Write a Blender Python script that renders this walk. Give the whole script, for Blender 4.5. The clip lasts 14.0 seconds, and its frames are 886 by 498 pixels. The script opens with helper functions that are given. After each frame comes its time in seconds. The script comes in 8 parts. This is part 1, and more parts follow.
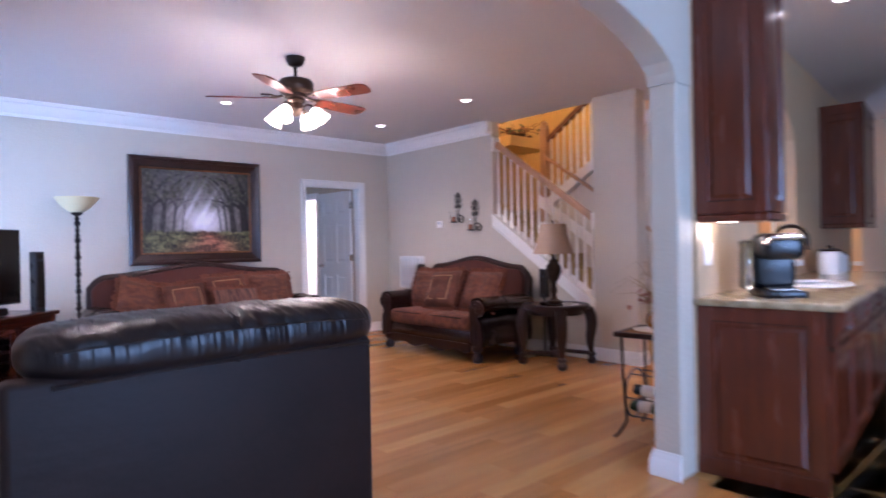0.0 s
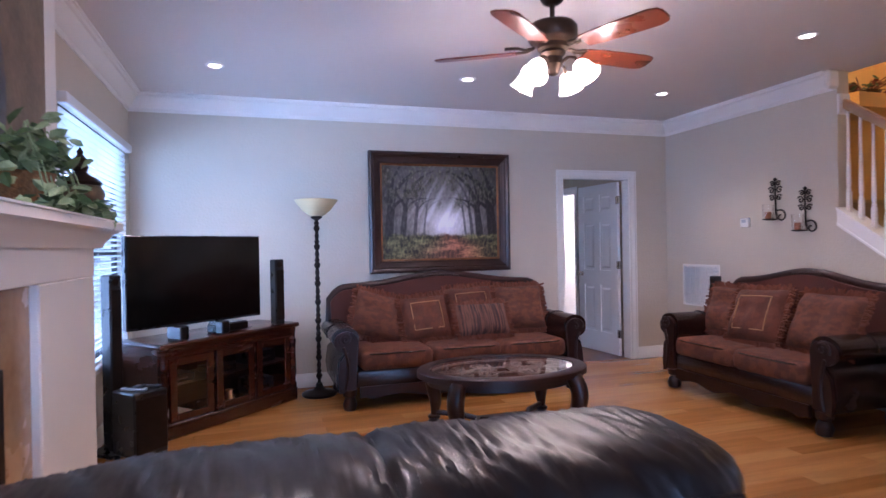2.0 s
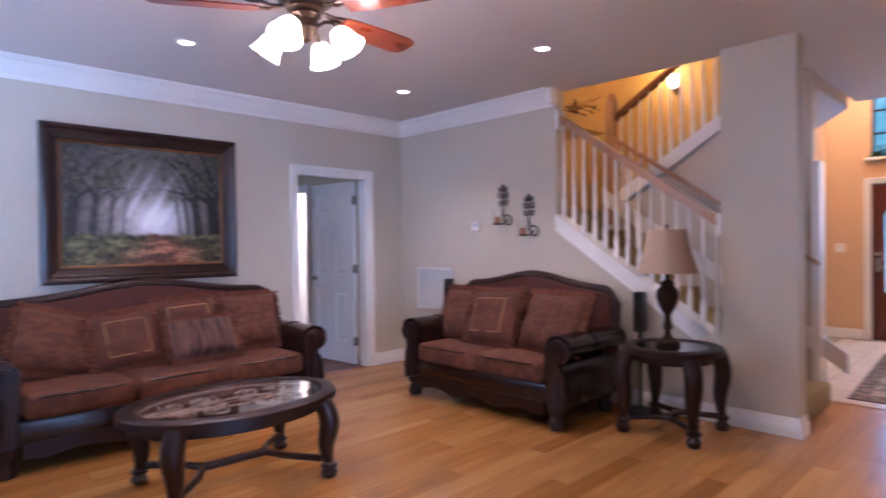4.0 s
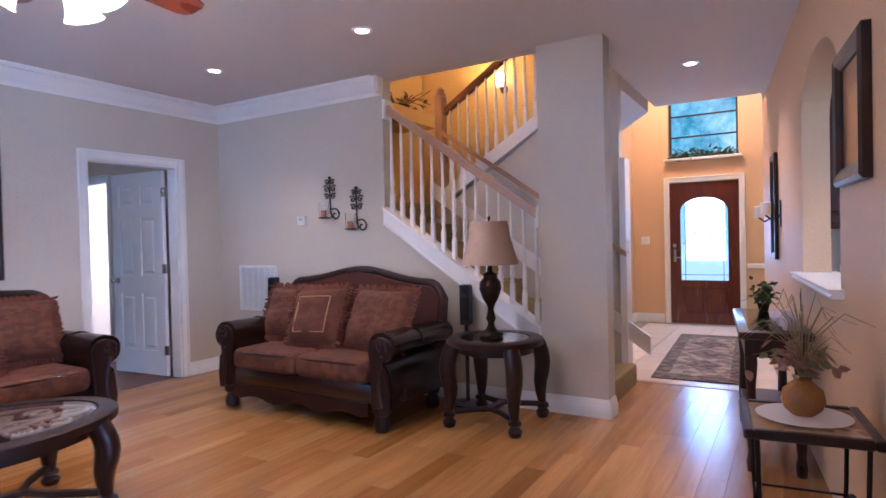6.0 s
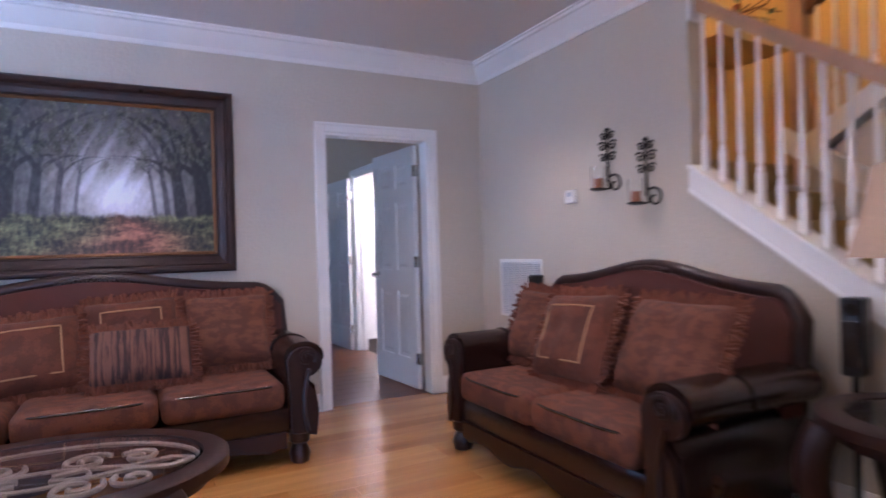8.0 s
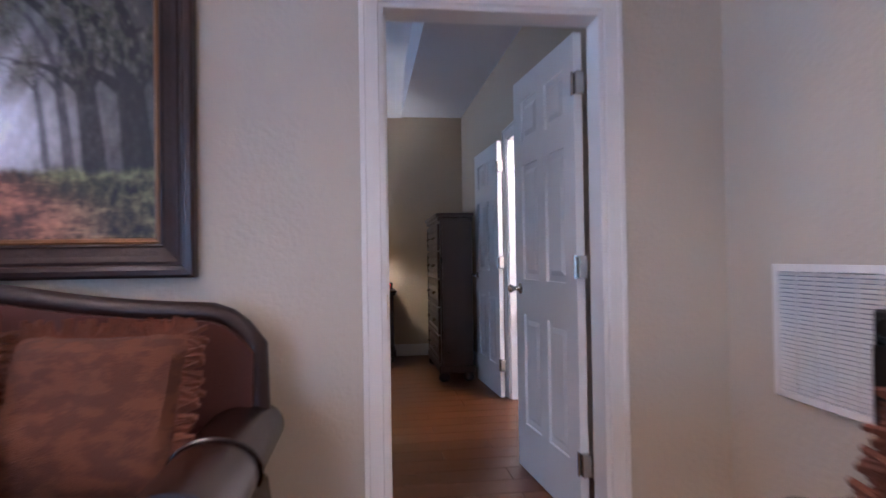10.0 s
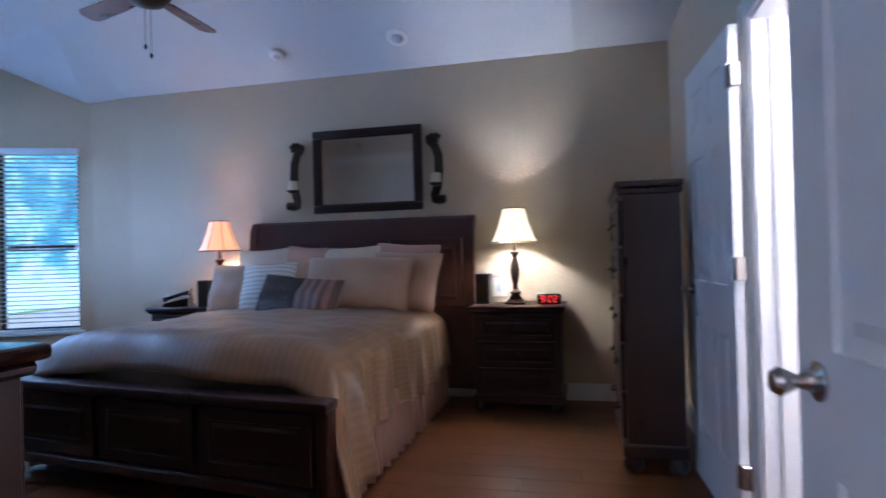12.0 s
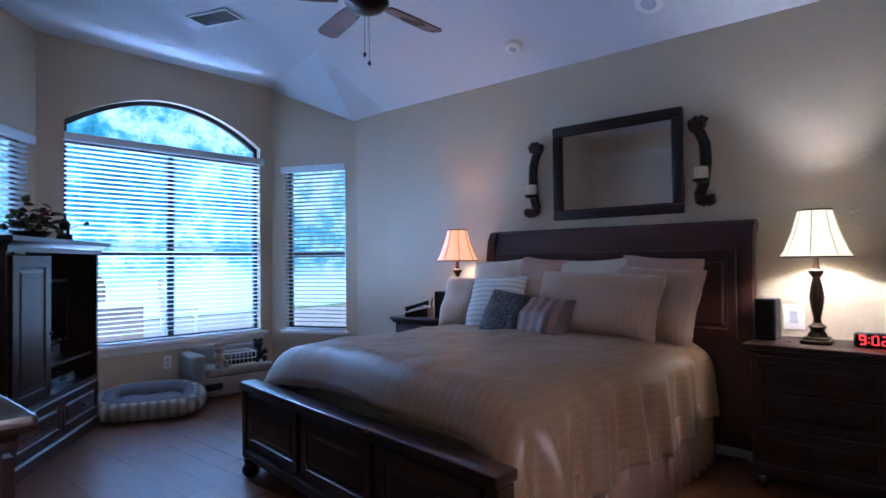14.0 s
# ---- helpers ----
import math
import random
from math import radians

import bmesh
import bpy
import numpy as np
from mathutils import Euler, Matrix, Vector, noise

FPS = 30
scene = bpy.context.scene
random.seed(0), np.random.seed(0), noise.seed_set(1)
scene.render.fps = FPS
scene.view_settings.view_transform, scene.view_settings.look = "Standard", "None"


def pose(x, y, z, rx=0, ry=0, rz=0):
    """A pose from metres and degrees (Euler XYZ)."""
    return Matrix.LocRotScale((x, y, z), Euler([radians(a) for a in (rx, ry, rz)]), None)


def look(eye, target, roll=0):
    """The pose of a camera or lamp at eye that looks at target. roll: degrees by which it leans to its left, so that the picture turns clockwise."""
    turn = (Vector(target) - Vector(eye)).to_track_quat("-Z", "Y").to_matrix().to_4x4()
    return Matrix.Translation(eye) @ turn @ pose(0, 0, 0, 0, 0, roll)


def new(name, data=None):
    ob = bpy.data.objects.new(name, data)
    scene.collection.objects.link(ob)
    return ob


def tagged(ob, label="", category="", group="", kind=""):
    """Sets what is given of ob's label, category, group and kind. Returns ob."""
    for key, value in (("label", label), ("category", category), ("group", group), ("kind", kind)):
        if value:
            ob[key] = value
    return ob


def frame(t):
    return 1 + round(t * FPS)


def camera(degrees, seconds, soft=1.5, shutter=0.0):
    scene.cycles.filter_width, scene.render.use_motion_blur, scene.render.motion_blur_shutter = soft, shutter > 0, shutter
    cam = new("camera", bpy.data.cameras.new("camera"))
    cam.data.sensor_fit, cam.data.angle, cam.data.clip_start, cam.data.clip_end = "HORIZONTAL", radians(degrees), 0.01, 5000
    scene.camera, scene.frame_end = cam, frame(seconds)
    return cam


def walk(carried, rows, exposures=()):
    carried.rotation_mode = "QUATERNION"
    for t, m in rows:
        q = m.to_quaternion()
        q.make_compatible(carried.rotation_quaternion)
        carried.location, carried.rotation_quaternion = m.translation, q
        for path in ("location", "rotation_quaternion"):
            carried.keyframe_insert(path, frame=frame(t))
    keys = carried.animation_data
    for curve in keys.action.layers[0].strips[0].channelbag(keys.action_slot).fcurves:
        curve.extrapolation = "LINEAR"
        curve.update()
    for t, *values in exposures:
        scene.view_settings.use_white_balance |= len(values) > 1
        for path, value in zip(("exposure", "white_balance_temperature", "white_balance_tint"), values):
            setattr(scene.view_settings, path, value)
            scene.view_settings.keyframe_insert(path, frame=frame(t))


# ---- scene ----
cam = camera(73.8, 14.0, 1.5, 0.6)
# seconds, eye, yaw, pitch, roll (degrees)
ROWS = [
    (0.0, -0.221, -0.291, 1.202, -41.99, -0.29, -1.16),
    (0.5, 0.097, 0.038, 1.286, -34.68, -0.22, -0.91),
    (1.0, 0.298, 0.305, 1.321, -26.95, -0.51, -0.94),
    (1.5, 0.378, 0.661, 1.330, -18.64, -0.35, -1.02),
    (2.0, 0.447, 0.983, 1.308, -17.72, -0.22, -1.01),
    (2.5, 0.462, 1.308, 1.286, -18.12, 0.03, -1.16),
    (3.0, 0.549, 1.468, 1.295, -22.29, -0.30, -0.94),
    (3.5, 0.572, 1.544, 1.335, -33.99, -0.63, -0.80),
    (4.0, 0.585, 1.564, 1.324, -44.64, -0.52, -0.74),
    (4.2, 0.575, 1.575, 1.335, -48.35, -0.58, -0.60),
    (6.3, 1.060, 1.569, 1.245, -59.34, -0.84, -1.36),
    (6.5, 1.210, 1.613, 1.214, -56.73, -0.58, -1.48),
    (7.0, 1.576, 1.780, 1.202, -49.01, -0.63, -1.62),
    (7.5, 2.003, 2.086, 1.201, -38.50, -0.41, -1.68),
    (8.0, 2.377, 2.450, 1.168, -27.79, -0.07, -1.57),
    (8.2, 2.485, 2.643, 1.138, -24.81, 0.25, -1.45),
    (10.3, 3.698, 4.913, 1.112, -5.29, 0.50, -1.08),
    (10.5, 3.745, 5.169, 1.131, -4.11, 0.23, -1.25),
    (11.0, 3.889, 5.725, 1.138, -1.97, 0.21, -1.60),
    (11.5, 3.992, 6.216, 1.133, 5.39, 0.50, -1.65),
    (12.0, 4.055, 6.559, 1.143, 13.65, 0.62, -1.47),
    (12.5, 4.135, 6.790, 1.145, 23.89, 1.01, -1.44),
    (13.0, 4.129, 6.985, 1.191, 32.60, 1.04, -1.05),
    (13.5, 4.116, 7.177, 1.187, 37.78, 1.50, -0.63),
    (14.0, 4.113, 7.284, 1.225, 41.20, 1.22, -0.59),
]


def eye_pose(x, y, z, yaw, pitch, roll):
    a, b = radians(yaw), radians(pitch)
    ahead = Vector((-math.sin(a) * math.cos(b), math.cos(a) * math.cos(b), math.sin(b)))
    eye = Vector((x, y, z))
    return look(eye, eye + ahead, roll)


walk(cam, [(t, eye_pose(*row)) for t, *row in ROWS],
     [(0.0, 0.55, 5300, 31), (1.0, 0.28, 5300, 31), (2.5, 0.26, 5300, 31), (4.2, 0.44, 5300, 31), (6.5, 0.48, 5100, 26), (8.2, 0.33, 5200, 27), (10.5, 0.25, 5500, 26), (11.4, 0.35, 5300, 25), (12.0, 0.42, 4950, 21), (14.0, 0.28, 4900, 23)])

# ---- world and lights ----
world = bpy.data.worlds.new("world")
scene.world = world
world.use_nodes = True
sky = world.node_tree.nodes.new("ShaderNodeTexSky")
sky.sky_type = "NISHITA"
sky.sun_disc = False
sky.sun_elevation, sky.sun_rotation = radians(48), radians(60)
world.node_tree.nodes["Background"].inputs[1].default_value = 0.12
world.node_tree.links.new(sky.outputs[0], world.node_tree.nodes["Background"].inputs[0])
sun = new("sun", bpy.data.lights.new("sun", "SUN"))
sun.data.energy, sun.data.angle, sun.data.color = 2.5, radians(0.5), (1.0, 0.95, 0.87)
sun.matrix_world = look((0, 0, 20), (-7.6, -4.4, 13.0))

DAY = (0.46, 0.70, 1.0)
WARM = (1.0, 0.80, 0.60)


def area_lamp(name, eye, target, w, h, power, color):
    ob = new(name, bpy.data.lights.new(name, "AREA"))
    ob.data.shape, ob.data.size, ob.data.size_y = "RECTANGLE", w, h
    ob.data.energy, ob.data.color = power, color
    ob.matrix_world = look(eye, target)
    return ob


def bulb(name, place, power, color, radius=0.04):
    ob = new(name, bpy.data.lights.new(name, "POINT"))
    ob.data.energy, ob.data.color, ob.data.shadow_soft_size = power, color, radius
    ob.location = place
    return ob


def spot(name, place, power, color, degrees=115):
    ob = new(name, bpy.data.lights.new(name, "SPOT"))
    ob.data.energy, ob.data.color, ob.data.shadow_soft_size = power, color, 0.05
    ob.data.spot_size, ob.data.spot_blend = radians(degrees), 0.8
    ob.location = place
    return ob


CEIL = 2.69
# the last can lies out of view, added to brighten the kitchen
CANS = [(0.19, 5.68), (2.15, 5.56), (4.06, 5.56), (4.02, 4.02), (6.14, 2.28), (0.3, 2.6), (4.1, 0.75), (3.2, -0.8)]
for cx, cy in CANS:
    spot("can_lamp", (cx, cy, CEIL - 0.03), 80 if cy < 1.5 else 48, (1.0, 0.82, 0.66))
area_lamp("window_light_living", (-0.80, 5.65, 1.40), (3, 5.65, 1.2), 1.5, 1.6, 66, DAY)
area_lamp("window_light_kitchen", (0.6, -3.25, 1.5), (0.6, 3, 1.2), 3.0, 1.5, 150, DAY)
area_lamp("window_light_bay", (-2.75, 9.7, 4.1), (1.2, 9.6, 0.9), 2.6, 2.0, 830, DAY)
# added low lamp outside, stands in for daylight bounced off the patio
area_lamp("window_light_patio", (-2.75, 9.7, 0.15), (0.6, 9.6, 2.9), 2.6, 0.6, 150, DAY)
area_lamp("window_light_foyer", (11.6, 2.68, 5.2), (7.6, 2.6, 0.4), 1.6, 1.2, 110, DAY)
area_lamp("window_light_door", (10.15, 2.66, 1.35), (6, 2.6, 0.8), 0.5, 0.9, 16, DAY)
for bx, by in ((2.20, 3.72), (2.18, 3.98), (1.86, 3.72), (1.88, 3.98)):
    bulb("fan_bulb", (bx, by, 2.17), 9, WARM)
bulb("stair_bulb", (5.55, 5.45, 3.25), 15, (1.0, 0.66, 0.25))
bulb("stair_bulb", (7.05, 4.6, 3.35), 14, (1.0, 0.66, 0.25))
# unseen lamp with no fixture, added to warm and brighten the foyer
bulb("foyer_bulb", (8.8, 2.7, 4.2), 150, (1.0, 0.72, 0.42), 0.2)
bulb("lamp_bulb_right", (3.53, 10.995, 1.36), 27, (1.0, 0.94, 0.74), 0.03)
bulb("lamp_bulb_left", (1.02, 10.995, 1.36), 13, (1.0, 0.60, 0.28), 0.03)
bulb("bath_bulb", (5.35, 8.55, 2.1), 70, (1.0, 0.93, 0.86), 0.25)
bulb("under_cabinet_bulb", (2.98, 1.02, 1.27), 2.5, (1.0, 0.85, 0.62), 0.05)

# ---- materials ----
def srgb(h):
    v = [int(h[i:i + 2], 16) / 255 for i in (0, 2, 4)]
    return tuple(c / 12.92 if c <= 0.04045 else ((c + 0.055) / 1.055) ** 2.4 for c in v) + (1.0,)


def mat(name, color, rough=0.5, metal=0.0, var=0.12, scale=6.0, bump=0.0, bscale=40.0, coat=0.0, spec=0.5,
        stretch=(1, 1, 1), second=None, sharp=False, rnd=0.0, emit=0.0, sheen=0.0, trans=0.0, alpha=1.0):
    """A surface with colour variation at two scales, fine relief and uneven gloss."""
    m = bpy.data.materials.new(name)
    m.use_nodes = True
    nt = m.node_tree
    n, l = nt.nodes, nt.links
    b = n["Principled BSDF"]
    c = color if len(color) == 4 else (*color, 1.0)
    co = n.new("ShaderNodeTexCoord")
    mp = n.new("ShaderNodeMapping")
    mp.inputs["Scale"].default_value = stretch
    l.new(co.outputs["Object"], mp.inputs["Vector"])
    n1 = n.new("ShaderNodeTexNoise")
    n1.inputs["Scale"].default_value, n1.inputs["Detail"].default_value = scale, 5.0
    n2 = n.new("ShaderNodeTexNoise")
    n2.inputs["Scale"].default_value, n2.inputs["Detail"].default_value = scale * 9, 3.0
    l.new(mp.outputs[0], n1.inputs["Vector"])
    l.new(mp.outputs[0], n2.inputs["Vector"])
    add = n.new("ShaderNodeMath")
    add.operation = "MULTIPLY_ADD"
    add.inputs[1].default_value = 0.35
    l.new(n2.outputs["Fac"], add.inputs[0])
    l.new(n1.outputs["Fac"], add.inputs[2])
    ramp = n.new("ShaderNodeValToRGB")
    e = ramp.color_ramp.elements
    e[0].position, e[1].position = (0.62, 0.74) if sharp else (0.40, 0.95)
    dark = second or tuple(x * (1 - var) for x in c[:3]) + (1.0,)
    lite = c if second else tuple(min(1.0, x * (1 + var)) for x in c[:3]) + (1.0,)
    e[0].color, e[1].color = dark, lite
    l.new(add.outputs[0], ramp.inputs[0])
    out = ramp.outputs[0]
    if rnd:
        oi = n.new("ShaderNodeObjectInfo")
        mr = n.new("ShaderNodeMapRange")
        mr.inputs[3].default_value, mr.inputs[4].default_value = 1 - rnd, 1 + rnd
        l.new(oi.outputs["Random"], mr.inputs[0])
        hs = n.new("ShaderNodeHueSaturation")
        l.new(mr.outputs[0], hs.inputs["Value"])
        l.new(out, hs.inputs["Color"])
        out = hs.outputs[0]
    l.new(out, b.inputs["Base Color"])
    rr = n.new("ShaderNodeMapRange")
    rr.inputs[3].default_value, rr.inputs[4].default_value = max(0.02, rough - 0.08), min(1.0, rough + 0.10)
    l.new(n1.outputs["Fac"], rr.inputs[0])
    l.new(rr.outputs[0], b.inputs["Roughness"])
    b.inputs["Metallic"].default_value = metal
    b.inputs["Coat Weight"].default_value = coat
    b.inputs["Coat Roughness"].default_value = 0.12
    b.inputs["Specular IOR Level"].default_value = spec
    b.inputs["Sheen Weight"].default_value = sheen
    b.inputs["Transmission Weight"].default_value = trans
    b.inputs["Alpha"].default_value = alpha
    if emit:
        b.inputs["Emission Color"].default_value = c
        b.inputs["Emission Strength"].default_value = emit
    if bump:
        nb = n.new("ShaderNodeTexNoise")
        nb.inputs["Scale"].default_value, nb.inputs["Detail"].default_value = bscale, 4.0
        l.new(mp.outputs[0], nb.inputs["Vector"])
        bp = n.new("ShaderNodeBump")
        bp.inputs["Strength"].default_value, bp.inputs["Distance"].default_value = bump, 0.01
        l.new(nb.outputs["Fac"], bp.inputs["Height"])
        l.new(bp.outputs[0], b.inputs["Normal"])
    return m


def glow(name, color, strength):
    m = bpy.data.materials.new(name)
    m.use_nodes = True
    b = m.node_tree.nodes["Principled BSDF"]
    b.inputs["Base Color"].default_value = (*color, 1)
    b.inputs["Emission Color"].default_value = (*color, 1)
    b.inputs["Emission Strength"].default_value = strength
    return m


def glass_mat(name, tint=(1, 1, 1), rough=0.0):
    m = bpy.data.materials.new(name)
    m.use_nodes = True
    b = m.node_tree.nodes["Principled BSDF"]
    b.inputs["Base Color"].default_value = (*tint, 1)
    b.inputs["Roughness"].default_value = rough
    b.inputs["Transmission Weight"].default_value = 1.0
    b.inputs["IOR"].default_value = 1.45
    return m


WALL = mat("wall_paint", srgb("c9bfae"), 0.6, var=0.03, scale=1.5, bump=0.34, bscale=48)
WALLB = mat("bedroom_wall_paint", srgb("c6b398"), 0.6, var=0.03, scale=1.5, bump=0.34, bscale=48)
FOYER = mat("foyer_wall_paint", srgb("d8b48a"), 0.6, var=0.03, scale=1.5, bump=0.2, bscale=55)
GOLD = mat("stair_wall_paint", srgb("c9a45a"), 0.6, var=0.04, scale=1.5, bump=0.2, bscale=55)
CEILM = mat("ceiling_paint", srgb("d9d2cb"), 0.8, var=0.02, scale=1.2, bump=0.3, bscale=70)
CEILB = mat("bedroom_ceiling_paint", srgb("d4d2d2"), 0.8, var=0.02, scale=1.2, bump=0.3, bscale=70)
TRIM = mat("trim_white", srgb("ece9e4"), 0.35, var=0.02, scale=3)
DOORW = mat("door_white", srgb("e4e2de"), 0.38, var=0.02, scale=3, bump=0.05, bscale=30, stretch=(1, 1, 0.2))


def plank_mat(name, tones, rough, grain=0.5, coat=0.15, spec=0.5):
    """Varnished boards: each one a tone of its own, with long grain along x and fine pores."""
    m = bpy.data.materials.new(name)
    m.use_nodes = True
    n, l = m.node_tree.nodes, m.node_tree.links
    b = n["Principled BSDF"]
    oi, ge = n.new("ShaderNodeObjectInfo"), n.new("ShaderNodeNewGeometry")
    sm = n.new("ShaderNodeMath")
    l.new(oi.outputs["Random"], sm.inputs[0])
    l.new(ge.outputs["Random Per Island"], sm.inputs[1])
    fr = n.new("ShaderNodeMath")
    fr.operation = "FRACT"
    l.new(sm.outputs[0], fr.inputs[0])
    tone = n.new("ShaderNodeValToRGB")
    e = tone.color_ramp.elements
    e[0].color, e[1].color = tones[0], tones[-1]
    for k, c in enumerate(tones[1:-1]):
        e.new((k + 1) / (len(tones) - 1)).color = c
    l.new(fr.outputs[0], tone.inputs[0])
    co = n.new("ShaderNodeTexCoord")
    off = n.new("ShaderNodeVectorMath")
    off.operation = "MULTIPLY_ADD"
    off.inputs[1].default_value = (7.0, 31.0, 3.0)
    l.new(fr.outputs[0], off.inputs[0])
    l.new(co.outputs["Object"], off.inputs[2])
    val = None
    for sc, vec, lo, hi in ((1.0, (1.3, 17, 1), 1 - 0.26 * grain, 1 + 0.16 * grain), (1.0, (6, 150, 1), 1 - 0.14 * grain, 1 + 0.06 * grain), (1.0, (0.7, 2.2, 1), 1 - 0.14 * grain, 1 + 0.14 * grain)):
        mp = n.new("ShaderNodeMapping")
        mp.inputs["Scale"].default_value = vec
        l.new(off.outputs[0], mp.inputs["Vector"])
        t = n.new("ShaderNodeTexNoise")
        t.inputs["Scale"].default_value, t.inputs["Detail"].default_value, t.inputs["Distortion"].default_value = sc, 3.0, 0.35
        l.new(mp.outputs[0], t.inputs["Vector"])
        mr = n.new("ShaderNodeMapRange")
        mr.inputs[1].default_value, mr.inputs[2].default_value = 0.3, 0.7
        mr.inputs[3].default_value, mr.inputs[4].default_value = lo, hi
        l.new(t.outputs["Fac"], mr.inputs[0])
        if val is None:
            val = mr.outputs[0]
        else:
            mu = n.new("ShaderNodeMath")
            mu.operation = "MULTIPLY"
            l.new(val, mu.inputs[0])
            l.new(mr.outputs[0], mu.inputs[1])
            val = mu.outputs[0]
    hs = n.new("ShaderNodeHueSaturation")
    l.new(val, hs.inputs["Value"])
    l.new(tone.outputs[0], hs.inputs["Color"])
    l.new(hs.outputs[0], b.inputs["Base Color"])
    b.inputs["Roughness"].default_value = rough
    b.inputs["Coat Weight"].default_value = coat
    b.inputs["Specular IOR Level"].default_value = spec
    b.inputs["Coat Roughness"].default_value = 0.10
    return m


PLANK = plank_mat("oak_plank", [srgb("9c6830"), srgb("b27c3e"), srgb("aa743a"), srgb("bb874a"), srgb("a36f36")], 0.26, 0.7)
PLANKB = plank_mat("brown_plank", [srgb("5e3519"), srgb("6b3e1f"), srgb("65391c"), srgb("724422"), srgb("60371a")], 0.33, 0.35, 0.0, 0.34)
UNDER = mat("floor_joint", srgb("94683a"), 0.8)
TILE = mat("travertine_tile", srgb("cdbda6"), 0.3, var=0.12, scale=4, bump=0.05, rnd=0.08)
GROUT = mat("grout", srgb("a39682"), 0.9)
LEATHER = mat("dark_leather", srgb("25130e"), 0.23, var=0.25, scale=4, bump=0.08, bscale=160, spec=0.6)
BLACKL = mat("black_leather", srgb("1a1110"), 0.36, var=0.25, scale=5, bump=0.14, bscale=34, spec=0.45, stretch=(1.0, 0.5, 1.0))
BACKL = mat("matte_back_leather", srgb("271a16"), 0.55, var=0.25, scale=3, bump=0.35, bscale=7, spec=0.22, stretch=(1, 1, 2.5))
CHENILLE = mat("brown_chenille", srgb("63341f"), 0.8, scale=12, sharp=True, second=srgb("512916"), bump=0.5, bscale=160)
CHENILLE2 = mat("brown_damask", srgb("6a3c25"), 0.8, scale=14, sharp=True, second=srgb("532c1a"), bump=0.5, bscale=160, stretch=(1, 1.6, 1))
FRINGE = mat("russet_fringe", srgb("6e3e2a"), 0.9, var=0.3, scale=40, bump=0.8, bscale=200)
CORD = mat("tan_cord", srgb("a07a58"), 0.9, var=0.2, scale=60)
MAHOG = mat("carved_mahogany", srgb("26100a"), 0.38, var=0.3, scale=5, bump=0.15, bscale=60, coat=0.06, spec=0.4, stretch=(1, 1, 4))
ESPRESSO = mat("espresso_wood", srgb("2b130d"), 0.30, var=0.3, scale=4, bump=0.08, bscale=50, coat=0.2, stretch=(4, 1, 1))
CHERRY = mat("cherry_wood", srgb("6a2f1c"), 0.28, var=0.25, scale=4, bump=0.05, bscale=40, coat=0.4, stretch=(1, 1, 4))
CABINET = mat("cherry_cabinet", srgb("5e2917"), 0.24, var=0.25, scale=3, bump=0.05, bscale=40, coat=0.3, stretch=(6, 6, 0.8))
RAILW = mat("oak_rail", srgb("b08a68"), 0.35, var=0.15, scale=6, stretch=(5, 1, 1))
RAILD = mat("brown_rail", srgb("6a4028"), 0.35, var=0.15, scale=6)
PEWTER = mat("pewter_scroll", srgb("8c8178"), 0.42, 0.35, var=0.2, scale=20, bump=0.1)
IRON = mat("dark_iron", srgb("2a221e"), 0.42, 0.7, var=0.2, scale=20, bump=0.1)
BRONZE = mat("aged_bronze", srgb("3b2c22"), 0.38, 0.75, var=0.3, scale=14, bump=0.1)
BLACKP = mat("black_plastic", srgb("121214"), 0.28, var=0.1, scale=10)
SCREEN = mat("dark_screen", srgb("050506"), 0.12, var=0.05, spec=0.5)
CHROME = mat("brushed_nickel", srgb("b9b4ac"), 0.22, 1.0, var=0.05)
MEDIA = mat("dark_cherry", srgb("3c190d"), 0.24, var=0.25, scale=4, bump=0.05, bscale=40, coat=0.35, stretch=(1, 1, 4))
MARBLE = mat("beige_marble", srgb("b99b78"), 0.25, scale=3, second=srgb("8f6f50"), var=0.2)
SLATE = mat("mottled_stone", srgb("8a7a66"), 0.7, scale=5, second=srgb("5d5145"), bump=0.3, bscale=20)
GRANITE = mat("beige_granite", srgb("cbb792"), 0.15, scale=22, second=srgb("8c7450"), coat=0.3)
CREAM = mat("cream_shade", srgb("e6d5a6"), 0.5, var=0.05)
LINEN = mat("tan_linen_shade", srgb("b39a82"), 0.8, var=0.08, scale=60, bump=0.2, bscale=300)
CARPET = mat("straw_carpet", srgb("a8905a"), 0.95, var=0.2, scale=60, bump=0.8, bscale=300)
GLASS = glass_mat("clear_glass")
SMOKE = glass_mat("smoked_glass", (0.55, 0.6, 0.6))
MIRROR = mat("mirror_silver", (0.92, 0.92, 0.92), 0.02, 1.0, var=0.0)
BULBM = glow("lamp_glass_lit", (1.0, 0.86, 0.66), 5.0)
CANM = glow("can_lens_lit", (1.0, 0.93, 0.82), 9.0)

# ---- shape helpers ----
def mesh_of(bm, name, smooth=False):
    me = bpy.data.meshes.new(name)
    bmesh.ops.recalc_face_normals(bm, faces=bm.faces)
    bm.to_mesh(me)
    bm.free()
    if smooth:
        me.polygons.foreach_set("use_smooth", [True] * len(me.polygons))
        me.set_sharp_from_angle(angle=radians(40))
    return me


def part(name, bm, material, parent=None, label="", smooth=False):
    """Links a bmesh as one mesh object, under a thing or a part."""
    me = mesh_of(bm, name, smooth)
    me.materials.append(material)
    ob = new(name, me)
    if parent is not None:
        ob.parent = parent
    return tagged(ob, label=label)


def share(name, me, parent, m):
    ob = new(name, me)
    ob.parent = parent
    ob.matrix_basis = m
    return ob


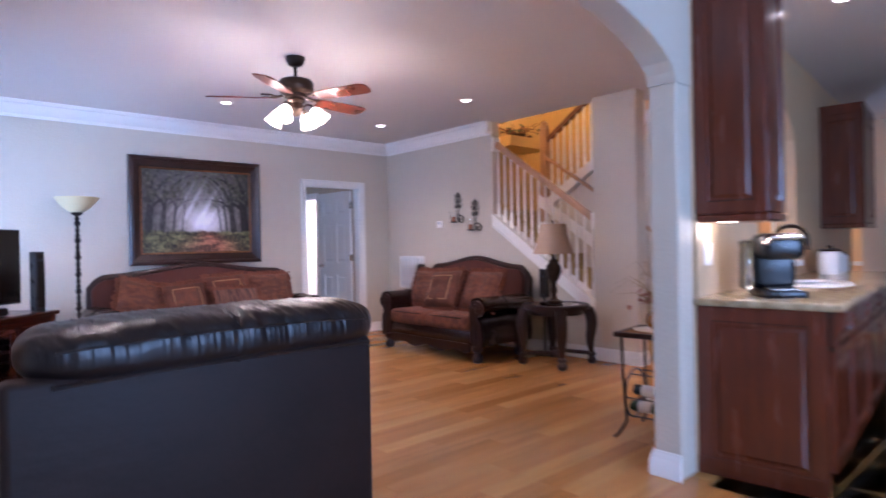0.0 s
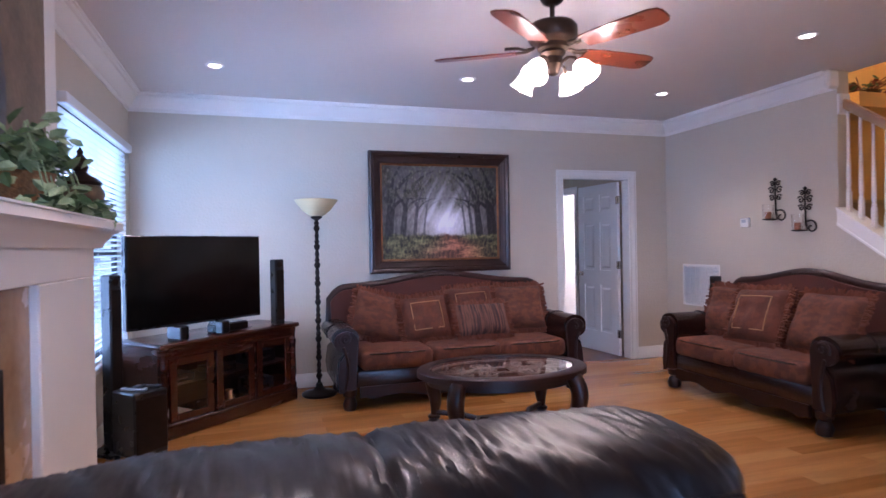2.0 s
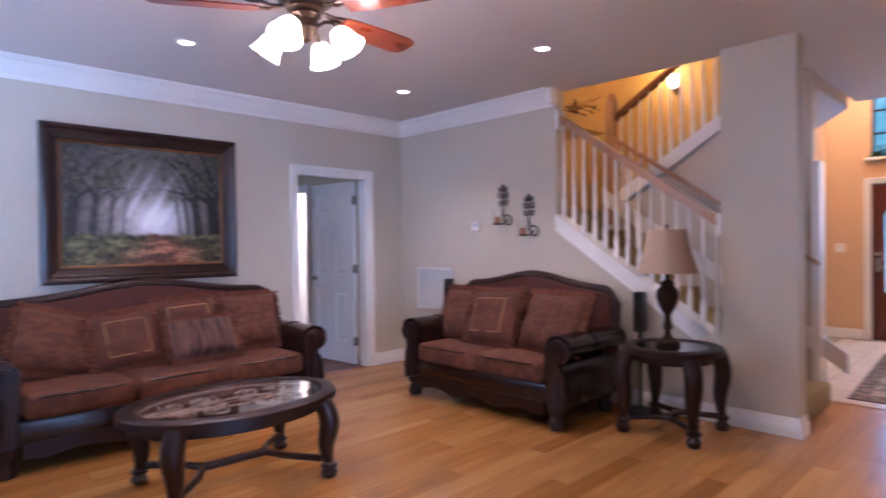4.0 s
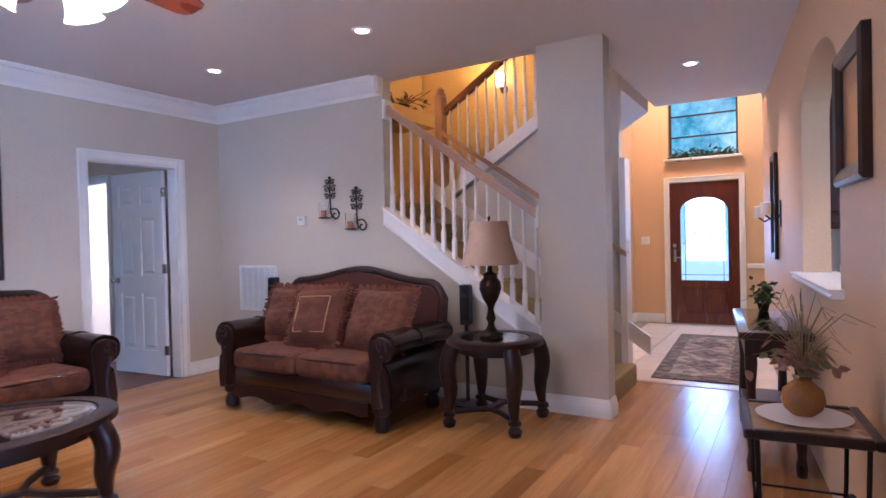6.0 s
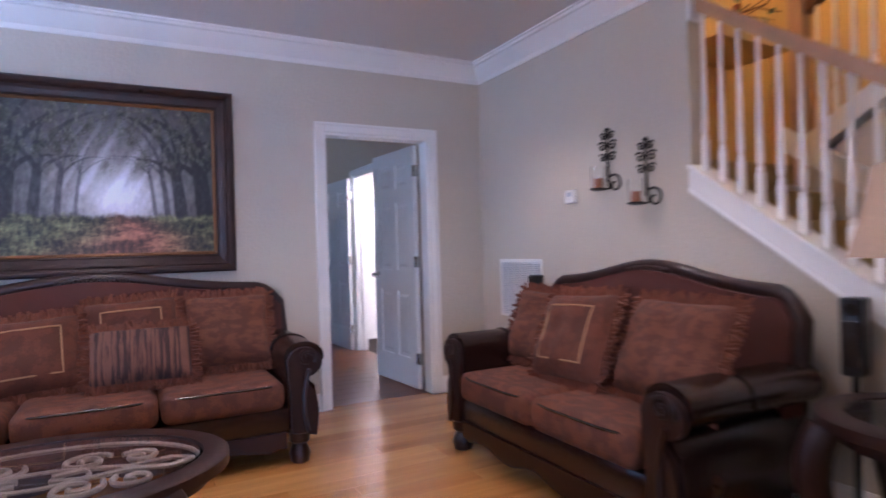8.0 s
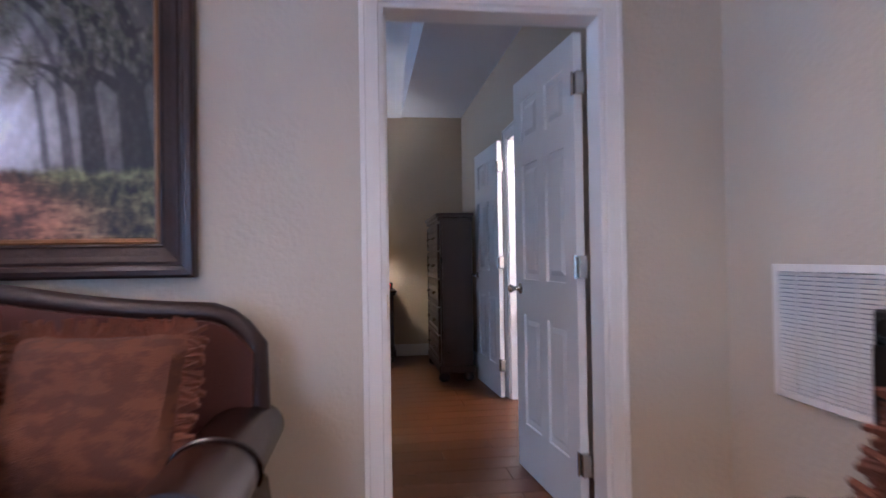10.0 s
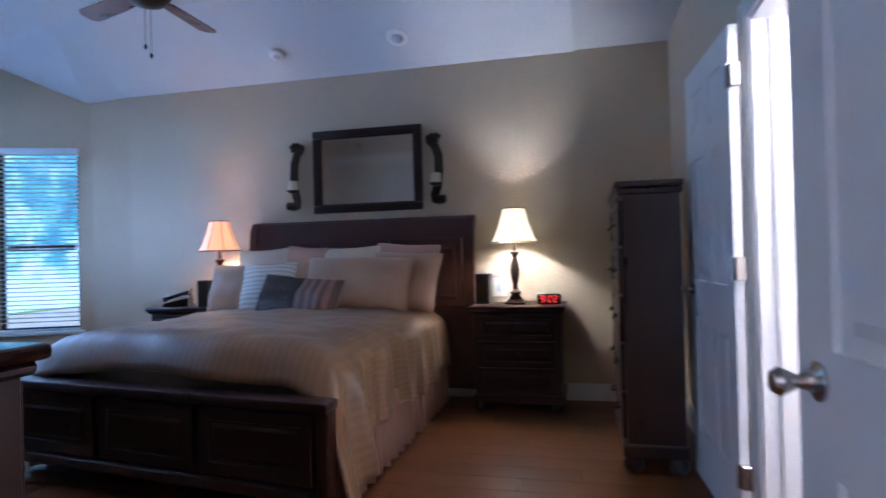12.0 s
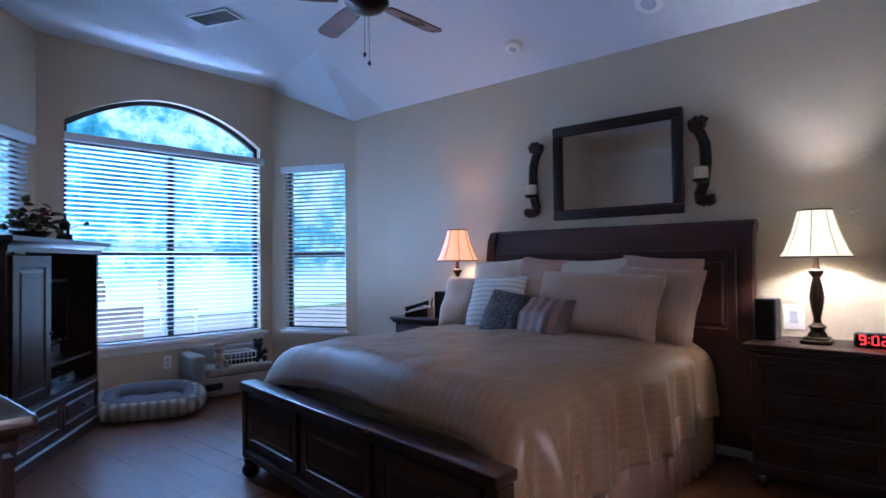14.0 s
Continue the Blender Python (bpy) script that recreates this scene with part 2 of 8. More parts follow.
def thing(name, x, y, z, rz=0.0, label="", category="", group="", rx=0.0, ry=0.0):
    ob = new(name)
    ob.matrix_basis = pose(x, y, z, rx, ry, rz)
    return tagged(ob, label, category, group)


def setting(name, bm, material, label="", smooth=False):
    return tagged(part(name, bm, material, None, label, smooth), kind="structure")


def box(x0, y0, z0, x1, y1, z1, bev=0.0, bm=None, seg=1, m=None):
    bm = bm or bmesh.new()
    vs = bmesh.ops.create_cube(bm, size=1.0)["verts"]
    for v in vs:
        v.co = Vector((x0 + (v.co.x + 0.5) * (x1 - x0), y0 + (v.co.y + 0.5) * (y1 - y0), z0 + (v.co.z + 0.5) * (z1 - z0)))
    if bev:
        es = list({e for v in vs for e in v.link_edges})
        r = bmesh.ops.bevel(bm, geom=es, offset=bev, segments=seg, affect="EDGES", profile=0.5)
        vs = list({v for f in r["faces"] for v in f.verts} | {v for v in vs if v.is_valid})
    if m is not None:
        bmesh.ops.transform(bm, matrix=m, verts=[v for v in vs if v.is_valid])
    return bm


def lathe(profile, seg=20, bm=None, at=(0, 0, 0), m=None):
    """A turned shape from (radius, height) pairs."""
    bm = bm or bmesh.new()
    rings = []
    for r, z in profile:
        rings.append([bm.verts.new((at[0] + r * math.cos(2 * math.pi * i / seg), at[1] + r * math.sin(2 * math.pi * i / seg), at[2] + z)) for i in range(seg)])
    for a, b in zip(rings, rings[1:]):
        for i in range(seg):
            bm.faces.new((a[i], a[(i + 1) % seg], b[(i + 1) % seg], b[i]))
    bm.faces.new(list(reversed(rings[0])))
    bm.faces.new(rings[-1])
    if m is not None:
        bmesh.ops.transform(bm, matrix=m, verts=[v for r in rings for v in r])
    return bm


def tube(points, r, seg=8, bm=None, closed=False):
    """A bent round bar; r is one radius or one for each point."""
    bm = bm or bmesh.new()
    pts = [Vector(p) for p in points]
    rs = r if isinstance(r, (list, tuple)) else [r] * len(pts)
    rings = []
    n = len(pts)
    side = None
    for i, p in enumerate(pts):
        a, b = (pts[(i - 1) % n], pts[(i + 1) % n]) if closed else (pts[max(0, i - 1)], pts[min(n - 1, i + 1)])
        d = (b - a).normalized()
        if side is None:
            side = d.orthogonal().normalized()
        side = (side - d * side.dot(d)).normalized()
        up = d.cross(side)
        rings.append([bm.verts.new(p + rs[i] * (math.cos(2 * math.pi * k / seg) * side + math.sin(2 * math.pi * k / seg) * up)) for k in range(seg)])
    pairs = list(zip(rings, rings[1:])) + ([(rings[-1], rings[0])] if closed else [])
    for a, b in pairs:
        for k in range(seg):
            bm.faces.new((a[k], a[(k + 1) % seg], b[(k + 1) % seg], b[k]))
    if not closed:
        bm.faces.new(list(reversed(rings[0])))
        bm.faces.new(rings[-1])
    return bm


def prism(outline, depth, bm=None, m=None):
    """An outline in x and z, given a depth along y from 0."""
    bm = bm or bmesh.new()
    a = [bm.verts.new((x, 0, z)) for x, z in outline]
    b = [bm.verts.new((x, depth, z)) for x, z in outline]
    n = len(outline)
    bm.faces.new(a)
    bm.faces.new(list(reversed(b)))
    for i in range(n):
        bm.faces.new((a[i], b[i], b[(i + 1) % n], a[(i + 1) % n]))
    if m is not None:
        bmesh.ops.transform(bm, matrix=m, verts=a + b)
    return bm


def poly(points, bm=None):
    bm = bm or bmesh.new()
    bm.faces.new([bm.verts.new(p) for p in points])
    return bm


def run(profile, path, bm=None):
    """A moulding: a profile of (out, up) carried along a path of (x, y, z); out is to the right of the way."""
    bm = bm or bmesh.new()
    rings = []
    for i, p in enumerate(path):
        p = Vector(p)
        d0 = (p - Vector(path[i - 1])).normalized() if i else None
        d1 = (Vector(path[i + 1]) - p).normalized() if i + 1 < len(path) else None
        d0, d1 = d0 or d1, d1 or d0
        r0, r1 = Vector((d0.y, -d0.x, 0)), Vector((d1.y, -d1.x, 0))
        o = (r0 + r1).normalized()
        o = o / max(0.3, o.dot(r0))
        rings.append([bm.verts.new(p + o * a + Vector((0, 0, b))) for a, b in profile])
    n = len(profile)
    for a, b in zip(rings, rings[1:]):
        for k in range(n):
            bm.faces.new((a[k], a[(k + 1) % n], b[(k + 1) % n], b[k]))
    bm.faces.new(rings[0])
    bm.faces.new(list(reversed(rings[-1])))
    return bm


CROWN = [(0, 0), (0, -0.155), (0.012, -0.155), (0.016, -0.125), (0.03, -0.115), (0.075, -0.05), (0.082, -0.035), (0.10, -0.03), (0.104, -0.012), (0.12, -0.012), (0.12, 0)]
BASE = [(0, 0), (0.020, 0), (0.020, 0.075), (0.014, 0.085), (0.014, 0.10), (0.008, 0.112), (0.006, 0.13), (0, 0.13)]

# ---- living room, hall, foyer ----
XL, XR, YS, T = -0.58, 5.0, 6.705, 0.125
DX0, DX1, DH = 3.645, 4.505, 2.05  # bedroom door opening

bm = box(XL - 0.2, YS, 0, DX0, YS + T, CEIL)
box(DX0, YS, DH, DX1, YS + T, CEIL, bm=bm)
box(DX1, YS, 0, XR + T, YS + T, CEIL, bm=bm)
setting("wall_north", bm, WALL, "greige textured wall with a doorway")

bm = box(XR, 4.59, 0, XR + T, YS, CEIL)
SL = 0.689
prism([(0, 0), (1.41, 0), (1.41, 0), (1.41, 1.53), (0, 1.53 - 1.41 * SL)], T, bm,
      Matrix(((0, 1, 0, XR), (1, 0, 0, 3.18), (0, 0, 1, 0), (0, 0, 0, 1))))
setting("wall_east", bm, WALL, "greige wall rising along the stairs")
setting("column", box(XR, 2.69, 0, XR + 0.16, 3.18, CEIL + 0.4), WALL, "greige square column at the foot of the stairs")

# window wall with its opening
WY0, WY1, WZ0, WZ1 = 4.75, 6.52, 0.55, 2.20
bm = box(XL - 0.2, -3.4, 0, XL, WY0, CEIL)
box(XL - 0.2, WY1, 0, XL, YS, CEIL, bm=bm)
box(XL - 0.2, WY0, 0, XL, WY1, WZ0, bm=bm)
box(XL - 0.2, WY0, WZ1, XL, WY1, CEIL, bm=bm)
setting("wall_west", bm, WALL, "greige wall with a tall window")

# rear wall of the kitchen side, with the window that lights it
bm = box(-0.9, -3.2, 0, 9, -3.05, 0.75)
box(-0.9, -3.2, 2.25, 9, -3.05, CEIL, bm=bm)
box(-0.9, -3.2, 0.75, -0.9 + 0.05, -3.05, 2.25, bm=bm)
box(2.1, -3.2, 0.75, 9, -3.05, 2.25, bm=bm)
setting("wall_south", bm, WALL, "greige kitchen wall with a wide window")
setting("wall_kitchen_end", box(8.9, -3.2, 0, 9.05, 1.75, CEIL), WALL)

bm = box(XL - 0.2, -3.2, CEIL, 5.16, YS + T, CEIL + 0.12)
box(5.16, -3.2, CEIL, 7.7, 2.86, CEIL + 0.12, bm=bm)
box(7.7, -3.2, CEIL, 9.05, 1.83, CEIL + 0.12, bm=bm)
setting("ceiling", bm, CEILM, "pale orange-peel textured ceiling")

# archway between the kitchen side and the living room
arch = [(2.62, 2.0)]
for i in range(1, 24):
    a = math.pi * i / 24
    arch.append((0.95 + 1.67 * math.cos(a), 2.0 + 0.36 * math.sin(a)))
arch += [(-0.58, 2.0), (-0.58, CEIL), (2.78, CEIL), (2.78, 2.0)]
setting("arch_header", prism(arch, 0.15, m=Matrix.Translation((0, 1.11, 0))), WALL, "greige arched opening")
setting("arch_post", box(2.62, 1.11, 0, 2.78, 1.26, 2.0, 0.012, seg=3), WALL, "greige bullnosed post of the arch")

# kitchen wall along the hall, with an arched pass-through
HW = pose(2.78, 1.265, 0, 0, 0, 6.1)
O0, O1 = 1.20, 2.40
bm = prism([(0, 0), (5.4, 0), (5.4, 1.0), (0, 1.0)], -0.15, m=HW)
prism([(0, 1.0), (O0, 1.0), (O0, CEIL), (0, CEIL)], -0.15, bm, HW)
prism([(O1, 1.0), (5.4, 1.0), (5.4, CEIL + 2.6), (O1, CEIL + 2.6)], -0.15, bm, HW)
top = [(O0, 1.95)] + [(1.8 - 0.6 * math.cos(math.pi * i / 16), 1.95 + 0.30 * math.sin(math.pi * i / 16)) for i in range(1, 16)] + [(O1, 1.95), (O1, CEIL), (O0, CEIL)]
prism(top, -0.15, bm, HW)
setting("wall_hall", bm, FOYER, "tan hall wall with an arched pass-through")
setting("pass_through_sill", run([(0, 0), (0.05, 0), (0.055, 0.012), (0.045, 0.022), (0.06, 0.03), (0.06, 0.042), (-0.19, 0.042), (-0.19, 0)], [HW @ Vector((2.48, 0, 0.985)), HW @ Vector((1.12, 0, 0.985))]), TRIM, "white moulded ledge of the pass-through", True)

# foyer, two storeys high
EX = 9.93
bm = box(EX, 1.6, 0, EX + 0.15, 2.20, 5.2)
box(EX, 3.11, 0, EX + 0.15, 4.2, 5.2, bm=bm)
box(EX, 2.20, 2.03, EX + 0.15, 3.11, 2.36, bm=bm)
box(EX, 2.20, 3.60, EX + 0.15, 3.11, 5.2, bm=bm)
setting("wall_foyer_end", bm, FOYER, "tan foyer wall with the front door and a high window")
bm = box(7.05, 3.62, 0, 7.60, 3.77, 5.2)
box(8.40, 3.62, 0, EX, 3.77, 5.2, bm=bm)
box(7.60, 3.62, 2.04, 8.40, 3.77, 5.2, bm=bm)
setting("wall_foyer_side", bm, FOYER)
setting("wall_foyer_room", box(7.4, 4.9, 0, 8.6, 5.0, 2.6), FOYER)
setting("ceiling_foyer", box(5.0, 1.5, 5.2, 10.1, 6.9, 5.3), CEILM)
setting("wall_foyer_upper", box(7.7, 1.6, CEIL + 0.12, 7.8, 2.86, 5.2), FOYER)

# stairwell
bm = box(5.05, 5.65, 0, 7.45, 5.77, 5.2)
box(7.33, 3.62, 0, 7.45, 5.65, 5.2, bm=bm)
box(XR, 4.59, CEIL + 0.12, XR + T, 5.65, 5.2, bm=bm)
setting("wall_stairwell", bm, GOLD, "gold-lit stairwell wall")
setting("wall_stair_upper", box(XR, 2.0, CEIL + 0.12, XR + 0.1, 4.59, 5.2), GOLD)

# floors under the boards
setting("floor", box(XL - 0.2, -3.2, -0.12, 6.2, YS + T, -0.012), UNDER, "honey oak plank floor")
setting("floor_kitchen", box(2.65, -3.2, -0.012, 9.05, 1.12, -0.002), GROUT, "pale travertine kitchen floor")
setting("floor_foyer", box(6.2, 1.2, -0.12, EX + 0.1, 5.7, -0.010), GROUT, "pale travertine foyer floor")

# mouldings
bm = run(CROWN, [(XL, 4.28, CEIL), (XL, YS, CEIL), (XR, YS, CEIL), (XR, 4.62, CEIL)])
setting("crown_moulding", bm, TRIM, "white crown moulding", True)
setting("crown_moulding_return", box(XR - 0.12, 4.56, CEIL - 0.155, XR + 0.001, 4.62, CEIL - 0.001, 0.02), TRIM)
bm = run(BASE, [(XL, 4.2, 0), (XL, YS, 0), (DX0 - 0.072, YS, 0)])
run(BASE, [(DX1 + 0.072, YS, 0), (XR, YS, 0), (XR, 2.69, 0), (XR + 0.16, 2.69, 0)], bm)
run(BASE, [(2.78, 1.26, 0), (2.62, 1.26, 0), (2.62, 1.11, 0)], bm)
setting("baseboard", bm, TRIM, "white baseboard", True)


def casing(name, m, w, h, cw=0.072):
    """Door or window trim round an opening, in its own plane, seen from -y."""
    bm = bmesh.new()
    for x0, z0, x1, z1 in ((-cw, 0, 0, h + cw), (w, 0, w + cw, h + cw), (0, h, w, h + cw)):
        box(x0, -0.016, z0, x1, 0, z1, 0.004, bm)
    for x0, z0, x1, z1 in ((-cw, 0, -cw + 0.022, h + cw), (w + cw - 0.022, 0, w + cw, h + cw), (-cw + 0.022, h + cw - 0.022, w + cw - 0.022, h + cw)):
        box(x0, -0.026, z0, x1, -0.016, z1, 0.004, bm)
    bmesh.ops.transform(bm, matrix=m, verts=bm.verts)
    return setting(name, bm, TRIM, "white moulded door casing")


def jamb(name, m, w, h, depth):
    bm = box(0, -0.002, 0, 0.018, depth + 0.002, h)
    box(w - 0.018, -0.002, 0, w, depth + 0.002, h, bm=bm)
    box(0.018, -0.002, h - 0.018, w - 0.018, depth + 0.002, h, bm=bm)
    box(0.018, depth * 0.5, 0, 0.030, depth * 0.5 + 0.03, h - 0.018, bm=bm)
    bmesh.ops.transform(bm, matrix=m, verts=bm.verts)
    return setting(name, bm, TRIM)


casing("trim", pose(DX0, YS, 0), DX1 - DX0, DH)
jamb("trim_jamb", pose(DX0, YS, 0), DX1 - DX0, DH, T)
setting("trim_strike_plate", box(DX0 + 0.018, YS + 0.030, 0.885, DX0 + 0.0205, YS + 0.085, 0.975, 0.001), mat("satin_brass", srgb("c9b284"), 0.3, 0.8, var=0.1), "satin brass strike plate on the door jamb")
casing("trim_entry", pose(EX, 3.11, 0, 0, 0, -90), 0.91, 2.03)

# ---- bedroom ----
BY, BX, YB, BZ = YS + T, 4.69, 11.245, 2.69
P0, P1, P2, P3, P4, P5 = (-0.08, 11.245), (-0.46, 11.19), (-1.36, 10.79), (-1.36, 8.66), (-0.71, 8.06), (-0.08, 7.99)
BH = 3.09
setting("wall_bed_head", box(-0.10, YB, 0, 5.0, YB + 0.12, 3.3), WALLB, "tan bedroom wall behind the bed")
# right wall with the bathroom doorway
BD0, BD1 = 8.22, 9.035
bm = box(BX, BY, 0, BX + 0.12, BD0, 3.3)
box(BX, BD1, 0, BX + 0.12, YB, 3.3, bm=bm)
box(BX, BD0, 2.03, BX + 0.12, BD1, 3.3, bm=bm)
setting("wall_bed_right", bm, WALLB, "tan bedroom wall with a bathroom doorway")
bm = box(5.9, 7.8, 0, 6.0, 9.9, 2.7)
box(BX + 0.12, 7.8, 0, 5.9, 7.9, 2.7, bm=bm)
box(BX + 0.12, 9.8, 0, 5.9, 9.9, 2.7, bm=bm)
setting("wall_bathroom", bm, TRIM, "bright white bathroom walls")
setting("ceiling_bathroom", box(BX + 0.12, 7.8, 2.7, 6.0, 9.9, 2.8), CEILM)
setting("wall_bed_left", box(-0.22, BY, 0, -0.10, 7.95, 3.3), WALLB)
setting("wall_bed_rear_upper", box(-0.22, YS, CEIL + 0.12, 5.0, BY, 3.3), WALLB)


def flat_wall(a, b, name, holes, top, thick=0.14, label=""):
    """A wall from a to b with openings (from, to, sill, head); the room lies to the right of a to b."""
    d = Vector((b[0] - a[0], b[1] - a[1], 0))
    m = pose(a[0], a[1], 0, 0, 0, math.degrees(math.atan2(d.y, d.x)))
    bm, s = bmesh.new(), 0.0
    for h0, h1, z0, z1 in holes:
        prism([(s, 0), (h0, 0), (h0, top), (s, top)], thick, bm, m)
        prism([(h0, 0), (h1, 0), (h1, z0), (h0, z0)], thick, bm, m)
        prism([(h0, z1), (h1, z1), (h1, top), (h0, top)], thick, bm, m)
        s = h1
    prism([(s, 0), (d.length, 0), (d.length, top), (s, top)], thick, bm, m)
    setting(name, bm, WALLB, label)
    return m, d.length


flat_wall(P1, P0, "wall_bay_return", [], 3.3)
SIDE_M, SIDE_L = flat_wall(P2, P1, "wall_bay_right", [(0.16, 0.86, 0.53, 2.22)], 3.3)
LEFT_M, LEFT_L = flat_wall(P4, P3, "wall_bay_left", [(0.10, 0.78, 0.53, 2.22)], 3.3)
flat_wall(P5, P4, "wall_bay_return_left", [], 3.3)
# main bay wall with an arched head
BAYM = pose(P3[0], P3[1], 0, 0, 0, 90)
b0, b1, bz0, bz1, bsp = 0.20, 1.99, 0.53, 2.42, 0.31
L = P2[1] - P3[1]
bm = prism([(0, 0), (L, 0), (L, bz0), (0, bz0)], 0.14, m=BAYM)
prism([(0, bz0), (b0, bz0), (b0, 3.3), (0, 3.3)], 0.14, bm, BAYM)
prism([(b1, bz0), (L, bz0), (L, 3.3), (b1, 3.3)], 0.14, bm, BAYM)
bc, bw = (b0 + b1) / 2, (b1 - b0) / 2
ah = [(b0, bz1)] + [(bc - bw * math.cos(math.pi * i / 20), bz1 + bsp * (1 - math.cos(math.pi * i / 20) ** 2)) for i in range(1, 20)] + [(b1, bz1), (b1, 3.3), (b0, 3.3)]
prism(ah, 0.14, bm, BAYM)
setting("wall_bay", bm, WALLB, "tan bay wall with an arched window")

# vaulted ceiling
VX, VY = 4.0, 10.43
bm = box(VX, BY, BZ + 0.02, BX + 0.1, YB + 0.05, 3.2)
setting("ceiling_bedroom_strip", bm, CEILB, "pale flat strip of bedroom ceiling")
bm = bmesh.new()
tv = [(-0.1, VY, BH), (VX + 0.01, VY, BH), (VX + 0.01, YB + 0.02, BZ), (-0.1, YB + 0.02, BZ)]
poly(tv, bm)
poly([(-0.1, VY, BH), (-0.1, YB + 0.02, BZ), (-0.5, 11.18, BZ - 0.03), (-1.42, 10.77, BH)], bm)
poly([(-0.1, VY, BH), (-1.5, 10.43, BH), (-1.5, 10.80, BH), (-1.42, 10.77, BH)], bm)
poly([(-1.55, 7.9, BH), (VX + 0.01, 7.9, BH), (VX + 0.01, VY, BH), (-0.1, VY, BH), (-1.55, VY, BH)], bm)
poly([(-0.3, BY - 0.01, BH), (VX + 0.01, BY - 0.01, BH), (VX + 0.01, 7.9, BH), (-0.3, 7.9, BH)], bm)
setting("ceiling_bedroom", bm, CEILB, "pale blue-lit vaulted bedroom ceiling")
setting("ceiling_bedroom_deck", box(-1.8, YS, 3.3, 5.1, 11.6, 3.4), CEILB)
setting("floor_bedroom", box(-1.6, YS + 0.001, -0.12, 6.0, 11.4, -0.012), mat("dark_floor_joint", srgb("24140c"), 0.9), "dark brown plank bedroom floor")
bm = run(BASE, [(-0.10, YB, 0), (BX, YB, 0), (BX, BD1 + 0.09, 0)])
run(BASE, [P3 + (0,), P2 + (0,), P1 + (0,), P0 + (0,)], bm)
setting("baseboard_bedroom", bm, TRIM, "white baseboard", True)
jamb("trim_bathroom_jamb", pose(BX, BD1, 0, 0, 0, -90), BD1 - BD0, 2.03, 0.12)
casing("trim_bathroom", pose(BX, BD1, 0, 0, 0, -90), BD1 - BD0, 2.03)
casing("trim_bedroom", pose(DX1, BY, 0, 0, 0, 180), DX1 - DX0, DH)

# outdoors
setting("ground", box(-60, -60, -0.5, 60, 60, -0.35), mat("lawn", srgb("6f8a4a"), 0.9, var=0.3, scale=2), "lawn and patio outside")

# ---- living room things ----
def blob(w, d, h, nx=14, ny=10, power=4.0, flat=0.0, puff=None):
    """A stuffed cushion, w by d by h, lying flat with its middle at the origin."""
    bm = bmesh.new()
    rows = {}
    for s in (1, -1):
        for i in range(nx + 1):
            for j in range(ny + 1):
                u, v = 2 * i / nx - 1, 2 * j / ny - 1
                edge = i in (0, nx) or j in (0, ny)
                if edge and s == -1:
                    rows[s, i, j] = rows[1, i, j]
                    continue
                f = max(0.0, (1 - abs(u) ** power) * (1 - abs(v) ** power)) ** 0.5
                k = 1 - 0.045 * (abs(u * v) ** 3 < 0.2) * (abs(u) ** 6 + abs(v) ** 6) * (1 - abs(u * v))
                z = s * h / 2 * f * (1 + (puff or 0) * noise.noise((u * 1.7 + w * 7, v * 1.7 + d * 5, s)))
                rows[s, i, j] = bm.verts.new((u * w / 2 * k, v * d / 2 * k, z))
        for i in range(nx):
            for j in range(ny):
                q = [rows[s, i, j], rows[s, i + 1, j], rows[s, i + 1, j + 1], rows[s, i, j + 1]]
                bm.faces.new(q if s == 1 else q[::-1])
    return bm


def fringe(w, d, length=0.042, n=230):
    """Tufts round the edge of a cushion."""
    bm = bmesh.new()
    rnd = random.Random(int(w * 1000 + d * 77))
    per = 2 * (w + d)
    for k in range(n):
        s = per * k / n
        if s < w:
            p, o = Vector((-w / 2 + s, -d / 2, 0)), Vector((0, -1, 0))
        elif s < w + d:
            p, o = Vector((w / 2, -d / 2 + s - w, 0)), Vector((1, 0, 0))
        elif s < 2 * w + d:
            p, o = Vector((w / 2 - (s - w - d), d / 2, 0)), Vector((0, 1, 0))
        else:
            p, o = Vector((-w / 2, d / 2 - (s - 2 * w - d), 0)), Vector((-1, 0, 0))
        t = Vector((o.y, -o.x, 0))
        e = p + o * length * rnd.uniform(0.6, 1.1) + t * rnd.uniform(-0.02, 0.02) + Vector((0, 0, rnd.uniform(-0.022, 0.022)))
        a = rnd.uniform(0.009, 0.016)
        q = [bm.verts.new(p - o * 0.012 + t * a), bm.verts.new(p - o * 0.012 - t * a), bm.verts.new(p - o * 0.012 + Vector((0, 0, a))), bm.verts.new(e + t * a * 0.6), bm.verts.new(e - t * a * 0.6), bm.verts.new(e + Vector((0, 0, a * 0.6)))]
        for f in ((0, 1, 4, 3), (1, 2, 5, 4), (2, 0, 3, 5), (3, 4, 5)):
            bm.faces.new([q[x] for x in f])
    return bm


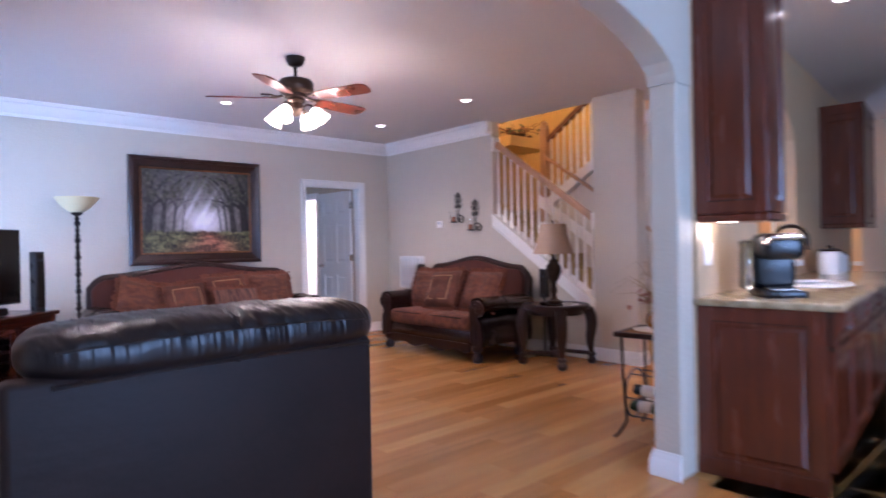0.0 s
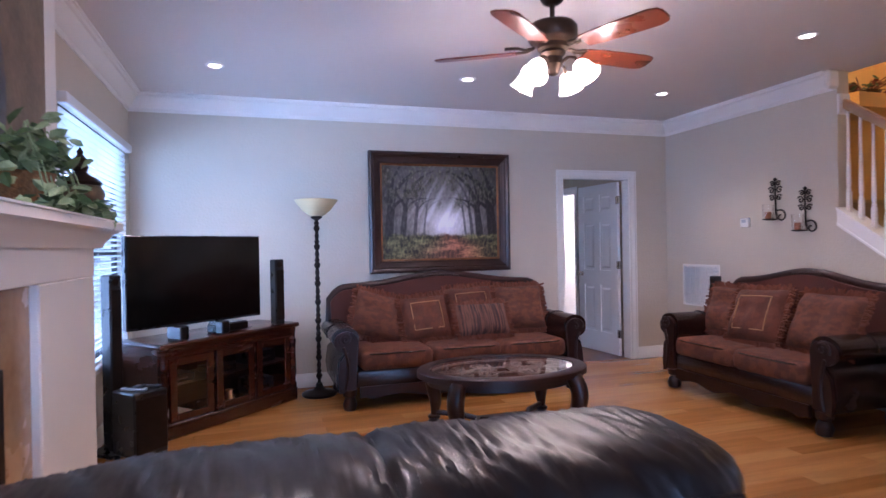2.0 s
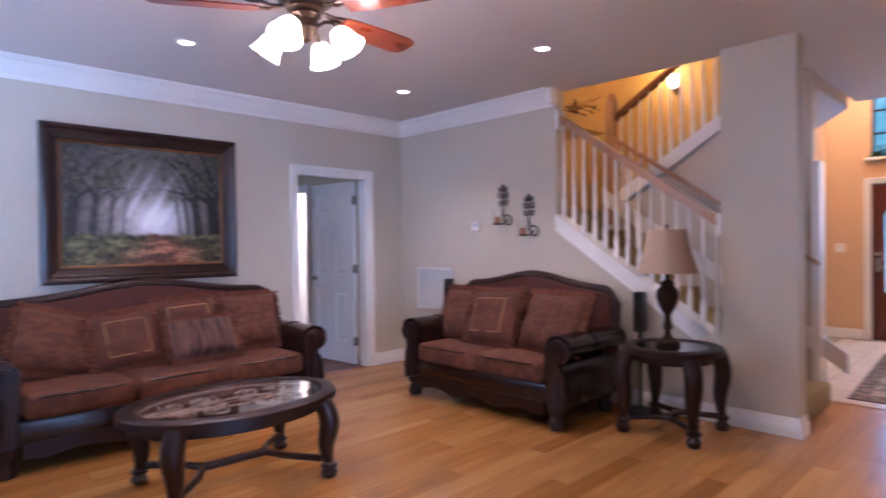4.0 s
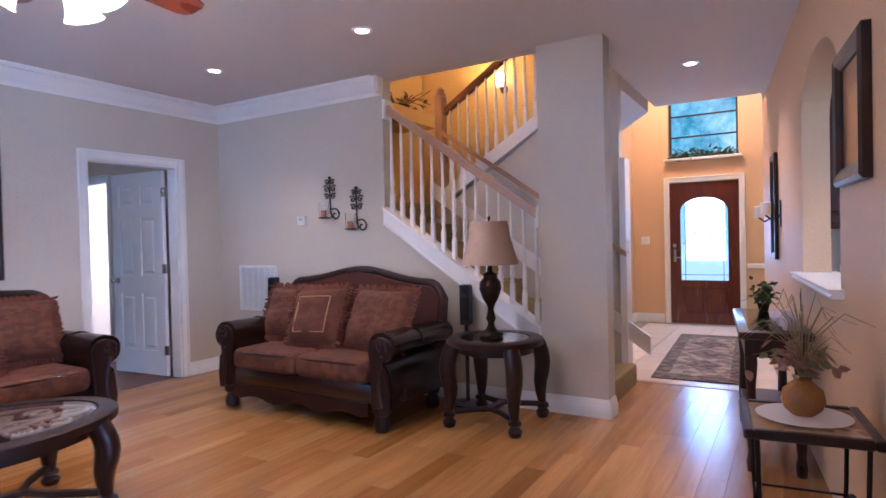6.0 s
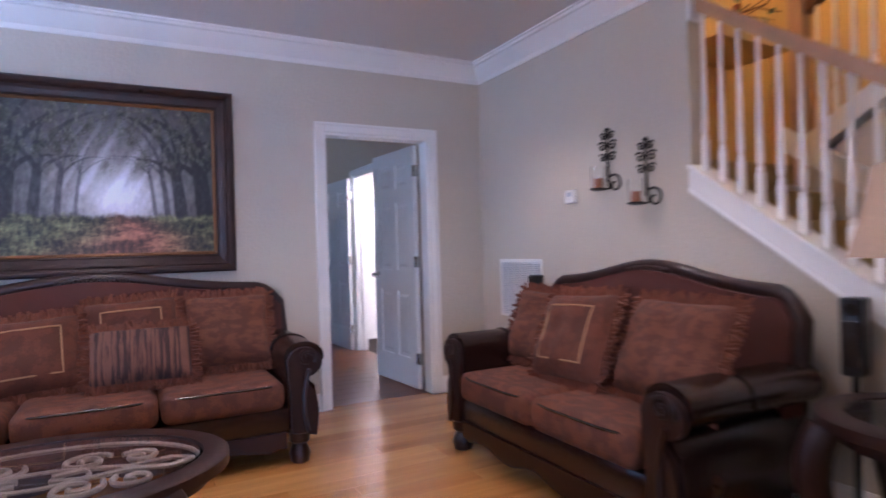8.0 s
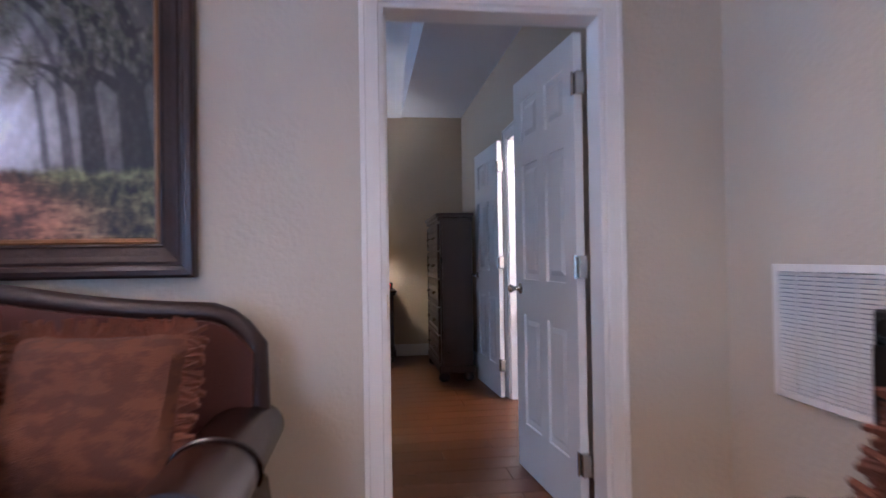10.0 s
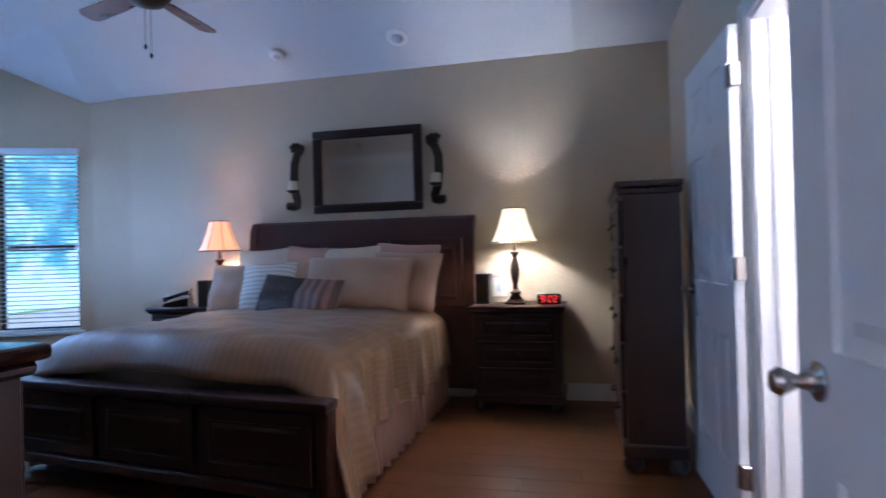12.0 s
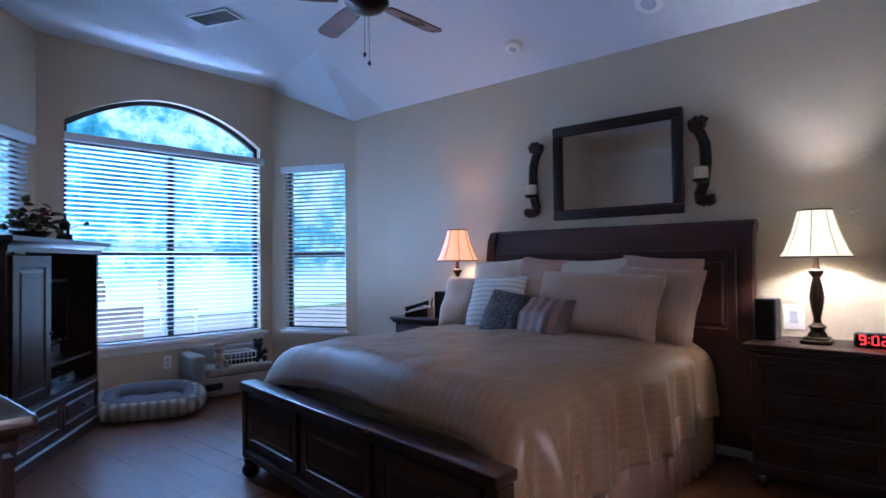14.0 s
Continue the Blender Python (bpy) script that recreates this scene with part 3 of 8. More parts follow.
def throw_pillow(m, w, d, material, label, cord=False, group="sofa pillows", h=0.17, tufts=True):
    ob = new("throw_pillow")
    ob.matrix_basis = m
    tagged(ob, label, "pillow", group)
    part("cushion", blob(w, d, h, 16, 14, 3.2, puff=0.35), material, ob, smooth=True)
    if tufts:
        part("fringe", fringe(w, d), FRINGE, ob, "russet tufted fringe")
    if cord:
        a, b = w * 0.31, d * 0.31
        pts = []
        for i in range(40):
            s = i / 10
            k = int(s)
            f = s - k
            x, y = [(-a + 2 * a * f, -b), (a, -b + 2 * b * f), (a - 2 * a * f, b), (-a, b - 2 * b * f)][k]
            u, v = 2 * x / w, 2 * y / d
            pts.append((x, y, h / 2 * ((1 - abs(u) ** 3.2) * (1 - abs(v) ** 3.2)) ** 0.5 + 0.004))
        part("cord", tube(pts, 0.005, 5, closed=True), CORD, ob, "pale beaded cord square")
    return ob


STRIPE = mat("striped_chenille", srgb("6f4a3a"), 0.85, scale=10, sharp=True, second=srgb("3a2420"), stretch=(6, 0.15, 1), bump=0.4, bscale=120)


def camel(u, low, rise):
    """Height of the curved sofa back; u from -1 to 1."""
    a = abs(u)
    shoulder = 0.0 if a < 0.86 else -5.0 * (a - 0.86) ** 2
    return low + rise * math.exp(-(u / 0.50) ** 2) + shoulder


def turned_foot(at, h=0.13, r=0.05):
    return lathe([(r * 0.5, 0), (r * 0.85, 0.008), (r, h * 0.3), (r * 0.8, h * 0.5), (r * 0.62, h * 0.62), (r * 0.95, h * 0.72), (r * 1.05, h)], 14, at=at)


def carved_sofa(m, width, seats, label, name, group=""):
    """A rolled-arm sofa with a carved camel back; front along -y, feet from y = 0."""
    ob = new(name)
    ob.matrix_basis = m
    tagged(ob, label, "sofa", group)
    hw, dp, low, rise = width / 2, 0.90, 0.94, 0.105
    iw = hw - 0.20  # inside of the arms
    part("frame", box(-iw - 0.03, 0.015, 0.17, iw + 0.03, dp - 0.1, 0.32, 0.025, seg=2), LEATHER, ob, "dark leather seat rail", True)
    pts = [(-iw, 0.19)]
    for i in range(41):
        u = -1 + i / 20
        pts.append((u * iw, 0.095 + 0.022 * math.cos(u * 9.4) * (1 - abs(u) * 0.3) + (0.02 if abs(u) > 0.93 else 0)))
    pts.append((iw, 0.19))
    part("apron", prism(pts[::-1], 0.035, m=Matrix.Translation((0, 0.004, 0))), MAHOG, ob, "carved wooden apron")
    # back
    n = 48
    out = [(-iw - 0.14, 0.20)] + [(-iw - 0.14 + (2 * iw + 0.28) * i / n, camel(-1 + 2 * i / n, low - 0.02, rise)) for i in range(n + 1)] + [(iw + 0.14, 0.20)]
    lean = Matrix(((1, 0, 0, 0), (0, 1, 0.16, dp - 0.22 - 0.10), (0, 0, 1, 0), (0, 0, 0, 1)))
    part("backrest", prism(out[::-1], 0.13, m=lean), mat_back, ob, "russet upholstered back")
    part("back_shell", prism(out[::-1], 0.03, m=Matrix(((1, 0, 0, 0), (0, 1, 0.16, dp - 0.22 + 0.03), (0, 0, 1, 0), (0, 0, 0, 1)))), LEATHER, ob, "dark leather outer back")
    rail = []
    for i in range(n + 1):
        u = -1 + 2 * i / n
        z = camel(u, low, rise)
        rail.append((-iw - 0.14 + (2 * iw + 0.28) * i / n, dp - 0.255 + 0.16 * z, z))
    rail = [(-iw - 0.155, dp - 0.255 + 0.16 * 0.6, 0.60)] + rail + [(iw + 0.155, dp - 0.255 + 0.16 * 0.6, 0.60)]
    part("top_rail", tube(rail, 0.036, 10), MAHOG, ob, "carved dark wood crest rail", True)
    part("rail_bead", tube([(x * 0.965, y - 0.03, z - 0.055) for x, y, z in rail], 0.020, 8), MAHOG, ob, smooth=True)
    bm = bmesh.new()
    rnd = random.Random(5)
    for i in range(16):
        u = (i - 7.5) / 7.5 * 0.17
        z = camel(u, low, rise)
        lathe([(0.002, -0.02), (0.016, -0.008), (0.018, 0.006), (0.003, 0.02)], 8, bm,
              m=pose(u * (iw + 0.1), dp - 0.292 + 0.16 * z + 0.004, z - 0.012, 30 + rnd.uniform(-30, 30), rnd.uniform(-70, 70), 0))
    part("crest_carving", bm, MAHOG, ob, "carved leaf crest", True)
    # arms
    for s in (-1, 1):
        c = []
        for i in range(27):  # outline of the rolled arm: up the inside, over, scroll outwards, down
            a = math.pi * (1.0 - i / 26 * 1.55)
            c.append((0.0 + 0.105 * math.cos(a) * (1.12 if math.cos(a) > 0 else 1.0), 0.585 + 0.085 * math.sin(a)))
        inner = [(-0.085, 0.20), (-0.090, 0.40)]
        outer = [(0.065, 0.42), (0.085, 0.28), (0.07, 0.17)]
        prof = inner + c + outer
        prof = [(s * x, z) for x, z in prof]
        if s == 1:
            prof = prof[::-1]
        part("arm", prism(prof, dp - 0.14, m=Matrix.Translation((s * (iw + 0.105), 0.03, 0))), LEATHER, ob, "dark leather rolled arm", True)
        seam = [(s * (iw + 0.105) + s * x * 1.03, 0.36, 0.585 + (z - 0.585) * 1.03) for x, z in c[:20]]
        part("arm_seam", tube(seam, 0.006, 5), LEATHER, ob, "stitched leather band")
        face = [(x * 0.86, 0.05 + (z - 0.05) * 0.985) for x, z in prof]
        part("arm_front", prism(face, 0.03, m=Matrix.Translation((s * (iw + 0.105), 0.003, -0.02))), MAHOG, ob, "carved wooden arm front", True)
        sc = [(s * (iw + 0.115) + s * 0.055 * (1 - k / 26) * math.cos(k * 0.42 - 0.6), -0.004, 0.585 + 0.055 * (1 - k / 26) * math.sin(k * 0.42 - 0.6)) for k in range(22)]
        part("arm_scroll", tube(sc, 0.010, 6), MAHOG, ob, "carved scroll", True)
        sw = [(s * (iw + 0.13 - 0.035 * math.sin(k / 12 * 3.1)), -0.002, 0.52 - k * 0.031) for k in range(12)]
        part("arm_moulding", tube(sw, 0.014, 6), MAHOG, ob, smooth=True)
    for x in (-iw - 0.08, iw + 0.08):
        for y in (0.05, dp - 0.2):
            part("foot", turned_foot((x, y, 0), 0.17, 0.058), MAHOG, ob, "turned bun foot", True)
    sw = 2 * iw / seats
    for k in range(seats):
        cx = -iw + sw * (k + 0.5)
        cu = part("seat_cushion", box(cx - sw / 2 + 0.004, -0.02, 0.315, cx + sw / 2 - 0.004, 0.60, 0.47, 0.05, seg=4), CHENILLE2, ob, "brown damask seat cushion", True)
        for v in cu.data.vertices:
            u, w = (v.co.x - cx) / (sw / 2), (v.co.y - 0.29) / 0.31
            if v.co.z > 0.39:
                v.co.z += 0.03 * (1 - u * u) * (1 - w * w * 0.8)
            v.co.y -= 0.02 * (1 - u * u) * (v.co.y < 0.2)
        z1 = 0.447
        part("piping", tube([(cx - sw / 2 + 0.03, 0.0, z1), (cx - sw / 4, -0.030, z1 + 0.004), (cx, -0.036, z1 + 0.006), (cx + sw / 4, -0.030, z1 + 0.004), (cx + sw / 2 - 0.03, 0.0, z1)], 0.007, 6), LEATHER, cu, "dark piping")
    return ob


mat_back = mat("russet_velvet", srgb("4c2216"), 0.8, var=0.15, scale=8, bump=0.2, bscale=200)
SOFA = pose(2.17, 5.70, 0)
carved_sofa(SOFA, 2.26, 3, "brown chenille three-seat sofa with carved wooden camel back", "sofa")
LOVE = pose(4.00, 4.70, 0, 0, 0, -90)
carved_sofa(LOVE, 1.72, 2, "brown chenille loveseat with dark leather rolled arms", "loveseat")


def leaning(base, x, z, w, lean, turn=0.0, y=0.52, roll=0.0):
    return base @ pose(x, y, z, 90 - lean, 0, 0) @ pose(0, 0, 0, 0, turn, roll)


throw_pillow(leaning(SOFA, -0.66, 0.69, 0.5, 22, 8, 0.50, -14), 0.50, 0.42, CHENILLE2, "brown paisley pillow with russet fringe leaning on the sofa")
throw_pillow(leaning(SOFA, -0.26, 0.67, 0.45, 24, 0, 0.42, 4), 0.44, 0.40, CHENILLE, "russet pillow with beaded cord square on the sofa", True)
throw_pillow(leaning(SOFA, 0.20, 0.73, 0.5, 20, 0, 0.50, 3), 0.48, 0.40, CHENILLE, "russet corded pillow half hidden behind another", True)
throw_pillow(leaning(SOFA, 0.70, 0.71, 0.5, 22, -6, 0.49, -2), 0.48, 0.44, CHENILLE2, "brown paisley pillow against the sofa arm")
throw_pillow(leaning(SOFA, 0.24, 0.64, 0.5, 30, 0, 0.29, 0), 0.50, 0.31, STRIPE, "brown striped lumbar pillow with thick russet fringe")
throw_pillow(leaning(LOVE, -0.50, 0.70, 0.5, 22, 12, 0.47, 2), 0.44, 0.42, CHENILLE2, "brown paisley pillow on the loveseat", group="loveseat pillows")
throw_pillow(leaning(LOVE, -0.10, 0.70, 0.5, 24, 0, 0.36, 3), 0.50, 0.46, CHENILLE, "russet pillow with beaded cord square on the loveseat", True, "loveseat pillows")
throw_pillow(leaning(LOVE, 0.47, 0.70, 0.5, 24, -8, 0.40, -3), 0.60, 0.46, CHENILLE2, "large brown paisley pillow on the loveseat", group="loveseat pillows")


def cabriole(x, y, h, out, bm=None, r=0.052):
    """A curved table leg that swells at the knee and ends in a turned toe."""
    d = Vector(out).normalized()
    pts, rs = [], []
    for k in range(15):
        t = k / 14
        o = 0.035 * math.sin(t * math.pi * 1.05) * (1 - t) * 2.0 + 0.035 * max(0, t - 0.62) / 0.38
        pts.append((x + d.x * o, y + d.y * o, h * (1 - t * 0.80)))
        rs.append(r * (1.05 - 0.55 * t + 0.25 * math.sin(t * math.pi)))
    bm = tube(pts, rs, 10, bm)
    e = pts[-1]
    lathe([(r * 0.4, 0), (r * 0.75, 0.01), (r * 0.95, h * 0.08), (r * 0.6, h * 0.13), (r * 0.9, h * 0.155), (r * 0.85, h * 0.19), (r * 0.5, h * 0.215)], 12, bm, at=(e[0], e[1], 0))
    return bm


def oval_ring(a0, b0, a1, b1, z0, z1, seg=56, bm=None):
    bm = bm or bmesh.new()
    v = [[bm.verts.new((a * math.cos(2 * math.pi * i / seg), b * math.sin(2 * math.pi * i / seg), z)) for i in range(seg)]
         for a, b, z in ((a0, b0, z0), (a1, b1, z0), (a1, b1, z1 - 0.008), (a1 - 0.01, b1 - 0.01, z1), (a0, b0, z1))]
    for p, q in zip(v, v[1:] + v[:1]):
        for i in range(seg):
            bm.faces.new((p[i], p[(i + 1) % seg], q[(i + 1) % seg], q[i]))
    return bm


def spiral(cx, cy, r, turns, z, start=0.0, sign=1, n=30):
    return [(cx + r * (1 - k / n * 0.85) * math.cos(start + sign * turns * 2 * math.pi * k / n), cy + r * (1 - k / n * 0.85) * math.sin(start + sign * turns * 2 * math.pi * k / n), z) for k in range(n + 1)]


def glass_table(name, m, a, b, h, label, scrolls, group=""):
    ob = new(name)
    ob.matrix_basis = m
    tagged(ob, label, "table", group)
    part("tabletop", oval_ring(a - 0.085, b - 0.085, a, b, h - 0.045, h), MAHOG, ob, "dark wood oval rim", True)
    part("apron", oval_ring(a - 0.10, b - 0.10, a - 0.07, b - 0.07, h - 0.10, h - 0.045), MAHOG, ob, smooth=True)
    g = part("glass_top", oval_ring(0.001, 0.001, a - 0.088, b - 0.088, h - 0.012, h - 0.004), GLASS, ob, "bevelled clear glass inset")
    g.visible_shadow = False
    if scrolls:
        bm = bmesh.new()
        z = h - 0.035
        for sx in (-1, 1):
            for sy in (-1, 1):
                tube(spiral(sx * a * 0.22, sy * b * 0.30, 0.085, 1.6, z, 0.5, sx * sy), 0.010, 6, bm)
                tube(spiral(sx * a * 0.50, sy * b * 0.26, 0.07, 1.4, z, 2.5, -sx * sy), 0.010, 6, bm)
                tube([(sx * a * 0.08, sy * 0.02, z), (sx * a * 0.25, sy * b * 0.12, z), (sx * a * 0.45, sy * b * 0.03, z), (sx * a * 0.68, sy * b * 0.10, z), (sx * a * 0.80, 0, z)], 0.010, 6, bm)
        tube([(0.16 * math.cos(i / 20 * 6.283), 0.08 * math.sin(i / 20 * 6.283), z) for i in range(20)], 0.007, 6, bm, True)
        tube([((a - 0.10) * math.cos(i / 40 * 6.283), (b - 0.10) * math.sin(i / 40 * 6.283), z) for i in range(40)], 0.009, 6, bm, True)
        part("scrollwork", bm, PEWTER, ob, "pewter-coloured iron scrolls under the glass", True)
    lx, ly = a * 0.66, b * 0.66
    for sx in (-1, 1):
        for sy in (-1, 1):
            part("leg", cabriole(sx * lx, sy * ly, h - 0.05, (sx, sy, 0)), MAHOG, ob, "carved cabriole leg", True)
    bm = bmesh.new()
    for sx in (-1, 1):
        pts = [(sx * lx, -ly, 0.105), (sx * lx * 0.62, -ly * 0.45, 0.115), (sx * lx * 0.45, 0, 0.12), (sx * lx * 0.62, ly * 0.45, 0.115), (sx * lx, ly, 0.105)]
        tube(pts, 0.020, 8, bm)
    box(-lx * 0.45, -0.03, 0.105, lx * 0.45, 0.03, 0.135, 0.006, bm)
    part("stretcher", bm, MAHOG, ob, "curved wooden stretcher", True)
    return ob


glass_table("coffee_table", pose(2.075, 4.77, 0, 0, 0, -4), 0.60, 0.44, 0.475, "oval dark wood coffee table with glass and iron scrolls", True)
glass_table("end_table", pose(4.58, 3.36, 0, 0, 0, 0), 0.33, 0.33, 0.60, "round dark wood end table with glass top", False)

# table lamp by the loveseat
ob = thing("table_lamp", 4.60, 3.40, 0.601, 0, "bronze urn table lamp with tan bell shade, unlit", "lamp")
part("base", lathe([(0.08, 0), (0.085, 0.012), (0.075, 0.03), (0.045, 0.04), (0.03, 0.06), (0.022, 0.09), (0.035, 0.12), (0.028, 0.15), (0.02, 0.19), (0.03, 0.22), (0.055, 0.26), (0.078, 0.33), (0.072, 0.38), (0.045, 0.41), (0.05, 0.43), (0.02, 0.45), (0.012, 0.53)], 24), BRONZE, ob, "dark bronze urn base", True)
sh = [(0.20, 0.50), (0.19, 0.54), (0.165, 0.62), (0.145, 0.70), (0.130, 0.80)]
bm = lathe(sh + [(r - 0.004, z) for r, z in reversed(sh)], 28)
bmesh.ops.delete(bm, geom=[f for f in bm.faces if len(f.verts) > 4], context="FACES")
part("shade", bm, LINEN, ob, "tan fabric bell shade", True)
part("finial", lathe([(0.012, 0.79), (0.006, 0.81), (0.012, 0.825), (0.003, 0.84)], 10), BRONZE, ob, smooth=True)
part("spider", tube([(-0.128, 0, 0.79), (0, 0, 0.793), (0.128, 0, 0.79)], 0.003, 5), BRONZE, ob)

# torchiere
ob = thing("floor_lamp", 0.98, 6.36, 0, 0, "dark iron torchiere lamp with cream glass bowl", "lamp")
part("base", lathe([(0.15, 0), (0.155, 0.02), (0.13, 0.035), (0.06, 0.05), (0.035, 0.075), (0.025, 0.11)], 28), IRON, ob, smooth=True)
prof = [(0.016, 0.10)]
for k in range(9):
    z = 0.14 + k * 0.165
    prof += [(0.013, z), (0.025, z + 0.02), (0.029, z + 0.04), (0.016, z + 0.06), (0.024, z + 0.08), (0.014, z + 0.10), (0.021, z + 0.13)]
prof += [(0.012, 1.56), (0.05, 1.585), (0.05, 1.60), (0.012, 1.61)]
part("pole", lathe([p for p in prof if p[1] < 1.62], 12), IRON, ob, "turned iron pole", True)
sh = [(0.04, 1.595), (0.075, 1.615), (0.12, 1.65), (0.16, 1.70), (0.195, 1.745)]
bm = lathe(sh + [(r - 0.006, z + 0.002) for r, z in reversed(sh)], 32)
part("bowl", bm, CREAM, ob, "cream frosted glass bowl", True)

# painting
def mitred(name, w, h, profile, material, parent, label="", x0=0.0, z0=0.0):
    """Four mitred bars round a picture; profile of (inset, proud) pairs."""
    n = len(profile)
    for k in range(4):
        bm = bmesh.new()
        rings = []
        for e in (k, (k + 1) % 4):
            rings.append([bm.verts.new((x0 + (d if e in (0, 3) else w - d), -p, z0 + (d if e in (0, 1) else h - d))) for d, p in profile])
        for q in range(n):
            bm.faces.new((rings[0][q], rings[0][(q + 1) % n], rings[1][(q + 1) % n], rings[1][q]))
        bm.faces.new(rings[0])
        bm.faces.new(rings[1][::-1])
        part(name, bm, material, parent, label)


ob = thing("painting", 2.26, YS - 0.002, 1.055, 0, "framed painting of a misty oak avenue", "painting")
PW, PH = 1.49, 1.205
GILT = mat("dull_gilt", srgb("7a5230"), 0.42, 0.5, var=0.3, scale=12)
COPPER = mat("antiqued_copper_leaf", srgb("2e1a13"), 0.36, 0.35, var=0.5, scale=9, bump=0.2, bscale=60)
mitred("frame", PW, PH, [(0, 0), (0, 0.038), (0.010, 0.048), (0.026, 0.050), (0.040, 0.044), (0.046, 0.036), (0.046, 0)], ESPRESSO, ob, "dark wood outer frame", -PW / 2)
mitred("inner_frame", PW, PH, [(0.046, 0), (0.046, 0.035), (0.056, 0.037), (0.075, 0.030), (0.104, 0.024), (0.110, 0.026), (0.118, 0.022), (0.118, 0)], COPPER, ob, "antiqued copper frame slope", -PW / 2)
mitred("liner", PW, PH, [(0.118, 0), (0.118, 0.020), (0.124, 0.024), (0.134, 0.018), (0.138, 0.012), (0.138, 0)], GILT, ob, "dull gilt liner", -PW / 2)
i1 = 0.138
cw, ch = PW - 2 * i1 + 0.01, PH - 2 * i1 + 0.01
NX, NZ = 190, 144
U, V = np.meshgrid(np.linspace(-1, 1, NX), np.linspace(0, 1, NZ))


def fbm(x, y, seed):
    return np.array([[noise.fractal((a, b, seed), 0.6, 2.1, 6) for a, b in zip(ra, rb)] for ra, rb in zip(x, y)])


leaf = fbm(U * 5, V * 5, 3.0)
fine = fbm(U * 24, V * 20, 9.0)
mist = np.exp(-((U - 0.12) / 0.42) ** 2 - ((V - 0.36) / 0.20) ** 2)
glade = np.exp(-((U - 0.02) / 0.75) ** 2 - ((V - 0.50) / 0.38) ** 2)
beam = np.clip(np.sin((U * 1.25 - V * 1.05) * 25 + 1.8 * np.sin((U * 1.25 - V) * 6)), 0, 1)
rays = beam * np.exp(-((U + 0.05 - 0.55 * (V - 0.5)) / 0.48) ** 2) * np.clip((V - 0.20) * 3, 0, 1) * np.clip((1.05 - V) * 2.5, 0, 1)
lum = 0.25 + 0.58 * mist + 0.30 * glade + 0.22 * rays + 0.10 * fine + 0.06 * leaf
col = np.stack([lum * 0.80, lum * 0.77, lum * 0.74], -1)
col += np.clip(mist + 0.6 * rays, 0, 1)[..., None] * lum[..., None] * np.array([0.05, 0.07, 0.16])


def limb(pts, w0, w1, shade):
    """One tapering trunk or branch along a bent line."""
    global col
    (ax, ay), (bx, by), (cx, cy) = pts
    cover = np.zeros_like(U)
    for k in range(30):
        t = k / 29
        x = (1 - t) ** 2 * ax + 2 * t * (1 - t) * bx + t * t * cx
        y = (1 - t) ** 2 * ay + 2 * t * (1 - t) * by + t * t * cy
        d = np.hypot((U - x) * 0.65, V - y)
        cover = np.maximum(cover, np.clip((w0 + (w1 - w0) * t - d) / 0.007 + 0.5, 0, 1))
    ink = np.array([0.05, 0.04, 0.04]) * (1 - shade) + np.array([0.50, 0.50, 0.53]) * shade
    a = (cover * (0.9 - 0.25 * shade))[..., None]
    col = col * (1 - a) + a * (ink + 0.08 * fine[..., None])


for sgn, x, foot, w, fade in ((-1, 0.30, 0.27, 0.007, 0.62), (1, 0.42, 0.27, 0.008, 0.55), (-1, 0.46, 0.25, 0.012, 0.40), (1, 0.54, 0.25, 0.012, 0.36),
                              (-1, 0.66, 0.22, 0.020, 0.22), (1, 0.68, 0.21, 0.026, 0.10), (-1, 0.90, 0.18, 0.030, 0.12), (1, 0.92, 0.16, 0.036, 0.0)):
    up = foot + 0.22 + 0.16 * x
    w, fade = w * 1.35, fade * 0.75
    limb([(sgn * x, foot), (sgn * (x - 0.01), foot + 0.12), (sgn * (x - 0.05), up)], w * 1.25, w, fade)
    limb([(sgn * (x - 0.05), up), (sgn * (x - 0.12), up + 0.30), (sgn * (x - 0.55), up + 0.40)], w * 0.85, w * 0.25, fade)
    limb([(sgn * (x - 0.05), up), (sgn * (x + 0.02), up + 0.22), (sgn * (x - 0.22), min(1.0, up + 0.55))], w * 0.8, w * 0.25, fade)
    limb([(sgn * (x - 0.04), up - 0.03), (sgn * (x - 0.20), up + 0.12), (sgn * (x - 0.42), up + 0.10)], w * 0.55, w * 0.15, fade)
    limb([(sgn * (x - 0.05), up), (sgn * (x + 0.12), up + 0.20), (sgn * (x + 0.25), up + 0.24)], w * 0.6, w * 0.2, fade)
crown = np.clip((leaf * 1.5 + fine * 1.1 + 0.35 * (V - 0.45) + 0.30 * np.abs(U) - 0.22) * 3, 0, 1) * np.clip((V - 0.48) * 5, 0, 1)
crown = (crown * (1 - 0.6 * rays) * 0.85)[..., None]
col = col * (1 - crown) + crown * (np.array([0.17, 0.17, 0.12]) + 0.22 * fine[..., None])
bank = np.clip((0.27 + 0.03 * leaf - V) / 0.03, 0, 1)[..., None]
lane = np.exp(-((U - 0.16 - 0.10 * np.sin(V * 14)) / (0.07 + 2.0 * np.clip(0.29 - V, 0, 1))) ** 2)[..., None]
dapple = np.clip(fbm(U * 3.2, V * 14, 15.0) * 2.2, -0.5, 1)[..., None]
earth = np.array([0.46, 0.27, 0.19]) * (0.85 + 0.55 * dapple + 0.3 * fine[..., None])
grass = np.array([0.25, 0.25, 0.15]) * (0.9 + 0.5 * dapple + 0.8 * fine[..., None])
col = col * (1 - bank) + bank * (grass * (1 - lane) + earth * lane)
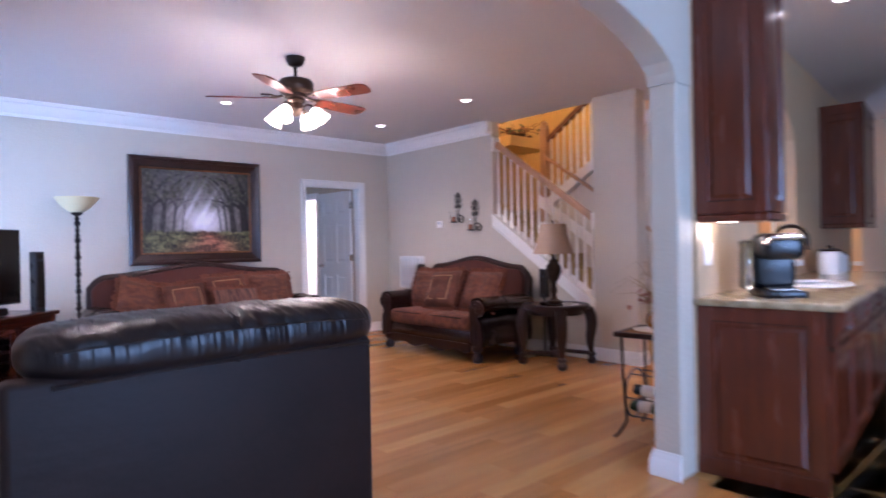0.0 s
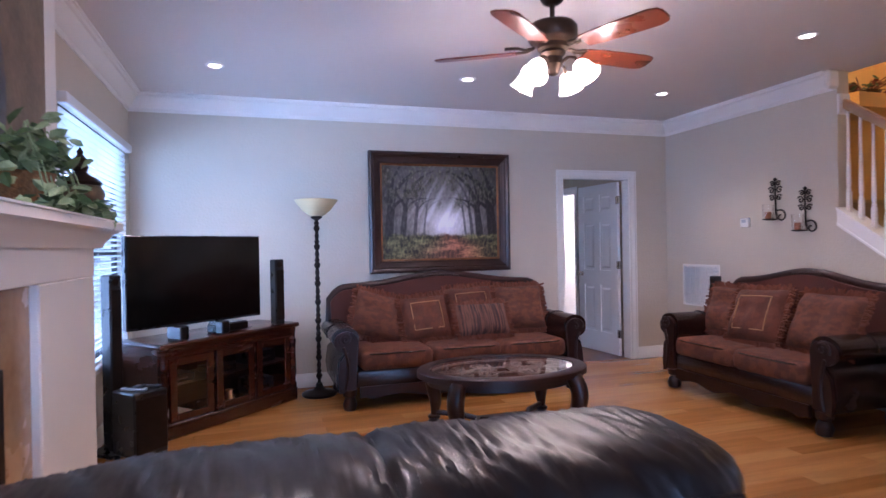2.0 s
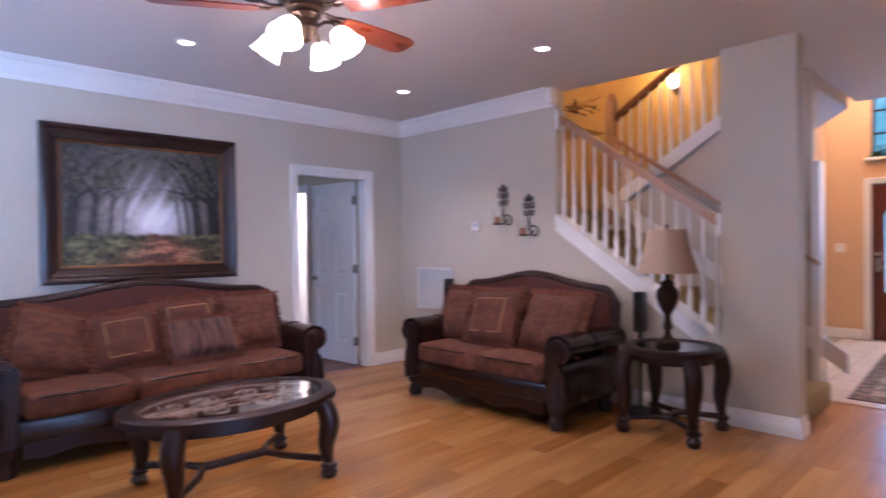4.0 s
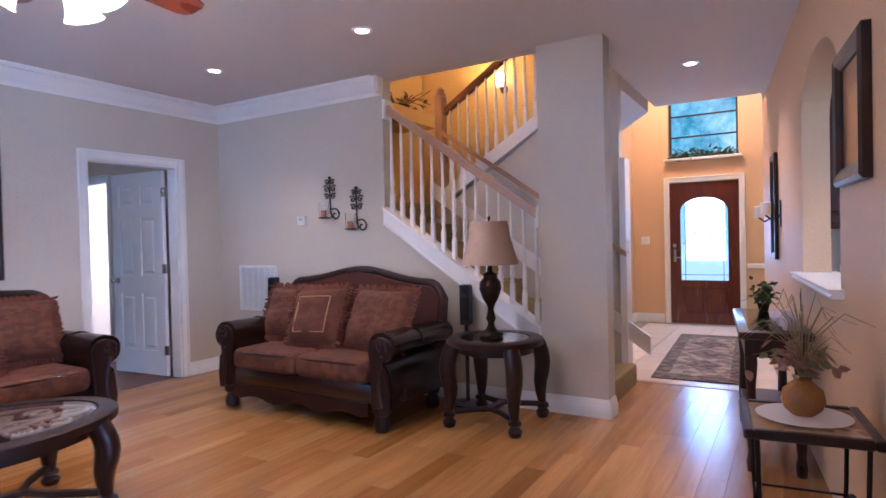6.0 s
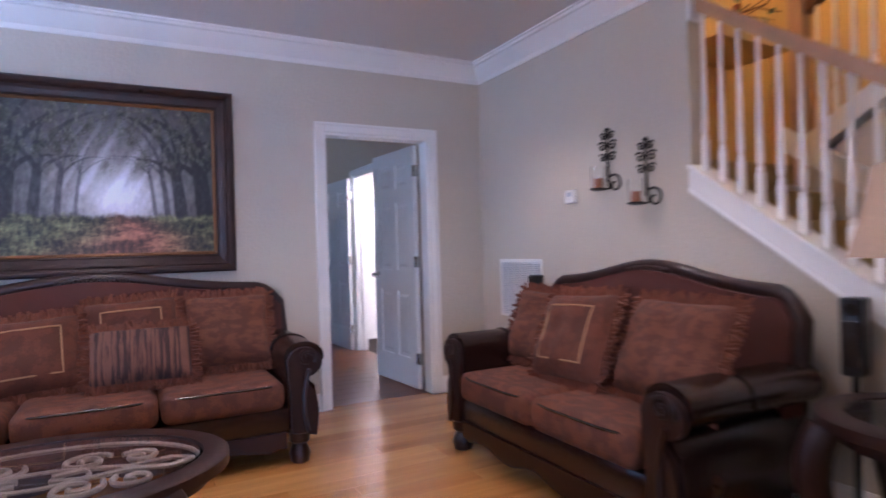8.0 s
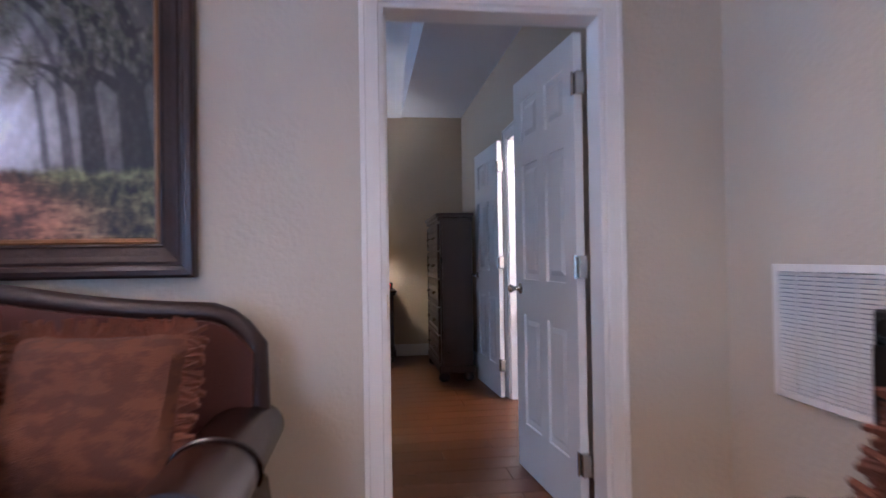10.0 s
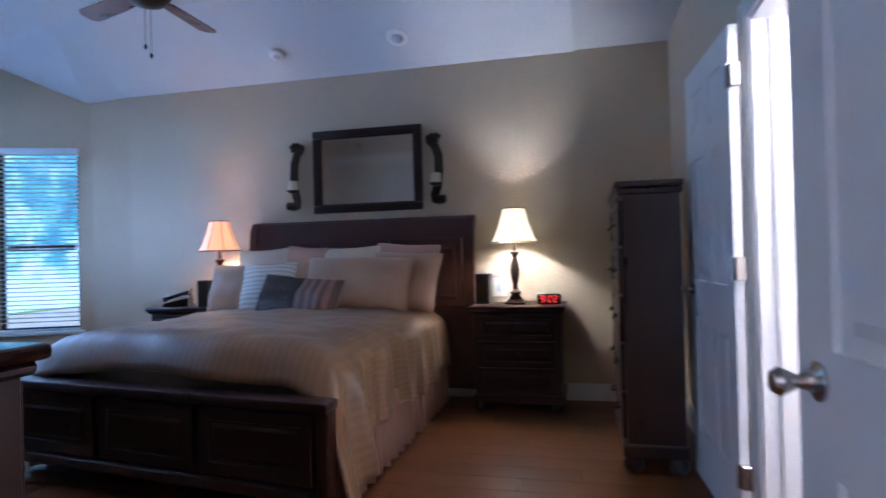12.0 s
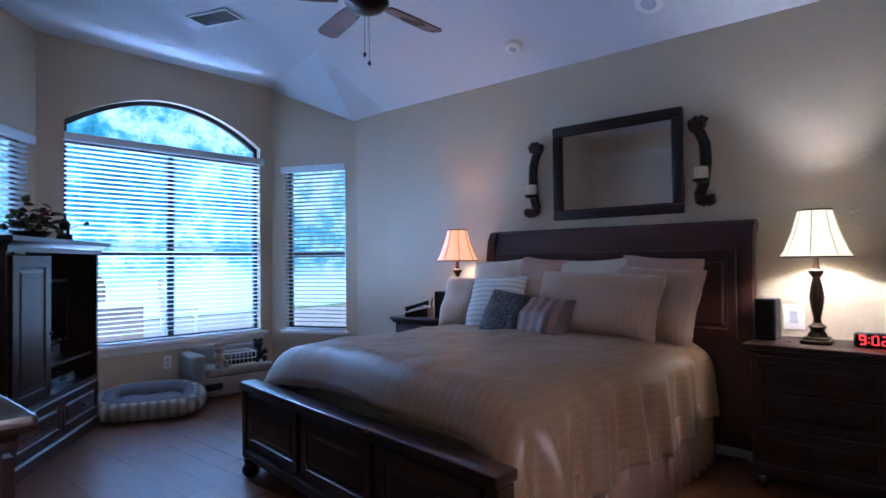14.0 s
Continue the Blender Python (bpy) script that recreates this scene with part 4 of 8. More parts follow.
corner = np.clip((np.abs(U) - 0.72) * 2.2, 0, 1)[..., None]
col = np.clip(col * (1 - 0.35 * corner), 0.02, 0.92) ** 1.75
me = bpy.data.meshes.new("canvas")
vs = [((u * cw / 2), -0.012, i1 - 0.005 + v * ch) for u, v in zip(U.ravel(), V.ravel())]
fs = [(j * NX + i, j * NX + i + 1, (j + 1) * NX + i + 1, (j + 1) * NX + i) for j in range(NZ - 1) for i in range(NX - 1)]
me.from_pydata(vs, [], fs)
ca = me.color_attributes.new("pigment", "FLOAT_COLOR", "POINT")
ca.data.foreach_set("color", np.concatenate([col.reshape(-1, 3), np.ones((NX * NZ, 1))], 1).ravel())
pm = mat("oil_canvas", (0.5, 0.5, 0.5), 0.45, var=0.0, bump=0.15, bscale=200)
va = pm.node_tree.nodes.new("ShaderNodeVertexColor")
va.layer_name = "pigment"
pm.node_tree.links.new(va.outputs[0], pm.node_tree.nodes["Principled BSDF"].inputs["Base Color"])
me.materials.append(pm)
cv = new("canvas", me)
cv.parent = ob
tagged(cv, "painted misty tree-lined lane")
part("backing", box(-cw / 2, -0.010, i1, cw / 2, -0.001, i1 + ch), ESPRESSO, ob)

# media console in the corner
CM = pose(0.30, 5.84, 0, 0, 0, 42.8)
ob = new("media_console")
ob.matrix_basis = CM
tagged(ob, "cherry wood media console with three glass doors", "cabinet")
part("plinth", box(-0.66, -0.01, 0, 0.66, 0.48, 0.10, 0.012), MEDIA, ob)
part("plinth_rope", tube([(-0.64 + 0.032 * k, -0.012 - 0.003 * (k % 2), 0.105) for k in range(41)], 0.010, 6), MEDIA, ob, "carved rope moulding")
part("top", box(-0.67, -0.03, 0.635, 0.67, 0.48, 0.675, 0.014, seg=3), MEDIA, ob, "polished cherry top", True)
part("frieze", box(-0.63, 0.0, 0.565, 0.63, 0.03, 0.635, 0.004), MEDIA, ob)
bm = bmesh.new()
for k in range(30):
    lathe([(0.002, -0.02), (0.012, 0), (0.002, 0.02)], 6, bm, m=pose(-0.60 + 0.041 * k, -0.002, 0.60, 0, 55, 0))
part("frieze_carving", bm, MEDIA, ob, "carved leaf band")
part("back_panel", box(-0.62, 0.45, 0.10, 0.62, 0.47, 0.635), ESPRESSO, ob)
part("shelf", box(-0.62, 0.05, 0.34, 0.62, 0.45, 0.355), ESPRESSO, ob)
for s in (-1, 1):
    part("side_panel", box(s * 0.645 - 0.015, 0.02, 0.10, s * 0.645 + 0.015, 0.47, 0.635), MEDIA, ob)
    part("corner_post", lathe([(0.028, 0.10), (0.034, 0.14), (0.022, 0.18), (0.032, 0.24), (0.028, 0.45), (0.034, 0.52), (0.022, 0.56), (0.034, 0.63)], 12, at=(s * 0.62, 0.015, 0)), MEDIA, ob, "carved corner post", True)
for k in range(3):
    cx = -0.395 + 0.395 * k
    d = part("door", box(cx - 0.185, 0.0, 0.11, cx - 0.125, 0.022, 0.56, 0.004), MEDIA, ob)
    bm = box(cx + 0.125, 0.0, 0.11, cx + 0.185, 0.022, 0.56, 0.004)
    box(cx - 0.125, 0.0, 0.11, cx + 0.125, 0.022, 0.165, 0.004, bm)
    box(cx - 0.125, 0.0, 0.505, cx + 0.125, 0.022, 0.56, 0.004, bm)
    part("door_frame", bm, MEDIA, d)
    part("pane", box(cx - 0.125, 0.008, 0.165, cx + 0.125, 0.013, 0.505), GLASS, d, "clear glass pane").visible_shadow = False
    part("knob", lathe([(0.004, 0), (0.012, 0.01), (0.009, 0.022), (0.002, 0.026)], 10, m=pose(cx + (0.155 if k < 2 else -0.155), -0.002, 0.34, 90, 0, 0)), BRONZE, d, smooth=True)
for x, z, w, h, nm, lb in ((-0.40, 0.356, 0.22, 0.06, "cable_box", "black cable box on a shelf"), (-0.40, 0.101, 0.2, 0.03, "disc_case", "white disc cases on the console floor"),
                           (0.0, 0.356, 0.2, 0.05, "disc_player", "black disc player on a shelf"), (0.40, 0.356, 0.24, 0.10, "receiver", "black stereo receiver on a shelf"), (0.40, 0.101, 0.2, 0.13, "game_box", "black box inside the console")):
    o = thing(nm, 0, 0, 0, 0, lb, "electronics")
    o.matrix_basis = CM @ pose(x, 0.22, z)
    part("case", box(-w / 2, -0.1, 0, w / 2, 0.12, h, 0.004), TRIM if nm == "disc_case" else BLACKP, o)
    part("front_strip", box(-w / 2 + 0.02, -0.104, h * 0.35, w / 2 - 0.06, -0.1, h * 0.55), CHROME, o)
o = thing("vase", 0, 0, 0, 0, "small amber glass jar in the console", "jar")
o.matrix_basis = CM @ pose(0.02, 0.12, 0.101)
part("jar", lathe([(0.03, 0), (0.04, 0.04), (0.025, 0.09), (0.03, 0.11)], 12), MARBLE, o, smooth=True)

# television
TM = pose(0.045, 5.72, 0.675, 0, 0, 38.5)
ob = new("television")
ob.matrix_basis = TM
tagged(ob, "large black flat television switched off", "television")
part("bezel", box(-0.55, -0.02, 0.10, 0.55, 0.03, 0.745, 0.006), BLACKP, ob)
part("screen", box(-0.54, -0.024, 0.118, 0.54, -0.020, 0.737), SCREEN, ob, "glossy dark screen")
part("housing", box(-0.40, 0.03, 0.16, 0.40, 0.06, 0.55, 0.02), BLACKP, ob)
for s in (-0.17, 0.17):
    part("stand_foot", box(s - 0.035, -0.09, 0, s + 0.035, 0.09, 0.10, 0.01), BLACKP, ob)
part("logo_bar", box(-0.03, -0.026, 0.106, 0.03, -0.0225, 0.112), CHROME, ob)
o = thing("center_speaker", 0, 0, 0, 0, "black centre speaker under the television", "speaker")
o.matrix_basis = CM @ pose(0.02, 0.11, 0.675)
part("cabinet", box(-0.16, -0.05, 0, 0.16, 0.06, 0.07, 0.012), BLACKP, o)
part("grille", box(-0.15, -0.056, 0.008, 0.15, -0.05, 0.062, 0.003), IRON, o)


def tower(m, h, label, w=0.085):
    o = new("tower_speaker")
    o.matrix_basis = m
    tagged(o, label, "speaker", "slim speakers")
    part("cabinet", box(-w / 2, -0.045, 0, w / 2, 0.045, h, 0.008), BLACKP, o)
    part("grille", box(-w / 2 + 0.006, -0.052, 0.04, w / 2 - 0.006, -0.045, h - 0.09, 0.003), IRON, o, "dark mesh grille")
    part("driver", lathe([(0.026, 0), (0.022, 0.004), (0.008, 0.002)], 16, m=pose(0, -0.045, h - 0.045, 90, 0, 0)), IRON, o, smooth=True)
    return o


tower(pose(0.625, 6.19, 0.675, 0, 0, 30), 0.55, "slim black speaker standing on the media console")
o = tower(pose(-0.455, 5.33, 0, 0, 0, 50), 1.16, "tall slim black tower speaker by the window")
part("base", box(-0.12, -0.12, 0, 0.12, 0.12, 0.02, 0.006), BLACKP, o)
o = tower(pose(4.93, 5.88, 0.60, 0, 0, -90), 0.36, "small black speaker on a stand behind the loveseat", 0.075)
part("pole", tube([(0, 0, 0.02), (0, 0, -0.58)], 0.012), BLACKP, o)
part("base", lathe([(0.11, -0.60), (0.11, -0.585), (0.02, -0.575)], 20), BLACKP, o)
o = tower(pose(4.90, 3.76, 0.62, 0, 0, -80), 0.31, "small black speaker on a stand beside the loveseat", 0.08)
part("pole", tube([(0, 0, 0.02), (0, 0, -0.60)], 0.016), BLACKP, o)
part("base", lathe([(0.13, -0.62), (0.13, -0.605), (0.02, -0.59)], 20), BLACKP, o)

ob = thing("subwoofer", -0.27, 5.155, 0, 42, "black subwoofer box on the floor", "speaker")
part("cabinet", box(-0.11, -0.12, 0.03, 0.12, 0.12, 0.435, 0.010), BLACKP, ob)
part("grille", box(-0.10, -0.128, 0.06, 0.11, -0.12, 0.40, 0.004), IRON, ob)
for sx in (-0.09, 0.10):
    for sy in (-0.10, 0.10):
        part("foot", lathe([(0.018, 0), (0.022, 0.03)], 10, at=(sx, sy, 0)), BLACKP, ob)
GREYP = mat("grey_plastic", srgb("b8bcc4"), 0.4)
for dx, rz, mt, lb in ((-0.04, 20, GREYP, "grey remote control on the subwoofer"), (0.055, 30, BLACKP, "black remote control on the subwoofer")):
    o = thing("remote_control", 0, 0, 0, 0, lb, "remote", "remotes")
    o.matrix_basis = pose(-0.27, 5.155, 0.435, 0, 0, 42) @ pose(dx, -0.01, 0, 0, 0, rz)
    part("body", box(-0.022, -0.085, 0, 0.022, 0.085, 0.018, 0.006), mt, o)
    bm = bmesh.new()
    for i in range(3):
        for j in range(6):
            box(-0.016 + i * 0.012, -0.07 + j * 0.02, 0.018, -0.008 + i * 0.012, -0.06 + j * 0.02, 0.021, 0, bm)
    part("buttons", bm, SCREEN, o)

# ceiling fan
FX, FY = 2.02, 3.87
ob = thing("ceiling_fan", FX, FY, CEIL, 0, "bronze ceiling fan with cherry blades and four lit glass shades", "fan")
part("canopy", lathe([(0.03, -0.075), (0.055, -0.06), (0.075, -0.02), (0.075, -0.001)], 24), BRONZE, ob, smooth=True)
part("downrod", lathe([(0.014, -0.17), (0.014, -0.06)], 12), BRONZE, ob)
part("motor", lathe([(0.05, -0.33), (0.085, -0.315), (0.085, -0.29), (0.12, -0.28), (0.135, -0.26), (0.135, -0.20), (0.12, -0.18), (0.07, -0.165), (0.03, -0.155)], 32), BRONZE, ob, "bronze motor housing", True)
part("light_kit", lathe([(0.012, -0.46), (0.03, -0.45), (0.04, -0.42), (0.055, -0.40), (0.05, -0.36), (0.07, -0.34), (0.06, -0.32)], 20), BRONZE, ob, smooth=True)
for k in range(5):
    a = 5 + 72 * k
    out = [(0.20, -0.055), (0.28, -0.065), (0.45, -0.072), (0.60, -0.074), (0.645, -0.06), (0.66, -0.03), (0.66, 0.03), (0.645, 0.06), (0.60, 0.074), (0.45, 0.072), (0.28, 0.065), (0.20, 0.055)]
    M = pose(0, 0, -0.325, 0, 0, a) @ pose(0, 0, 0, -12, 0, 0) @ Matrix(((1, 0, 0, 0), (0, 0, 1, 0), (0, 1, 0, 0), (0, 0, 0, 1)))
    b = part("blade", prism(out, 0.008, m=M), CHERRY, ob, "cherry wood blade")
    M2 = pose(0, 0, -0.30, 0, 0, a)
    bm = tube([M2 @ Vector(p) for p in ((0.10, 0, 0), (0.15, 0.018, -0.012), (0.19, 0.03, -0.002), (0.26, 0.03, 0.0))], 0.008, 6)
    tube([M2 @ Vector(p) for p in ((0.10, 0, 0), (0.15, -0.018, -0.012), (0.19, -0.03, -0.008), (0.26, -0.03, -0.008))], 0.008, 6, bm)
    part("blade_bracket", bm, BRONZE, b, "scrolled bronze bracket")
for k in range(4):
    a = 45 + 90 * k - 12
    M = pose(0, 0, -0.40, 0, 0, a)
    part("arm", tube([M @ Vector(p) for p in ((0.04, 0, 0), (0.09, 0, 0.025), (0.13, 0, 0.015), (0.145, 0, -0.02))], 0.009, 8), BRONZE, ob, smooth=True)
    sh = [(0.022, 0), (0.037, -0.012), (0.049, -0.036), (0.054, -0.066), (0.064, -0.096), (0.072, -0.105)]
    bm = lathe(sh + [(r - 0.004, z + 0.001) for r, z in reversed(sh)], 20, m=M @ pose(0.145, 0, -0.015, 0, -36, 0))
    bmesh.ops.delete(bm, geom=[f for f in bm.faces if len(f.verts) > 4], context="FACES")
    s = part("shade", bm, BULBM, ob, "lit frosted glass shade", True)
    s.visible_shadow = False

# recessed lights
for k, (cx, cy) in enumerate(CANS):
    ob = thing("recessed_light", cx, cy, CEIL, 0, "small round recessed ceiling light, lit", "light", "recessed lights")
    part("trim_ring", lathe([(0.068, -0.001), (0.068, -0.006), (0.047, -0.009), (0.042, -0.002)], 24), TRIM, ob, smooth=True)
    part("lens", lathe([(0.041, -0.003), (0.041, -0.0075), (0.02, -0.0085)], 24), CANM, ob, "lit lens").visible_shadow = False


# black leather chair seen from behind
def puffed(bm, amp, scale, seed=0.0):
    for v in bm.verts:
        n = v.co * scale
        v.co += Vector((0, 0, 1)) * amp * noise.noise((n.x + seed, n.y * 2, n.z)) + Vector((0, 1, 0)) * amp * 0.6 * noise.noise((n.x, n.y + seed, n.z + 4))
    return bm


ob = thing("leather_chair", 0.62, 1.73, 0, 0, "oversized black leather chair with padded back", "armchair")
CW = 0.57
part("outer_back", box(-CW - 0.10, 0.0, 0.06, CW + 0.0, 0.12, 0.84, 0.025, seg=3), BACKL, ob, "smooth black leather back panel", True)
NU, NV = 190, 44
bm = bmesh.new()
grid = []
for i in range(NU + 1):
    u = -1 + 2 * i / NU
    ends = max(0.0, 1 - abs(u) ** 9) ** 0.5
    row = []
    for j in range(NV):
        a = 2 * math.pi * j / NV
        sx, sz = math.cos(a), math.sin(a)
        ry, rz = 0.20 * ends + 0.004, (0.095 + 0.012 * (1 - u * u)) * ends + 0.004
        px = math.copysign(abs(sx) ** 0.75, sx) * ry * (0.95 if sx > 0 else 1.0)
        pz = math.copysign(abs(sz) ** 0.75, sz) * rz
        wr = 0.006 * noise.noise((u * 5 + sx, sx * 2.2, sz * 2)) - 0.009 * abs(noise.noise((u * 17 + sx * 3.2, sx * 1.3 + u * 4, 7.7))) - 0.008 * abs(noise.noise((u * 34 + sx * 7, sx * 1.8, 2.1))) + 0.003 * noise.noise((u * 70 + sx * 12, sx * 4, 5.1))
        wr *= ends
        dent = -0.008 * math.exp(-(u / 0.015) ** 2)
        row.append(bm.verts.new((0.005 + u * (CW + 0.060), 0.172 + px * (1 + wr * 3), 0.893 + pz + (wr + dent) * (1.3 if sz > -0.2 else 0.8))))
    grid.append(row)
for p, q in zip(grid, grid[1:]):
    for j in range(NV):
        bm.faces.new((p[j], p[(j + 1) % NV], q[(j + 1) % NV], q[j]))
bm.faces.new(grid[0])
bm.faces.new(grid[-1][::-1])
part("back_cushion", bm, BLACKL, ob, "creased black leather headrest cushion", True)
for o in (-0.008, 0.008):
    part("seam", tube([(o, -0.018, 0.85), (o, -0.02, 0.915), (o, 0.012, 0.968), (o, 0.09, 0.983), (o, 0.24, 0.983)], 0.0035, 6), BLACKL, ob, "stitched seam")
part("welt", tube([(-CW + 0.02, -0.010, 0.815), (-CW / 2, -0.014, 0.825), (0, -0.015, 0.828), (CW / 2, -0.014, 0.825), (CW - 0.02, -0.010, 0.815)], 0.009, 6), BLACKL, ob, "rolled leather welt", True)
part("top_welt", tube([(-CW + 0.03, -0.018, 0.915), (-CW / 2, -0.031, 0.93), (0, -0.031, 0.932), (CW / 2, -0.031, 0.93), (CW - 0.03, -0.018, 0.915)], 0.005, 6), BLACKL, ob, smooth=True)
part("seat", box(-CW + 0.16, 0.2, 0.20, CW - 0.16, 0.88, 0.46, 0.06, seg=3), BLACKL, ob, "black leather seat", True)
part("inner_back", box(-CW + 0.06, 0.10, 0.40, CW - 0.06, 0.30, 0.88, 0.07, seg=3), BLACKL, ob, smooth=True)
for s in (-1, 1):
    part("arm", box(s * (CW - 0.09) - 0.10, 0.10, 0.08, s * (CW - 0.09) + 0.10, 0.90, 0.62, 0.07, seg=3), BLACKL, ob, "padded black leather arm", True)
    for y in (0.06, 0.84):
        part("foot", lathe([(0.02, 0), (0.03, 0.06)], 10, at=(s * 0.5, y, 0)), ESPRESSO, ob)

ob = thing("side_table", -0.22, 2.55, 0, 0, "small round brown wood side table", "table")
part("tabletop", lathe([(0.27, 0.56), (0.285, 0.57), (0.285, 0.585), (0.27, 0.60)], 32), CHERRY, ob, smooth=True)
part("pedestal", lathe([(0.16, 0.0), (0.15, 0.03), (0.05, 0.06), (0.035, 0.2), (0.05, 0.32), (0.035, 0.45), (0.07, 0.56)], 16), CHERRY, ob, smooth=True)
ob = thing("glass_dish", -0.20, 2.50, 0.601, 0, "round clear glass dish on the side table", "dish")
part("bowl", lathe([(0.05, 0), (0.09, 0.02), (0.115, 0.05), (0.11, 0.05), (0.085, 0.025), (0.01, 0.012)], 24), SMOKE, ob, smooth=True)

# ---- fireplace ----
ob = thing("fireplace", XL, 0, 0, 0, "white mantel fireplace with beige marble surround", "fireplace")
FXF = 0.30
part("chimney_breast", box(0.0, 1.75, 1.36, 0.13, 4.26, CEIL - 0.002), TRIM, ob, "white chimney breast")
part("stone_panel", box(0.13, 1.92, 1.46, 0.142, 4.06, CEIL - 0.15), SLATE, ob, "mottled brown stone-finish panel")
part("surround", box(0.0, 3.40, 0.0, FXF, 4.15, 1.20, 0.006), TRIM, ob, "white painted fireplace leg")
part("surround", box(0.0, 1.75, 0.0, FXF, 2.05, 1.20, 0.006), TRIM, ob, "white painted fireplace leg")
part("lintel", box(0.0, 1.75, 1.20, FXF + 0.002, 4.15, 1.36, 0.004), TRIM, ob)
part("marble", box(0.0, 3.15, 0.0, FXF - 0.03, 3.40, 1.20), MARBLE, ob, "beige marble slip")
part("marble", box(0.0, 2.05, 0.0, FXF - 0.03, 2.25, 1.20), MARBLE, ob, "beige marble slip")
part("marble", box(0.0, 2.25, 0.95, FXF - 0.03, 3.15, 1.20), MARBLE, ob, "beige marble slip")
part("firebox", box(0.0, 2.25, 0.02, 0.10, 3.15, 0.95), BLACKP, ob, "black firebox")
bm = box(0.25, 2.25, 0.05, 0.275, 2.29, 0.95)
box(0.25, 3.11, 0.05, 0.275, 3.15, 0.95, bm=bm)
box(0.25, 2.29, 0.90, 0.275, 3.11, 0.95, bm=bm)
part("fire_screen_frame", bm, IRON, ob, "black metal fire screen")
bm = bmesh.new()
for k in range(40):
    box(0.255, 2.30 + 0.02 * k, 0.05, 0.262, 2.308 + 0.02 * k, 0.90, 0, bm)
part("fire_screen", bm, IRON, ob, "black mesh curtain")
shelf = [(0, 0), (0, 0.09), (0.17, 0.09), (0.175, 0.08), (0.175, 0.055), (0.15, 0.05), (0.11, 0.03), (0.075, 0.0), (0.06, -0.012), (0.05, -0.03), (0, -0.03)]
part("mantel_shelf", run([(x * 0.62, z) for x, z in shelf], [(0.02, 4.16, 1.36), (FXF, 4.16, 1.36), (FXF, 1.74, 1.36), (0.02, 1.74, 1.36)][::-1]), TRIM, ob, "white moulded mantel shelf", True)
part("mantel_top", box(0.0, 1.68, 1.447, FXF + 0.115, 4.24, 1.456, 0.002), TRIM, ob)
part("hearth", box(0.0, 1.7, -0.004, 0.75, 4.62, 0.006), TILE, ob, "pale tile hearth")
part("hearth_edge", box(0.75, 1.66, -0.004, 0.80, 4.66, 0.008), RAILW, ob, "wood hearth border")
part("hearth_edge", box(0.0, 4.62, -0.004, 0.75, 4.66, 0.008), RAILW, ob, "wood hearth border")
bm = run(CROWN, [(0.0, 4.28, CEIL), (0.131, 4.28, CEIL), (0.131, 1.7, CEIL)][::-1])
part("crown", bm, TRIM, ob, "white crown moulding", True)

MT = 1.457
ob = thing("wall_clock", XL + 0.145, 3.26, 1.87, 0, "large oval clock with cream dial and roman numerals", "clock")
ROT = Matrix(((0, 0, 1, 0), (1, 0, 0, 0), (0, 1, 0, 0), (0, 0, 0, 1)))
bm = oval_ring(0.15, 0.15, 0.25, 0.40, 0, 0.035, 40)
bmesh.ops.transform(bm, matrix=ROT, verts=bm.verts)
part("case", bm, MAHOG, ob, "dark wooden oval case", True)
part("dial", lathe([(0.16, 0.004), (0.16, 0.012)], 36, m=ROT), mat("cream_dial", srgb("ddd6c2"), 0.5, var=0.05), ob, "cream dial")
part("bezel", tube([(0.022, 0.16 * math.cos(k / 36 * 6.283), 0.16 * math.sin(k / 36 * 6.283)) for k in range(36)], 0.008, 6, closed=True), BRONZE, ob, smooth=True)
bm = bmesh.new()
for k in range(12):
    M = ROT @ pose(0, 0, 0, 0, 0, -30 * k)
    n = (2, 1, 2, 3, 2, 1, 2, 3, 4, 2, 1, 2)[k]
    for j in range(n):
        o = (j - (n - 1) / 2) * 0.010
        box(o - 0.0025, 0.108, 0.0125, o + 0.0025, 0.143, 0.0145, 0, bm, m=M)
part("numerals", bm, BLACKP, ob, "black roman numeral strokes")
bm = box(-0.005, -0.02, 0.015, 0.005, 0.085, 0.018, m=ROT @ pose(0, 0, 0, 0, 0, 90))
box(-0.004, -0.025, 0.019, 0.004, 0.125, 0.021, bm=bm, m=ROT @ pose(0, 0, 0, 0, 0, -12))
part("clock_hands", bm, BLACKP, ob)

LEAFA = mat("ivy_leaf", srgb("5a7040"), 0.5, scale=30, second=srgb("2f4226"), rnd=0.0, var=0.3)
LEAFB = mat("variegated_leaf", srgb("a9b58a"), 0.5, scale=30, second=srgb("55703f"), var=0.3)


def leaf_mesh(bm, m, w, l):
    o = [(0, 0), (w * 0.5, l * 0.3), (w * 0.42, l * 0.65), (0, l), (-w * 0.42, l * 0.65), (-w * 0.5, l * 0.3)]
    mid = [bm.verts.new(m @ Vector((0, l * t, -0.05 * l * math.sin(t * 3.1)))) for t in (0.0, 0.35, 0.7, 1.0)]
    lf = [bm.verts.new(m @ Vector((w * 0.5, l * 0.30, 0.10 * l))), bm.verts.new(m @ Vector((w * 0.40, l * 0.68, 0.07 * l)))]
    rt = [bm.verts.new(m @ Vector((-w * 0.5, l * 0.30, 0.10 * l))), bm.verts.new(m @ Vector((-w * 0.40, l * 0.68, 0.07 * l)))]
    for s in (lf, rt):
        bm.faces.new((mid[0], s[0], mid[1]))
        bm.faces.new((mid[1], s[0], s[1], mid[2]))
        bm.faces.new((mid[2], s[1], mid[3]))


